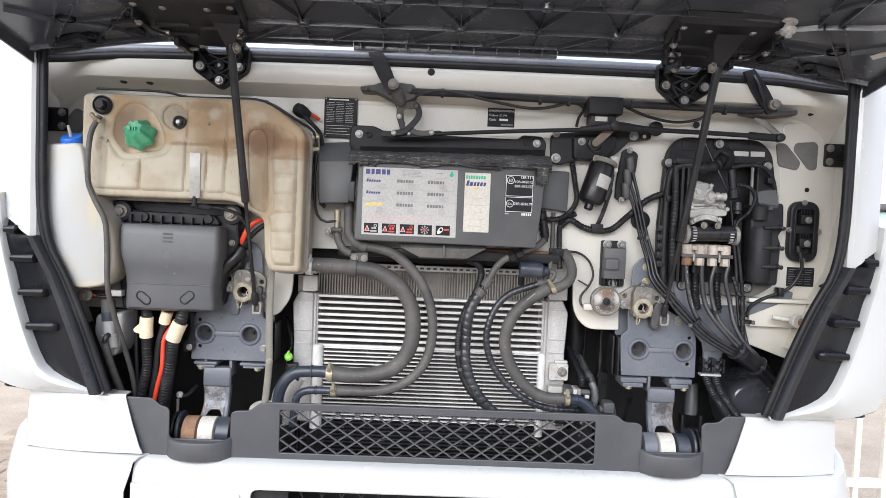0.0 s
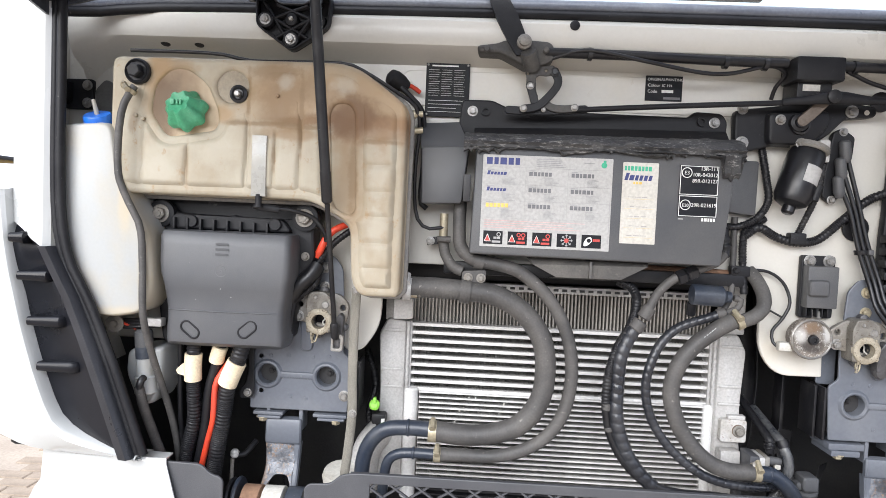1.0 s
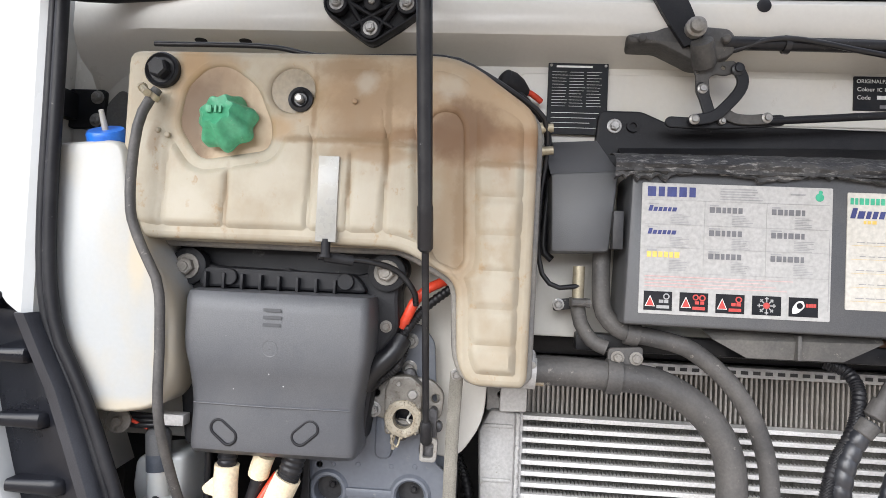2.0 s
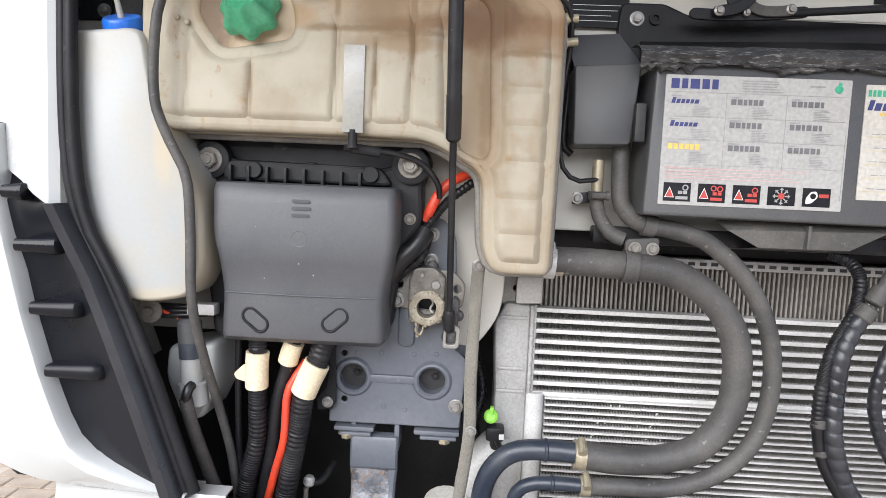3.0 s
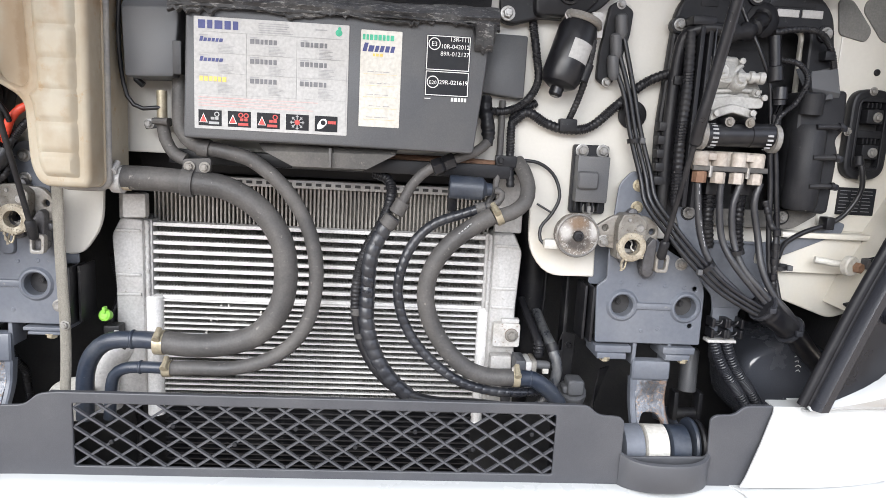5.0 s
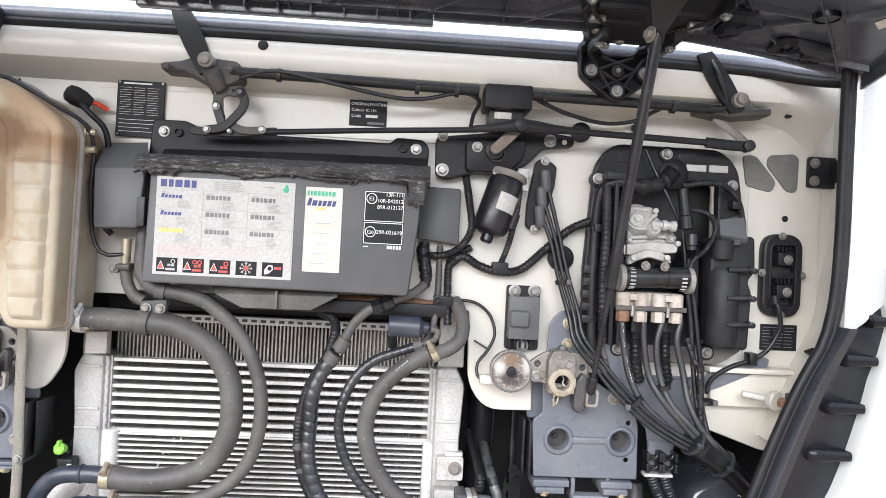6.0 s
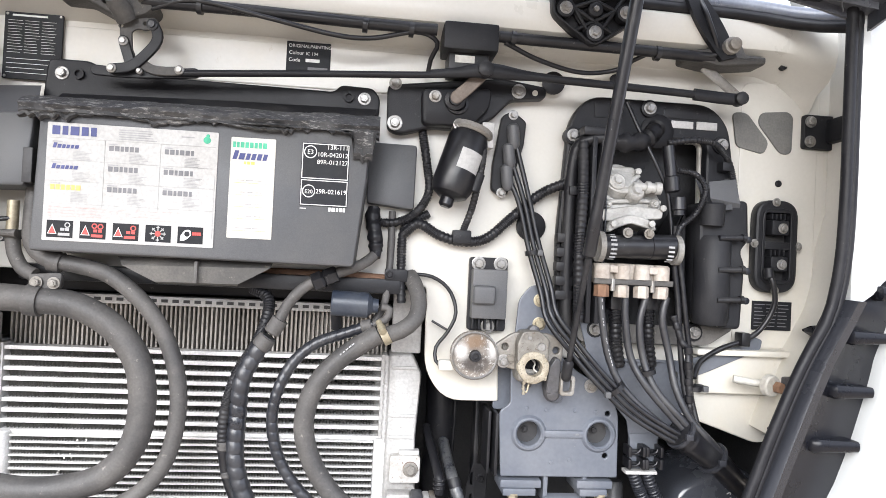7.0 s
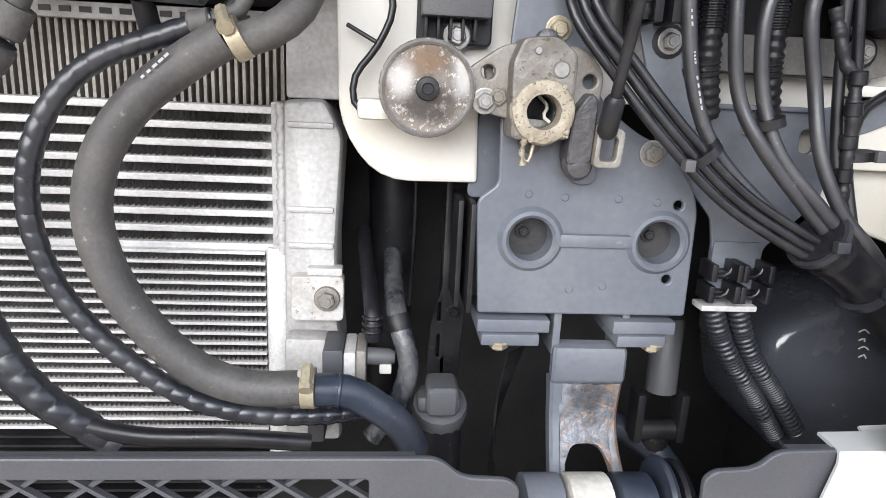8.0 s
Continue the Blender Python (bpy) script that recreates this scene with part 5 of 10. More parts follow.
tube("wire", [(-0.488, 1.6, 1.613), (-0.516, 1.59, 1.598), (-0.533, 1.59, 1.577), (-0.549, 1.6, 1.544)], 0.0068, RED, side)
tube("wire", [(-0.531, 1.588, 1.581), (-0.538, 1.588, 1.565), (-0.544, 1.59, 1.552)], 0.0072, RED, side)
tube("wire", [(-0.481, 1.605, 1.602), (-0.515, 1.6, 1.574), (-0.542, 1.6, 1.54), (-0.556, 1.6, 1.519)], 0.006, LOOM, side, fold=0.0009, pitch=0.0036)
tube("wire", [(-0.548, 1.6, 1.529), (-0.56, 1.59, 1.507), (-0.583, 1.585, 1.484), (-0.597, 1.59, 1.46)], 0.015, CABLE, side)
tube("wire", [(-0.542, 1.61, 1.523), (-0.552, 1.6, 1.49), (-0.576, 1.6, 1.468), (-0.592, 1.6, 1.451)], 0.006, LOOM, side, fold=0.0009, pitch=0.0036)
tube("wire", [(-0.652, 1.515, 1.638), (-0.624, 1.53, 1.635), (-0.595, 1.54, 1.635), (-0.555, 1.56, 1.624), (-0.531, 1.57, 1.597), (-0.528, 1.58, 1.577)], 0.0042, CABLE, side)
tube("plug", [(-0.644, 1.518, 1.638), (-0.608, 1.53, 1.634)], 0.007, PLASTIC, side)


FLAKE = mat("flaking_grey_paint", (0.19, 0.203, 0.228), (0.055, 0.056, 0.060), 0.34, scale=26, stain=0.55, grain=95, bump=1.6, dust=(0.27, 0.175, 0.11), cover=0.52)


for at, size, amount in (((0.630, 1.11), (0.005, 0.055), 0.8), ((0.622, 1.146), (0.012, 0.005), 0.8), ((0.618, 1.075), (0.006, 0.016), 0.8), ((-0.650, 1.085), (0.006, 0.04), 0.7)):
    stain_or_light_spot(FLAKE, at, size, (0.17, 0.105, 0.065), amount * 0.8, 110.0)
for at, size, amount in (((0.598, 1.135), (0.022, 0.03), 0.7), ((-0.615, 1.12), (0.022, 0.03), 0.6)):
    stain_or_light_spot(FLAKE, at, size, (0.035, 0.035, 0.038), amount, 90.0)


# ---- cab mounts: bracket, latch, arm, pivot ----
def cab_mount(cx, s, rusty):
    """One cab tilt mount about the x of its two holes' middle; s mirrors it."""
    Y, zc = 1.638, 1.296
    m = thing("cab_mount", (cx, 1.64, 1.02), "grey-blue painted steel cab mount with two holes", "mount", group="cab mounts")
    def o(pts):
        return [(cx + s * x, zc + z) for x, z in pts]
    out = fillet(o([(-0.106, -0.073), (0.097, -0.073), (0.095, 0.042), (0.062, 0.086), (0.028, 0.100), (-0.012, 0.130), (-0.030, 0.235), (-0.045, 0.250), (-0.068, 0.250), (-0.088, 0.225), (-0.096, 0.110), (-0.094, 0.050), (-0.112, 0.036), (-0.112, 0.022)]),
                 [0.004, 0.004, 0.02, 0.01, 0.02, 0.02, 0.012, 0.01, 0.01, 0.01, 0.02, 0.006, 0.006, 0.006])
    main = plate("front_plate", out, Y, 0.006, STEELP, m, holes=[ring(cx + s * -0.061, zc, 0.0205, 28), ring(cx + s * 0.061, zc, 0.0205, 28), ring(cx + s * 0.076, zc + 0.036, 0.0045, 12), ring(cx + s * 0.074, zc - 0.036, 0.0045, 12)], bevel=0.002)
    part("side_plate", box_bm(cx + s * 0.088 - 0.003, cx + s * 0.088 + 0.003, Y + 0.004, Y + 0.035, zc - 0.07, zc + 0.03, 0.001), STEELP, m)
    plate("back_plate", fillet(o([(-0.118, 0.030), (-0.080, 0.030), (-0.080, 0.150), (-0.106, 0.150)]), 0.008), Y + 0.040, 0.005, STEELP, m)
    for dx, y0 in ((-0.114, 0.004), (-0.124, 0.022)):
        part("side_plate", box_bm(cx + s * dx - 0.0025, cx + s * dx + 0.0025, Y + y0, Y + y0 + 0.06, zc - 0.075, zc + 0.03, 0.001), LOOM, m, "black edge plate")
    for e in (-1, 1):
        x = cx + s * 0.061 * e
        part("hole_rim", turned([(-0.004, 0.031), (0.0, 0.031), (0.0045, 0.027), (0.0052, 0.0235), (0.002, 0.0205), (-0.022, 0.0200), (-0.022, 0.031)], (x, Y, zc), seg=28, cap=False), STEELP, m)
        # near-black disc for the shade in the hole
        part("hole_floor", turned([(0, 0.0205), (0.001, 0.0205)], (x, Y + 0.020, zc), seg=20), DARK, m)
        bolt(m, (x + s * (-0.004), Y + 0.017, zc + 0.004), 0.005, LOOM)
    part("pressed_bar", box_bm(cx - 0.036, cx + 0.036, Y - 0.0045, Y + 0.003, zc - 0.0065, zc + 0.0065, 0.004), STEELP, m)
    for x, z, r in ((0.044, 0.083, 0.0085), (-0.052, 0.225, 0.008), (-0.052, 0.185, 0.008), (-0.099, -0.038, 0.008) if s < 0 else (0.044, 0.083, 0.006)):
        bolt(m, (cx + s * x, Y, zc + z), r, BRASS if x == -0.052 and not rusty else BOLTM)
    part("pressed_channel", moulded_bm(fillet(o([(-0.032, 0.052), (-0.006, 0.052), (-0.006, 0.12), (-0.032, 0.13)]), 0.012), Y - 0.008, Y + 0.003, 0.007, 3), STEELP, m)
    for x, z in ((-0.066, 0.042), (-0.032, 0.040), (0.018, 0.040), (0.055, 0.038), (-0.02, -0.048), (0.012, -0.044)):
        part("dimple", turned([(0, 0.004), (0.001, 0.003)], (cx + s * x, Y, zc + z), seg=10), STEELP, m)
    # pads and bolts under the plate
    for x0, x1 in ((-0.106, -0.036), (0.026, 0.088)):
        part("pad", box_bm(cx + s * x0, cx + s * x1, Y - 0.004, Y + 0.07, zc - (0.085 if rusty else 0.091), zc - 0.078, 0.002), STEELP, m)
        part("pad", box_bm(cx + s * (x0 + 0.004), cx + s * (x1 - 0.01), Y - 0.008, Y + 0.07, zc - (0.091 if rusty else 0.103), zc - (0.0855 if rusty else 0.0915), 0.002), STEELP, m)
        bolt(m, (cx + s * ((x0 + x1) / 2 - 0.012 * (1 if x0 < 0 else -1)), Y + 0.004, zc - (0.089 if rusty else 0.100)), 0.0095, BRASS, (0, 0, -1))
    for e in (-1, 1):
        part("arm_ear", box_bm(cx + s * (0.025 if rusty else 0.008) + e * 0.034 - 0.004, cx + s * (0.025 if rusty else 0.008) + e * 0.034 + 0.004, Y + 0.006, Y + 0.05, zc - 0.118, zc - 0.074, 0.002), STEELP, m)
    # arm: a smooth upper block, below it two cheeks that curve out to the bush, a rough weld field between them with an arched lower edge
    ax = cx + s * (0.025 if rusty else 0.008)
    rows = []
    top = -0.092 if rusty else -0.106
    for z, hw, y in ((top, 0.034, 0.006), (top - 0.002, 0.036, 0.0), (top - 0.006, 0.037, -0.002), (-0.140, 0.037, -0.003), (-0.145, 0.0365, 0.000), (-0.148, 0.035, 0.006)):
        rows.append([(ax - hw, Y + y + 0.012, zc + z), (ax - hw, Y + y + 0.003, zc + z), (ax - hw + 0.003, Y + y, zc + z), (ax + hw - 0.003, Y + y, zc + z), (ax + hw, Y + y + 0.003, zc + z), (ax + hw, Y + y + 0.012, zc + z)])
    part("arm", loft(rows, cap=True), STEELP, m)

    def bow(z):
        return 0.001 if z > -0.175 else 0.001 - 6.2 * (-0.175 - z) ** 1.8
    for e, material, lab in ((-s, STEELP, ""), (s, FLAKE, "cheek with flaking paint and rust")):
        rows = []
        for k in range(12):
            z = -0.143 - 0.0098 * k
            y = Y + bow(z)
            a, b = 0.022 + 0.005 * (k / 11) ** 2, 0.0370 - 0.003 * math.sin(k / 11 * math.pi) + 0.004 * (k / 11) ** 3
            rows.append([(ax + e * a, y + 0.018, zc + z), (ax + e * a, y + 0.002, zc + z), (ax + e * (a + 0.002), y, zc + z), (ax + e * (b - 0.003), y, zc + z), (ax + e * b, y + 0.003, zc + z), (ax + e * b, y + 0.018, zc + z)])
        part("arm_cheek", loft(rows, cap=True), material, m, lab)
    rows = []
    for k in range(17):
        u = -1 + k / 8
        foot = -0.252 + 0.044 * max(0.0, 1 - u ** 4) ** 0.5
        rows.append([(ax + 0.025 * u, Y + bow(-0.146 + (foot + 0.146) * i / 9) + 0.006 + 0.0012 * math.sin(5 * u + i) * math.sin(2.3 * i + k), zc - 0.146 + (foot + 0.146) * i / 9) for i in range(10)])
    part("arm_web", thicken(loft(rows), 0.006), FLAKE, m, "rough weld field with flaking paint")
    # pivot bush with three collars
    px0 = cx - 0.020 if rusty else cx - 0.003
    for dx, w, material, lab in ((-0.043, 0.040, RUST if rusty else STEELP, "rusted collar" if rusty else ""), (0.0, 0.044, OLDW, "worn white bush"), (0.043, 0.038, PIPE, "dark blue collar")):
        part("collar", turned([(-w / 2, 0.030), (-w / 2 + 0.003, 0.040), (w / 2 - 0.003, 0.040), (w / 2, 0.030)], (px0 + dx, 1.572, 1.048), (1, 0, 0), 32), material, m, lab)
    for k, r in ((0, 0.047), (1, 0.044)):
        part("outer_disc", turned([(-0.005, r - 0.012), (-0.004, r - 0.002), (0.0, r), (0.004, r - 0.002), (0.005, r - 0.012)], (px0 + (-0.076 - 0.014 * k if rusty else 0.076 + 0.014 * k), 1.585, 1.050), (1, 0, 0), 36), PIPE if k == 0 else LOOM, m, "dark outer disc")
    part("axle", turned([(-0.072, 0.014), (0.072, 0.014)], (px0, 1.572, 1.048), (1, 0, 0), 16), DARK, m)
    return m


mount_l = cab_mount(-0.5915, -1, True)
mount_r = cab_mount(0.588, 1, False)
steer = thing("prop_joint", (0.722, 1.74, 1.087), "dark greasy steering shaft with a universal joint", "shaft")
part("shaft", turned([(0, 0.018), (0.085, 0.018), (0.09, 0.015)], (0.72, 1.74, 1.094), (0, 0.05, 1), 16), COVER, steer)
for dx in (-0.026, 0.026):
    p = (0.72, 1.74, 1.087)
    part("yoke", box_bm(p[0] + dx - 0.005, p[0] + dx + 0.005, 1.725, 1.755, p[2] - 0.055, p[2] + 0.006, 0.003), LOOM, steer)
part("cross", turned([(-0.03, 0.013), (0.03, 0.013)], (p[0], 1.74, p[2] - 0.045), (1, 0, 0), 12), LOOM, steer)
part("lower_shaft", turned([(0, 0.016), (0.09, 0.014)], (p[0], 1.74, p[2] - 0.05), (0.15, 0.1, -1), 12), LOOM, steer)


GREASE = mat("grease_crust", (0.36, 0.325, 0.255), (0.20, 0.16, 0.11), 0.6, 0.2, scale=70, stain=0.5, grain=140, bump=1.0, dust=(0.055, 0.045, 0.035), cover=0.42)

LOCKZ = mat("dirty_cast_zinc", (0.20, 0.19, 0.17), (0.10, 0.088, 0.072), 0.5, 0.25, scale=30, stain=0.5, grain=90, bump=1.0, dust=(0.075, 0.058, 0.042), cover=0.48)


LATCHD = mat("dark_rusty_steel", (0.080, 0.079, 0.083), (0.050, 0.046, 0.045), 0.45, 0.3, scale=25, stain=0.5, grain=160, bump=0.6, dust=(0.20, 0.15, 0.11), cover=0.2)


def latch(cx, cz, s):
    m = thing("cab_latch", (cx, 1.61, cz - 0.05), "cast zinc cab lock block with a round bore", "lock", group="cab locks")
    Y = 1.598
    block = [(-0.026, -0.032), (0.024, -0.030), (0.026, 0.038), (0.008, 0.052), (-0.020, 0.050), (-0.028, 0.030)]
    plate("block", fillet([(cx + x, cz + z) for x, z in block], 0.006), Y, 0.04, LOCKZ, m, holes=[ring(cx, cz - 0.008, 0.0145, 22)], bevel=0.003)
    part("bore_rim", turned([(-0.02, 0.0135), (0.003, 0.0145), (0.0035, 0.0180), (0.0040, 0.0215), (0.0022, 0.0255), (-0.003, 0.0275)], (cx, Y, cz - 0.008), seg=42, cap=False, wave=0.010, lobes=7), GREASE, m, "greasy bore rim")
    # black disc deep in the bore, its shade put into the colour
    part("bore_floor", turned([(0, 0.015), (0.001, 0.015)], (cx, Y + 0.036, cz - 0.008)), CHANNEL, m)
    part("bore_wall", turned([(-0.034, 0.0146), (-0.012, 0.0146), (-0.012, 0.0136), (-0.034, 0.0136)], (cx, Y, cz - 0.008), seg=22, cap=False), LATCHD, m)
    tube("bore_spring", [(cx + 0.002, Y + 0.030, cz + 0.004), (cx + 0.008, Y + 0.022, cz - 0.004), (cx + 0.004, Y + 0.016, cz - 0.012), (cx + 0.009, Y + 0.012, cz - 0.017)], 0.0016, OLDW, m, "pale bent spring", seg=6, step=0.003)
    crust = random.Random(int(100 * abs(cx)))
    lumps = bmesh.new()
    for k in range(46):
        a_, r_ = crust.random() * 2 * math.pi, 0.0165 + 0.0095 * crust.random()
        turned([(-0.002, 0.0016), (0.0006 + 0.0016 * crust.random(), 0.0012 + 0.0012 * crust.random()), (0.0024, 0.0004)], (cx + r_ * math.cos(a_), Y - 0.002, cz - 0.008 + r_ * math.sin(a_)), seg=6, bm=lumps)
    for k in range(14):
        x_ = cx - 0.024 + 0.046 * crust.random()
        turned([(-0.002, 0.0018), (0.0014, 0.0014), (0.0020, 0.0004)], (x_, Y + 0.0005, cz - 0.0285 + 0.004 * crust.random()), seg=6, bm=lumps)
    tagged(part("grease_lump", lumps, GREASE, m, "crumbs of dried grease"), kind="stuff")
    tube("drip", [(cx - 0.014, Y - 0.002, cz - 0.030), (cx - 0.015, Y + 0.002, cz - 0.040), (cx - 0.013, Y + 0.006, cz - 0.052)], lambda s_: 0.0022 + 0.0012 * math.sin(s_ * 600), GREASE, m, "hanging drip of old grease", seg=6, step=0.002)
    fl = fillet([(cx + x, cz + z) for x, z in ((-0.064, 0.022), (-0.064, -0.006), (-0.028, -0.016), (0.03, -0.02), (0.052, -0.01), (0.056, 0.026), (0.035, 0.046), (-0.030, 0.046))], 0.01)
    plate("flange", fl, Y + 0.022, 0.012, ZINC, m, holes=[ring(cx - 0.044, cz + 0.022, 0.006, 12), ring(cx + 0.043, cz + 0.018, 0.006, 12), ring(cx, cz - 0.008, 0.0145, 22)], bevel=0.002)
    bolt(m, (cx - 0.046, Y + 0.022, cz - 0.002), 0.0078)
    bolt(m, (cx + 0.030, Y + 0.022, cz - 0.014), 0.006)
    for dx, dz, r in ((0.012, 0.026, 0.0075), (-0.008, 0.040, 0.0035), (0.020, -0.022, 0.0035)):
        part("rivet", turned([(0, r), (0.002, r * 0.8)], (cx + dx, Y, cz + dz), seg=12), BOLTM, m)
    part("pawl", moulded_bm(fillet([(cx + 0.024, cz - 0.052), (cx + 0.026, cz - 0.010), (cx + 0.040, cz + 0.010), (cx + 0.048, cz + 0.004), (cx + 0.046, cz - 0.05)], 0.006), Y + 0.004, Y + 0.03, 0.004, 2), LATCHD, m, "dark rusty pawl")
    part("pawl_knob", turned([(-0.012, 0.012), (0.0, 0.0135), (0.006, 0.010), (0.008, 0.003)], (cx + 0.036, Y + 0.012, cz - 0.052), seg=16), LATCHD, m)
    for dx, dz, r in ((0.047, -0.022, 0.0075), (-0.004, -0.036, 0.009), (0.004, 0.050, 0.009)):
        part("rusty_lug", turned([(-0.014, r), (0.0, r), (0.002, r * 0.6)], (cx + dx, Y + 0.020, cz + dz), seg=12), LATCHD, m, "rusted lug")
    tube("spring_pin", [(cx - 0.012, Y + 0.01, cz - 0.034), (cx - 0.014, Y + 0.008, cz - 0.045), (cx - 0.008, Y + 0.008, cz - 0.05), (cx - 0.004, Y + 0.01, cz - 0.036)], 0.0018, BRASS, m, seg=6, step=0.003)
    return m


latch(-0.541, 1.424, -1)
latch(0.52, 1.421, 1)

strap = thing("ground_strap", (-0.467, 1.6, 1.242), "weathered grey woven earth strap beside the mount", "strap")
pts = [(-0.468, 1.6, 1.485), (-0.471, 1.605, 1.401), (-0.472, 1.61, 1.306), (-0.47, 1.61, 1.234), (-0.476, 1.62, 1.165), (-0.486, 1.63, 1.083)]
tube("braid", pts, 0.0095, mat("woven_strap", (0.17, 0.16, 0.135), (0.26, 0.245, 0.21), 0.75, scale=30, stain=0.5, grain=500, bump=0.8, streak=0.6, dust=(0.09, 0.08, 0.065), cover=0.3), strap, seg=10, flat=0.35)
bolt(strap, (-0.468, 1.597, 1.482), 0.006)
bolt(strap, (-0.468, 1.606, 1.232), 0.006, ZINC)

lime = thing("dipstick_cap", (-0.434, 1.7, 1.222), "bright lime green dipstick cap beside the cooler", "cap")
part("tab", box_bm((-0.435, 1.69, 1.228)[0] - 0.003, (-0.435, 1.69, 1.228)[0] + 0.003, 1.678, 1.690, (-0.435, 1.69, 1.228)[2] + 0.006, (-0.435, 1.69, 1.228)[2] + 0.018, 0.002), LIME, lime)
part("cap", turned([(-0.01, 0.008), (0.0, 0.0115), (0.006, 0.0115), (0.009, 0.008)], (-0.435, 1.69, 1.228), (-0.2, -1, 0.3), 20), LIME, lime)
tube("tube", [(-0.432, 1.7, 1.206), (-0.426, 1.72, 1.162), (-0.429, 1.75, 1.06)], 0.008, LOOM, lime)
filt = thing("fuel_bowl", (-0.5, 1.68, 1.086), "white plastic bowl behind the bumper panel", "filter")
part("bowl", turned([(0, 0.02), (0.01, 0.036), (0.05, 0.04), (0.06, 0.036)], (-0.502, 1.7, 1.027), (0, -0.3, 1), 20), OLDW, filt)
link = thing("level_link", (-0.718, 1.64, 1.111), "small zinc ball-joint height sensor rod", "rod")
part("rod", turned([(0, 0.004), (0.05, 0.004)], (-0.723, 1.64, 1.063), (0.02, 0, 1), 10), ZINC, link)
part("ball", turned([(0, 0.006), (0.004, 0.009), (0.012, 0.009), (0.016, 0.006)], (-0.718, 1.64, 1.116), (0.1, 0, 1), 12), ALU, link)
tube("arm", [(-0.717, 1.64, 1.123), (-0.701, 1.65, 1.12), (-0.685, 1.68, 1.139)], 0.006, LOOM, link)

# ---- heater intake box with its stickers ----
heat = thing("heater_box", (-0.02, 1.62, 1.55), "dark grey plastic heater intake cover with stickers and torn foam", "heater cover")
plate("back_flange", fillet([(-0.279, 1.856), (-0.276, 1.872), (-0.216, 1.872), (-0.179, 1.856), (0.174, 1.852), (0.184, 1.864), (0.238, 1.862), (0.25, 1.846), (0.247, 1.797), (-0.284, 1.788)], 0.008), 1.648, 0.02, PLASTIC, heat, bevel=0.003)
for p in ((-0.255, 1.648, 1.849), (0.224, 1.648, 1.843)):
    bolt(heat, p, 0.0075)
for p in ((-0.229, 1.648, 1.849), (0.198, 1.648, 1.844)):
    part("locator", turned([(0, 0.009), (0.006, 0.009), (0.006, 0.005), (0.001, 0.005)], p, seg=14), RUBBER, heat)
front = fillet([(-0.250, 1.566), (0.222, 1.563), (0.236, 1.70), (0.238, 1.772), (-0.244, 1.772)], [0.006, 0.006, 0.01, 0.012, 0.012])
part("body", moulded_bm(front, 1.562, 1.66, 0.008, 3), COVER, heat)
# sloping roof of the cover up to the flange
part("roof", loft([[(-0.246, 1.570, 1.768), (-0.25, 1.64, 1.815), (-0.25, 1.652, 1.80)], [(0.0, 1.570, 1.770), (0.0, 1.64, 1.822), (0.0, 1.652, 1.80)], [(0.238, 1.570, 1.772), (0.245, 1.64, 1.825), (0.245, 1.652, 1.80)]]), PLASTIC, heat)
# torn foam along the front edge
foam = bmesh.new()
rnd = random.Random(11)
prev = None
nx = 110
walk_ = [0.0] * 9
for i in range(nx + 1):
    u = i / nx
    x = -0.268 + 0.520 * u
    walk_ = [0.80 * w + (rnd.random() - 0.5) * 0.0026 for w in walk_]
    tear = 0.004 * rnd.random() + (0.006 if rnd.random() < 0.12 else 0.0)
    drop = 0.009 + tear + (0.034 if 0.925 < u < 0.985 else 0.0) + 0.004 * math.sin(u * 21)
    w = walk_
    row = [(x, 1.612, 1.800 + w[0] + 0.006 * u), (x, 1.585 + w[1], 1.797 + w[2] * 0.6 + 0.005 * u), (x, 1.562 + w[3], 1.791 + w[4] * 0.7 + 0.003 * u), (x, 1.551 + w[5], 1.784 + w[6]), (x, 1.548 + 1.4 * w[7], 1.779 + w[8] * 0.5), (x, 1.552 + w[0], 1.774 + w[1] * 0.5),
           (x, 1.549 + 1.5 * w[2], 1.769 + w[3] * 0.4), (x, 1.553 + w[4], 1.776 - 0.55 * drop + w[5] * 0.4), (x, 1.550 + 1.6 * w[6], 1.775 - 0.8 * drop), (x, 1.556, 1.776 - drop), (x, 1.566, 1.778 - drop)]
    vs = [foam.verts.new(q) for q in row]
    if prev:
        for k in range(len(row) - 1):
            foam.faces.new((prev[k], vs[k], vs[k + 1], prev[k + 1]))
    prev = vs
FOAM = mat("torn_foam", (0.026, 0.026, 0.028), (0.075, 0.073, 0.071), 0.6, scale=45, stain=0.45, grain=260, bump=0.8, flow=0.85, dust=(0.21, 0.205, 0.195), cover=0.50)
part("foam_strip", foam, FOAM, heat, "crumbling black foam strip", smooth=True)
# side boxes
part("side_box", moulded_bm(fillet([(-0.35, 1.767), (-0.346, 1.658), (-0.268, 1.661), (-0.258, 1.773)], 0.006), 1.58, 1.66, 0.006, 3), COVER, heat)
part("side_box_top", loft([[(-0.35, 1.583, 1.765), (-0.258, 1.583, 1.771)], [(-0.357, 1.64, 1.82), (-0.281, 1.64, 1.825)]]), COVER, heat)
part("slot", box_bm(-0.266, -0.252, 1.566, 1.585, 1.665, 1.717, 0.002), DARK, heat)
part("side_box", moulded_bm(fillet([(0.234, 1.772), (0.236, 1.67), (0.315, 1.662), (0.316, 1.771)], 0.006), 1.645, 1.68, 0.005, 3), COVER, heat)
part("slot", box_bm(0.218, 0.231, 1.595, 1.62, 1.687, 1.715, 0.002), DARK, heat)
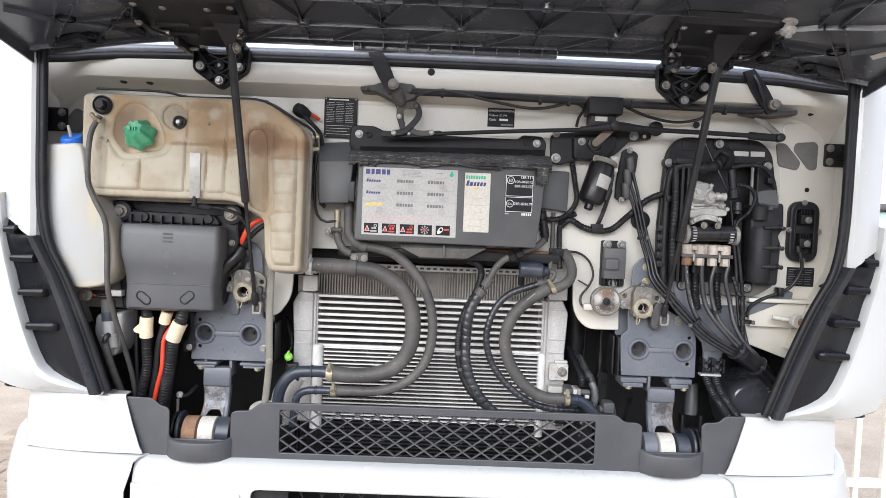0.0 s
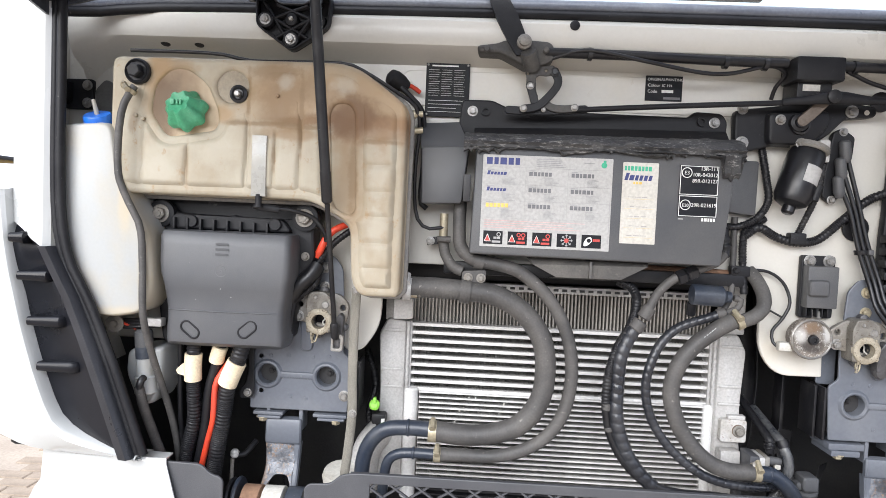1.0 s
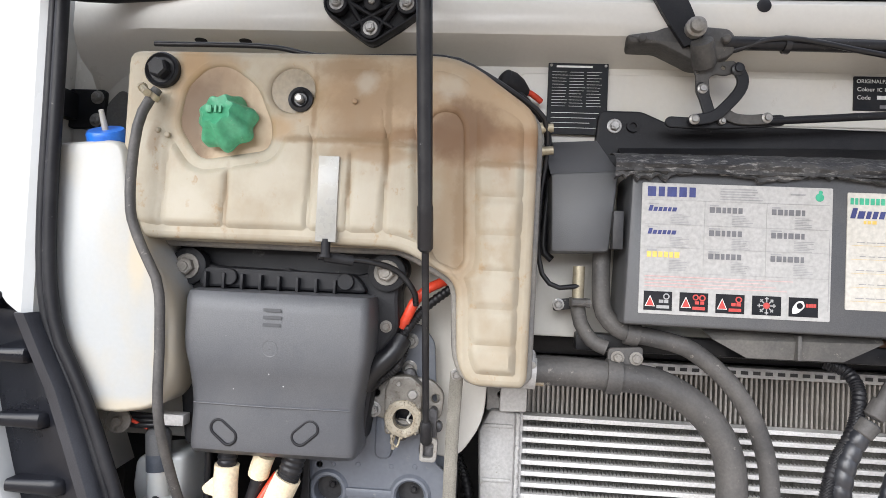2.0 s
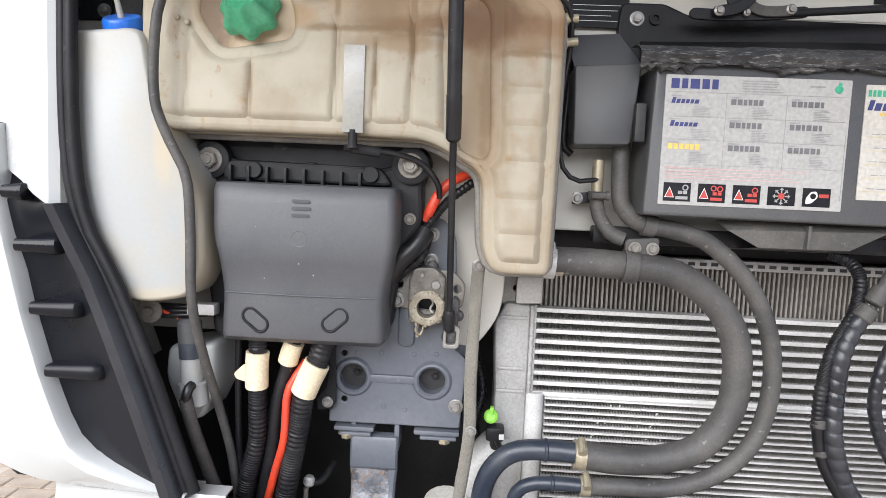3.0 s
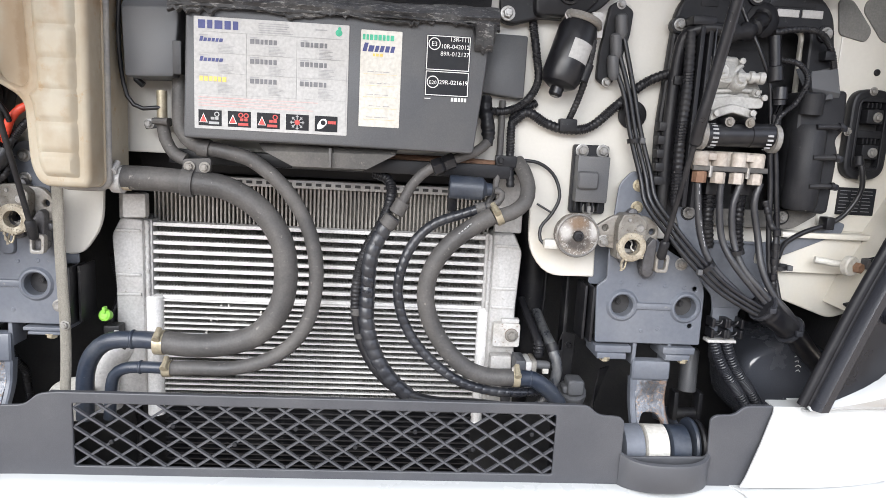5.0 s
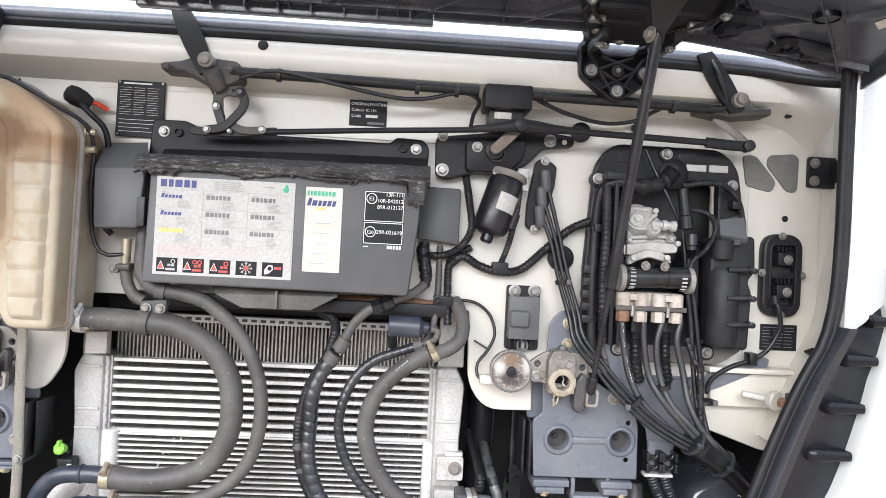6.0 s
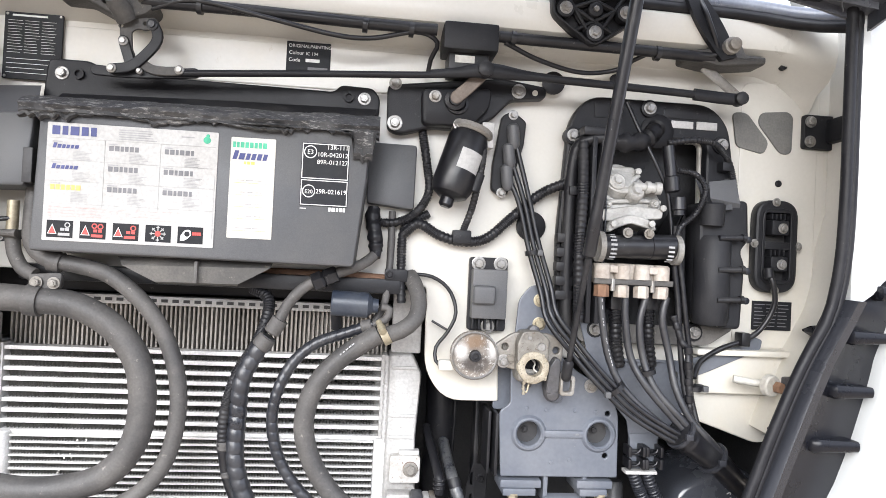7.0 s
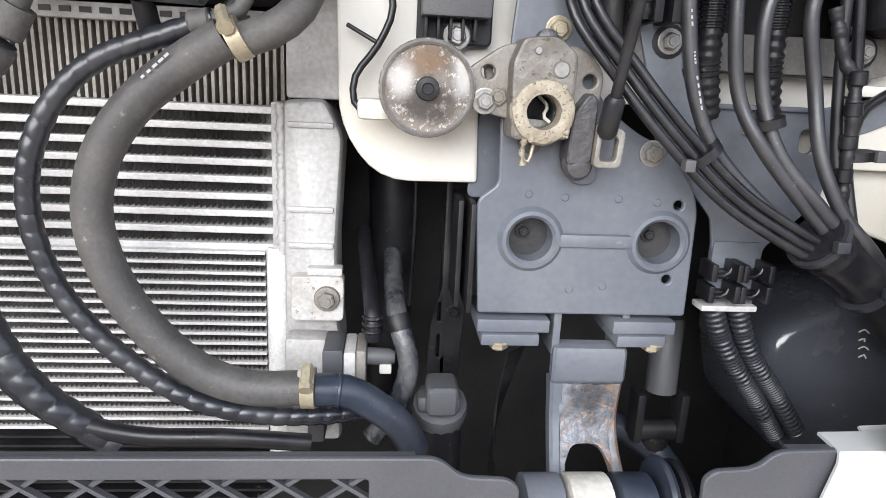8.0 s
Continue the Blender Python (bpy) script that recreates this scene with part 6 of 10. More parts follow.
DUCT = mat("dusty_duct_plastic", (0.075, 0.073, 0.07), (0.14, 0.132, 0.12), 0.6, scale=14, stain=0.45, grain=300, bump=0.2, dust=(0.21, 0.195, 0.17), cover=0.3)
# duct below
part("duct", loft([[(-0.137, 1.6, 1.563), (0.097, 1.6, 1.566)], [(-0.125, 1.585, 1.55), (0.094, 1.585, 1.555)], [(-0.079, 1.59, 1.527), (0.046, 1.59, 1.528)], [(-0.091, 1.66, 1.519), (0.031, 1.66, 1.52)]]), DUCT, heat)
part("duct_rib", box_bm(-0.018, -0.013, 1.578, 1.60, 1.528, 1.561, 0.001), DUCT, heat)
part("crossbar", box_bm(-0.30, 0.30, 1.64, 1.67, 1.520, 1.545, 0.004), LOOM, heat, "dusty dark cross bar")
S = 1.5604
st = plate("sticker", fillet(rect(-0.2305, 1.582, 0.0125, 1.7555), 0.002), S, 0.003, STICKW, heat, bevel=0.0004, label="white lubricants sticker with pictograms")
y = S - 0.0006


def blocks(x, z, w, h, n, y, material, parent, lean=0.0, name="logo_shape"):
    """A word mark as a row of n plain blocks of uneven width."""
    bm = bmesh.new()
    rnd = random.Random(int(1000 * abs(x) + 7 * n))
    wide = [0.75 + 0.5 * rnd.random() for _ in range(n)]
    unit = w / (sum(wide) + 0.32 * (n - 1))
    for k in range(n):
        e = x + wide[k] * unit
        top = h * (1.0 if k == 0 or lean == 0 else 0.72)
        bm.faces.new([bm.verts.new(q) for q in ((x, y, z), (e, y, z), (e + lean * top, y, z + top), (x + lean * top, y, z + top))])
        x = e + 0.32 * unit
    return part(name, bm, material, parent, smooth=False)


blocks(-0.2235, 1.7375, 0.062, 0.0130, 5, y, INKN, st)
bars(-0.130, 1.7345, -0.070, 1.7515, y, 5, INKL, st, fill=0.42)
bars(-0.041, 1.7435, -0.014, 1.7475, y, 1, INKL, st)
part("logo_drop", turned([(0, 0.0055), (0.0006, 0.005)], (-0.004, y + 0.0006, 1.743), seg=14), INKT, st)
part("logo_drop", turned([(0, 0.0028), (0.0006, 0.002)], (-0.003, y + 0.0006, 1.7495), seg=10), INKT, st)
for r_, (zt, names) in enumerate(((1.7275, (INKN, INKG, INKG)), (1.697, (INKN, INKG, INKG)), (1.6665, (INKY, INKG, INKG)))):
    for c_, ink in enumerate(names):
        x0 = -0.224 + 0.079 * c_
        blocks(x0 + 0.002, zt - 0.0095, 0.036 if c_ == 0 and r_ < 2 else 0.042, 0.0075, 6, y, ink, st, lean=0.25 if c_ == 0 and r_ < 2 else 0.0)
        bars(x0 + 0.002, zt - 0.001, x0 + 0.017, zt + 0.0012, y, 1, INKL, st, fill=0.8)
        bars(x0 + 0.031, zt - 0.027, x0 + 0.060, zt - 0.012, y, 7, INKL, st, fill=0.36, ragged=0.45)
PALE = mat("print_rule_grey", (0.36, 0.36, 0.35), rough=0.5, bump=0.0)
for x in (-0.149, -0.070):
    part("grid_line", box_bm(x - 0.0003, x + 0.0003, y, y + 0.0008, 1.634, 1.733, 0), PALE, st)
for z in (1.733, 1.7005, 1.670, 1.637):
    part("grid_line", box_bm(-0.2265, 0.0085, y, y + 0.0008, z - 0.0003, z + 0.0003, 0), PALE, st)
bars(-0.224, 1.6165, 0.004, 1.634, y, 4, mat("print_pink", (0.56, 0.41, 0.39), rough=0.5), st, fill=0.3, ragged=0.3)
bars(-0.224, 1.6165, -0.14, 1.634, y - 0.0002, 4, mat("print_rose", (0.54, 0.36, 0.34), rough=0.5), st, fill=0.3, ragged=0.1)
for k in range(5):
    x = -0.224 + 0.0462 * k
    pic = part("pictogram", box_bm(x, x + 0.0365, y, y + 0.0008, 1.587, 1.612, 0), STICKD, st)
    y2 = y - 0.0006
    if k < 3:
        plate("warning_triangle", [(x + 0.0015, 1.592), (x + 0.0145, 1.592), (x + 0.008, 1.6065)], y2, 0.0004, INKW, st, bevel=0)
        plate("warning_triangle", [(x + 0.0028, 1.5928), (x + 0.0132, 1.5928), (x + 0.008, 1.6046)], y2 - 0.0003, 0.0004, INKR, st, bevel=0)
        ink = (INKL, INKR, INKR)[k]
        bars(x + 0.0165, 1.589, x + 0.034, 1.5945, y2, 1, ink, st, fill=0.75, ragged=0.1)
        bars(x + 0.0195, 1.596, x + 0.033, 1.602, y2, 1, ink, st, fill=0.7, ragged=0.3, cols=2)
        plate("sign_ring", ring(x + 0.029, 1.6055, 0.0042, 14), y2, 0.0004, ink, st, holes=[ring(x + 0.029, 1.6055, 0.0026, 14)], bevel=0)
        if k == 1:
            plate("sign_ring", ring(x + 0.0205, 1.6060, 0.0040, 14), y2, 0.0004, INKR, st, holes=[ring(x + 0.0205, 1.6060, 0.0024, 14)], bevel=0)
    elif k == 3:
        bm = bmesh.new()
        for a in range(8):
            ca, sa = math.cos(a * math.pi / 4), math.sin(a * math.pi / 4)
            for u0, u1, w in ((0.0045, 0.0115, 0.0008), (0.0085, 0.0100, 0.0024)):
                q = [(x + 0.018 + ca * u - sa * v, y2 - 0.0001 * (w > 0.001), 1.5995 + sa * u + ca * v) for u, v in ((u0, -w), (u1, -w), (u1, w), (u0, w))]
                bm.faces.new([bm.verts.new(p) for p in q])
        part("snowflake", bm, INKL, st, smooth=False)
        plate("sign_disc", ring(x + 0.018, 1.5995, 0.0042, 16), y2, 0.0004, INKR, st, bevel=0)
    else:
        plate("lamp_sign", fillet([(x + 0.004, 1.590), (x + 0.012, 1.592), (x + 0.020, 1.600), (x + 0.018, 1.608), (x + 0.010, 1.607), (x + 0.004, 1.598)], 0.003), y2, 0.0004, INKW, st, holes=[ring(x + 0.0135, 1.6012, 0.0040, 16)], bevel=0)
        bars(x + 0.021, 1.599, x + 0.034, 1.605, y2, 1, INKR, st, fill=0.8, ragged=0.0, cols=4)
part("sticker_edge", box_bm(0.0095, 0.0100, y, y + 0.0008, 1.595, 1.69, 0), INKL, st)
x0, x1, z0, z1 = 0.031, 0.097, 1.599, 1.751
s2 = plate("sticker", fillet(rect(x0, z0, x1, z1), 0.002), S, 0.003, STICKC, heat, bevel=0.0004, label="narrow cream oil change sticker")
blocks(x0 + 0.003, z1 - 0.0155, 0.050, 0.0085, 8, y, INKT, s2)
blocks(x0 + 0.003, z1 - 0.0335, 0.050, 0.0135, 6, y, INKN, s2, lean=0.25)
blocks(x0 + 0.020, z1 - 0.0405, 0.016, 0.0045, 3, y, INKY, s2)
for k in range(5):
    bars(x0 + 0.012 + 0.004 * (k % 2), z0 + 0.014 + 0.018 * k, x1 - 0.016, z0 + 0.017 + 0.018 * k, y, 1, INKL, s2, fill=0.35, ragged=0.3, cols=3)
    part("rule", box_bm(x0 + 0.006, x1 - 0.006, y, y + 0.0008, z0 + 0.0115 + 0.018 * k, z0 + 0.0118 + 0.018 * k, 0), INKY, s2)
x0, x1, z0, z1 = 0.136, 0.208, 1.654, 1.75
s3 = plate("sticker", fillet(rect(x0, z0, x1, z1), 0.001), S, 0.003, STICKD, heat, bevel=0.0004, label="black approval sticker with white numbers")
mid = z0 + (z1 - z0) * 0.42
for za, zb, e, lines in ((z0 + 0.001, mid - 0.001, "E20", ("29R-021619",)), (mid + 0.001, z1 - 0.001, "E3", ("89R-012127", "10R-042012", "13R-111"))):
    plate("frame_line", rect(x0 + 0.001, za, x1 - 0.001, zb), y, 0.0006, INKW, s3, holes=[rect(x0 + 0.0022, za + 0.0012, x1 - 0.0022, zb - 0.0012)], bevel=0)
    zc = zb - 0.013 if e == "E3" else (za + zb) / 2 + 0.002
    plate("circle", ring(x0 + 0.013, zc, 0.0098, 22), y, 0.0006, INKW, s3, holes=[ring(x0 + 0.013, zc, 0.0084, 22)], bevel=0)
    words(e, x0 + 0.013, zc - 0.0035, y, 0.0098 if e == "E3" else 0.0082, INKW, s3, align="CENTER")
    for k, text in enumerate(lines):
        words(text, x1 - 0.002, (zb - 0.031 + 0.0115 * k) if e == "E3" else zc - 0.003, y, 0.0095, INKW, s3, align="RIGHT")
blocks(x1 - 0.028, z0 - 0.0075, 0.025, 0.006, 5, S - 0.0006, INKW, s3)
bars(x0 + 0.001, z0 - 0.006, x0 + 0.011, z0 - 0.003, S - 0.0006, 1, INKW, s3, ragged=0.0)

# ---- plates on the wall ----
dp = thing("data_plate", (-0.305, 1.66, 1.838), "black vehicle data plate with white ruled fields", "plate")
x0, x1, z0, z1 = -0.353, -0.264, 1.838, 1.946
plate("plate", fillet(rect(x0, z0, x1, z1), 0.002), 1.662, 0.004, STICKD, dp, bevel=0.0006)
bars(x0 + 0.006, z0 + 0.04, x1 - 0.006, z1 - 0.012, 1.6612, 12, INKW, dp, cols=3, fill=0.11, ragged=0.25)
bars(x0 + 0.006, z0 + 0.006, x1 - 0.006, z0 + 0.036, 1.6612, 4, INKW, dp, fill=0.10, ragged=0.5)
bars(x0 + 0.012, z1 - 0.009, x1 - 0.012, z1 - 0.003, 1.6612, 1, INKW, dp, fill=0.5)
for xx in (x0 + 0.004, x1 - 0.004):
    for zz in (z0 + 0.004, z1 - 0.004):
        part("rivet", turned([(0, 0.0025), (0.0012, 0.0018)], (xx, 1.662, zz), seg=8), BOLTM, dp)
pp = thing("paint_plate", (0.129, 1.668, 1.886), "small black paint colour plate", "plate")
x0, x1, z0, z1 = 0.09, 0.163, 1.886, 1.936
plate("plate", fillet(rect(x0, z0, x1, z1), 0.001), 1.6665, 0.004, STICKD, pp, bevel=0.0005)
words("ORIGINALPAINTING", x0 + 0.003, z1 - 0.010, 1.6660, 0.0078, INKW, pp)
words("Colour", x0 + 0.004, z1 - 0.022, 1.6660, 0.0085, INKW, pp)
words("Code", x0 + 0.004, z1 - 0.034, 1.6660, 0.0085, INKW, pp)
words("IC 194", x0 + 0.032, z1 - 0.022, 1.6660, 0.0075, INKW, pp)
bars(x0 + 0.032, z1 - 0.035, x1 - 0.010, z1 - 0.027, 1.6660, 1, INKW, pp, fill=0.7)
bars(x0 + 0.036, z0 + 0.002, x1 - 0.002, z0 + 0.009, 1.6660, 1, INKG, pp, fill=0.7, ragged=0.0)
rt = thing("serial_plate", (0.973, 1.665, 1.483), "small black serial plate with white ruled lines", "plate")
x0, x1, z0, z1 = 0.935, 1.01, 1.483, 1.535
plate("plate", fillet(rect(x0, z0, x1, z1), 0.001), 1.6665, 0.004, STICKD, rt, bevel=0.0005)
bars(x0 + 0.003, z0 + 0.004, x1 - 0.004, z1 - 0.003, 1.6660, 7, INKG, rt, fill=0.22, ragged=0.3, cols=3)
lam = thing("horn_plug", (-0.412, 1.63, 1.902), "black rubber boot with a red wire behind the tank", "connector")
part("boot", turned([(-0.03, 0.012), (-0.015, 0.017), (0.0, 0.018), (0.012, 0.015), (0.016, 0.008)], (-0.411, 1.62, 1.901), (-0.7, -0.6, 0.35), 18), RUBBER, lam)
tube("wire", [(-0.4, 1.63, 1.895), (-0.379, 1.64, 1.892), (-0.363, 1.65, 1.883)], 0.0045, RED, lam)
tube("wire", [(-0.404, 1.62, 1.891), (-0.38, 1.62, 1.869), (-0.354, 1.63, 1.835), (-0.349, 1.64, 1.75), (-0.352, 1.64, 1.667), (-0.339, 1.64, 1.649)], 0.0055, LOOM, lam)

# ---- coolant hoses ----
def hose(label, pts, r, material=None, **kw):
    h = thing("coolant_hose", pts[-1], label, "hose", group="coolant hoses")
    tube("tube", pts, r, material or HOSE, h, seg=16, step=0.008, **kw)
    return h


h1 = hose("large dusty grey rubber coolant hose in a wide bend", [(-0.361, 1.6, 1.494), (-0.312, 1.6, 1.494), (-0.254, 1.6, 1.491), (-0.195, 1.6, 1.485), (-0.138, 1.6, 1.454), (-0.099, 1.6, 1.401), (-0.089, 1.6, 1.333), (-0.101, 1.6, 1.273), (-0.14, 1.6, 1.227), (-0.197, 1.6, 1.208), (-0.254, 1.6, 1.204), (-0.311, 1.605, 1.209)], 0.0205)
clamp_ring(h1, (-0.306, 1.604, 1.207), (1, 0, -0.03), 0.0195, 0.016)
part("hose_clip", turned([(-0.010, 0.0212), (-0.010, 0.0245), (0.010, 0.0245), (0.010, 0.0212)], (-0.253, 1.6, 1.491), (1, 0, -0.08), 22), HOSE, h1, "rubber-lined hose clip")
h2 = hose("grey rubber heater hose beside the large one", [(-0.271, 1.62, 1.667), (-0.271, 1.615, 1.612), (-0.266, 1.61, 1.576), (-0.24, 1.605, 1.553), (-0.197, 1.605, 1.546), (-0.146, 1.605, 1.531), (-0.091, 1.605, 1.485), (-0.053, 1.605, 1.421), (-0.037, 1.605, 1.344), (-0.047, 1.605, 1.264), (-0.079, 1.605, 1.21), (-0.128, 1.605, 1.177), (-0.186, 1.605, 1.162), (-0.244, 1.605, 1.161), (-0.297, 1.605, 1.159)], 0.0128)
clamp_ring(h2, (-0.295, 1.605, 1.159), (1, 0, 0), 0.0125, 0.014)
part("hose_clip", turned([(-0.009, 0.0132), (-0.009, 0.016), (0.009, 0.016), (0.009, 0.0132)], (-0.228, 1.605, 1.55), (1, 0, -0.2), 20), HOSE, h2, "rubber-lined hose clip")
bolt(h2, (-0.249, 1.592, 1.518), 0.0065, ZINC)
bolt(h2, (-0.224, 1.592, 1.518), 0.0065, ZINC)
plate("clip_link", fillet([(-0.261, 1.53), (-0.214, 1.534), (-0.215, 1.509), (-0.262, 1.505)], 0.006), 1.594, 0.01, HOSE, h2)
h3 = hose("thin rubber heater hose below a plated pipe", [(-0.302, 1.622, 1.588), (-0.297, 1.62, 1.561), (-0.281, 1.615, 1.537), (-0.261, 1.612, 1.528)], 0.0105)
part("metal_pipe", turned([(0, 0.0085), (0.055, 0.0085)], (-0.302, 1.62, 1.586), (0, 0, 1), 16), BRASS, h3, "plated metal pipe")
clamp_ring(h3, (-0.301, 1.62, 1.59), (0, 0, 1), 0.0108, 0.012, HOSE)
plate("pipe_bracket", fillet([(-0.335, 1.592), (-0.291, 1.597), (-0.291, 1.582), (-0.335, 1.575)], 0.004), 1.632, 0.006, LOOM, h3)
bolt(h3, (-0.328, 1.632, 1.585), 0.006)
h4 = hose("blue-black formed coolant pipe at the cooler", [(-0.304, 1.604, 1.209), (-0.35, 1.61, 1.209), (-0.399, 1.615, 1.202), (-0.43, 1.62, 1.175), (-0.446, 1.625, 1.132), (-0.451, 1.63, 1.05)], 0.0155, PIPE)
h5 = hose("thin blue-black formed heater pipe at the cooler", [(-0.292, 1.605, 1.159), (-0.341, 1.61, 1.158), (-0.375, 1.615, 1.152), (-0.397, 1.62, 1.129), (-0.406, 1.625, 1.054)], 0.0105, PIPE)
h6 = hose("thin corrugated pipe in front of the cooler", [(0.055, 1.66, 1.519), (0.082, 1.65, 1.507), (0.088, 1.63, 1.482), (0.074, 1.615, 1.435), (0.048, 1.61, 1.386), (0.034, 1.605, 1.327), (0.033, 1.605, 1.267)], 0.0085, LOOM, fold=0.001, pitch=0.0036)
h7 = hose("smooth black pipe in front of the cooler", [(0.033, 1.605, 1.272), (0.044, 1.605, 1.221), (0.071, 1.6, 1.172), (0.112, 1.6, 1.134), (0.176, 1.605, 1.112), (0.256, 1.61, 1.107), (0.328, 1.62, 1.096)], 0.0085, CABLE)
h8 = hose("spiral-wrapped black refrigerant hose", [(0.093, 1.61, 1.448), (0.073, 1.61, 1.416), (0.057, 1.605, 1.377), (0.053, 1.605, 1.318), (0.054, 1.6, 1.254), (0.071, 1.6, 1.198), (0.098, 1.6, 1.155), (0.129, 1.605, 1.124), (0.157, 1.61, 1.099)], 0.0115, SLEEVE, wrap=0.0028, pitch=0.019)
h9 = hose("grey metal refrigerant pipe with a hex joint", [(0.253, 1.63, 1.583), (0.233, 1.62, 1.567), (0.193, 1.612, 1.551), (0.153, 1.612, 1.533), (0.126, 1.612, 1.507), (0.112, 1.612, 1.481), (0.102, 1.612, 1.459)], 0.0088, HOSE)
part("joint", turned([(-0.020, 0.012), (-0.018, 0.0145), (0.0, 0.0145), (0.002, 0.012), (0.006, 0.0155), (0.02, 0.0155), (0.022, 0.011)], (0.178, 1.612, 1.543), (-1, 0, -0.45), 6), LOOM, h9, "dark hex joint")
part("collar", turned([(-0.010, 0.0135), (0.014, 0.0135), (0.016, 0.011)], (0.105, 1.612, 1.466), (-0.5, 0, -0.85), 16), HOSE, h9)
tube("riser", [(0.255, 1.63, 1.58), (0.258, 1.64, 1.61), (0.25, 1.645, 1.641), (0.249, 1.65, 1.664)], 0.0085, LOOM, h9)
h10 = hose("thin spiral-wrapped black refrigerant hose", [(0.256, 1.61, 1.472), (0.22, 1.61, 1.459), (0.167, 1.61, 1.438), (0.133, 1.605, 1.406), (0.113, 1.6, 1.362), (0.107, 1.6, 1.314), (0.118, 1.6, 1.265), (0.142, 1.6, 1.223), (0.179, 1.6, 1.184), (0.228, 1.6, 1.151), (0.284, 1.605, 1.134), (0.342, 1.615, 1.128), (0.383, 1.63, 1.127)], 0.0075, SLEEVE, wrap=0.0018, pitch=0.015)
h11 = hose("dusty grey rubber coolant hose bent down to the cooler", [(0.267, 1.6, 1.458), (0.235, 1.6, 1.438), (0.196, 1.6, 1.406), (0.167, 1.6, 1.364), (0.156, 1.6, 1.315), (0.166, 1.6, 1.266), (0.192, 1.6, 1.22), (0.231, 1.6, 1.181), (0.276, 1.6, 1.163), (0.329, 1.6, 1.163)], 0.0158)
clamp_ring(h11, (0.329, 1.6, 1.163), (1, 0, 0.02), 0.0158, 0.012)
clamp_ring(h11, (0.276, 1.6, 1.458), (0.85, 0, 0.45), 0.015, 0.012)
bars_mark = bars(0, 0, 0.03, 0.004, 0, 1, INKL, h11, cols=5, ragged=0.5)
bars_mark.matrix_local = Matrix.Translation(Vector((0.209, 1.583, 1.424)) - h11.location) @ Matrix.Rotation(radians(-42), 4, "Y")
h12 = hose("light grey upper coolant hose elbow", [(0.271, 1.6, 1.455), (0.301, 1.6, 1.465), (0.323, 1.605, 1.483), (0.33, 1.62, 1.507), (0.324, 1.64, 1.534), (0.314, 1.66, 1.552)], 0.0135)
h13 = hose("blue-black formed pipe at the cooler outlet", [(0.333, 1.6, 1.161), (0.361, 1.605, 1.158), (0.386, 1.61, 1.142), (0.411, 1.62, 1.116), (0.428, 1.63, 1.083)], 0.0150, PIPE)
part("outlet_block", box_bm(0.356, 0.368, 1.648, 1.70, 1.108, 1.176, 0.003), ALU, h13, "aluminium outlet block")
part("band", box_bm(0.336, 0.356, 1.646, 1.70, 1.104, 1.179, 0.004), BUMPG, h13, "grey rubber band")
part("end_block", box_bm(0.368, 0.378, 1.650, 1.70, 1.112, 1.177, 0.003), ZINC, h13, "dull end block")
part("lower_rail", box_bm(0.294, 0.336, 1.690, 1.72, 1.060, 1.172, 0.005), ALU, h13, "aluminium foot of the outlet")
part("rail_web", box_bm(0.318, 0.336, 1.676, 1.70, 1.062, 1.120, 0.004), BUMPG, h13, "grey rubber foot")
part("screw", turned([(-0.01, 0.005), (0.0, 0.008), (0.006, 0.0075), (0.008, 0.004)], (0.327, 1.600, 1.176), (0, -0.8, 0.5), 12), ZINC, h13)
SLIME = mat("scuffed_wet_rubber", (0.028, 0.031, 0.038), (0.13, 0.13, 0.128), 0.28, scale=55, stain=0.5, grain=200, bump=0.5, streak=0.55, spec=0.6, dust=(0.17, 0.165, 0.155), cover=0.32)
h14 = hose("scuffed black rubber pipe rising beside the cooler", [(0.402, 1.80, 1.235), (0.404, 1.72, 1.215), (0.409, 1.67, 1.198), (0.420, 1.66, 1.158), (0.409, 1.66, 1.116), (0.385, 1.66, 1.078)], 0.0105, SLIME)
part("collar", turned([(-0.008, 0.0105), (0.0, 0.0118), (0.008, 0.0105)], (0.409, 1.668, 1.200), (-0.3, 0.5, 1), 16), LOOM, h14)
h15 = hose("short black pipe end with a ribbed collar", [(0.368, 1.80, 1.262), (0.378, 1.71, 1.225), (0.383, 1.67, 1.205), (0.384, 1.67, 1.182)], 0.0080, LOOM)
for k in range(3):
    part("collar", turned([(-0.002, 0.0095), (0.0, 0.0108), (0.002, 0.0095)], (0.383, 1.67, 1.205 - 0.007 * k), (0, 0, 1), 16), LOOM, h15)
part("fitting", turned([(0, 0.0065), (0.003, 0.0088), (0.024, 0.0088), (0.030, 0.006)], (0.376, 1.665, 1.166), (1, 0, -0.05), 16), COVER, h13, "grey round fitting")
part("tag", box_bm(0.391, 0.403, 1.656, 1.664, 1.150, 1.160, 0.002), OLDW, h15, "small white tag")
for h_, p_, ax_, r_, w_ in ((h8, (0.087, 1.61, 1.438), (-0.6, 0, -0.8), 0.0150, 0.022), (h10, (0.246, 1.61, 1.469), (-1, 0, -0.2), 0.0105, 0.018), (h6, (0.035, 1.605, 1.275), (0, 0, -1), 0.0105, 0.014), (h7, (0.042, 1.605, 1.231), (0.1, 0, -1), 0.0098, 0.010)):
    part("collar", turned([(-w_ / 2, r_ * 0.85), (-w_ / 2 + 0.002, r_), (w_ / 2 - 0.002, r_), (w_ / 2, r_ * 0.85)], p_, ax_, 18), HOSE, h_, "dusty crimped collar")
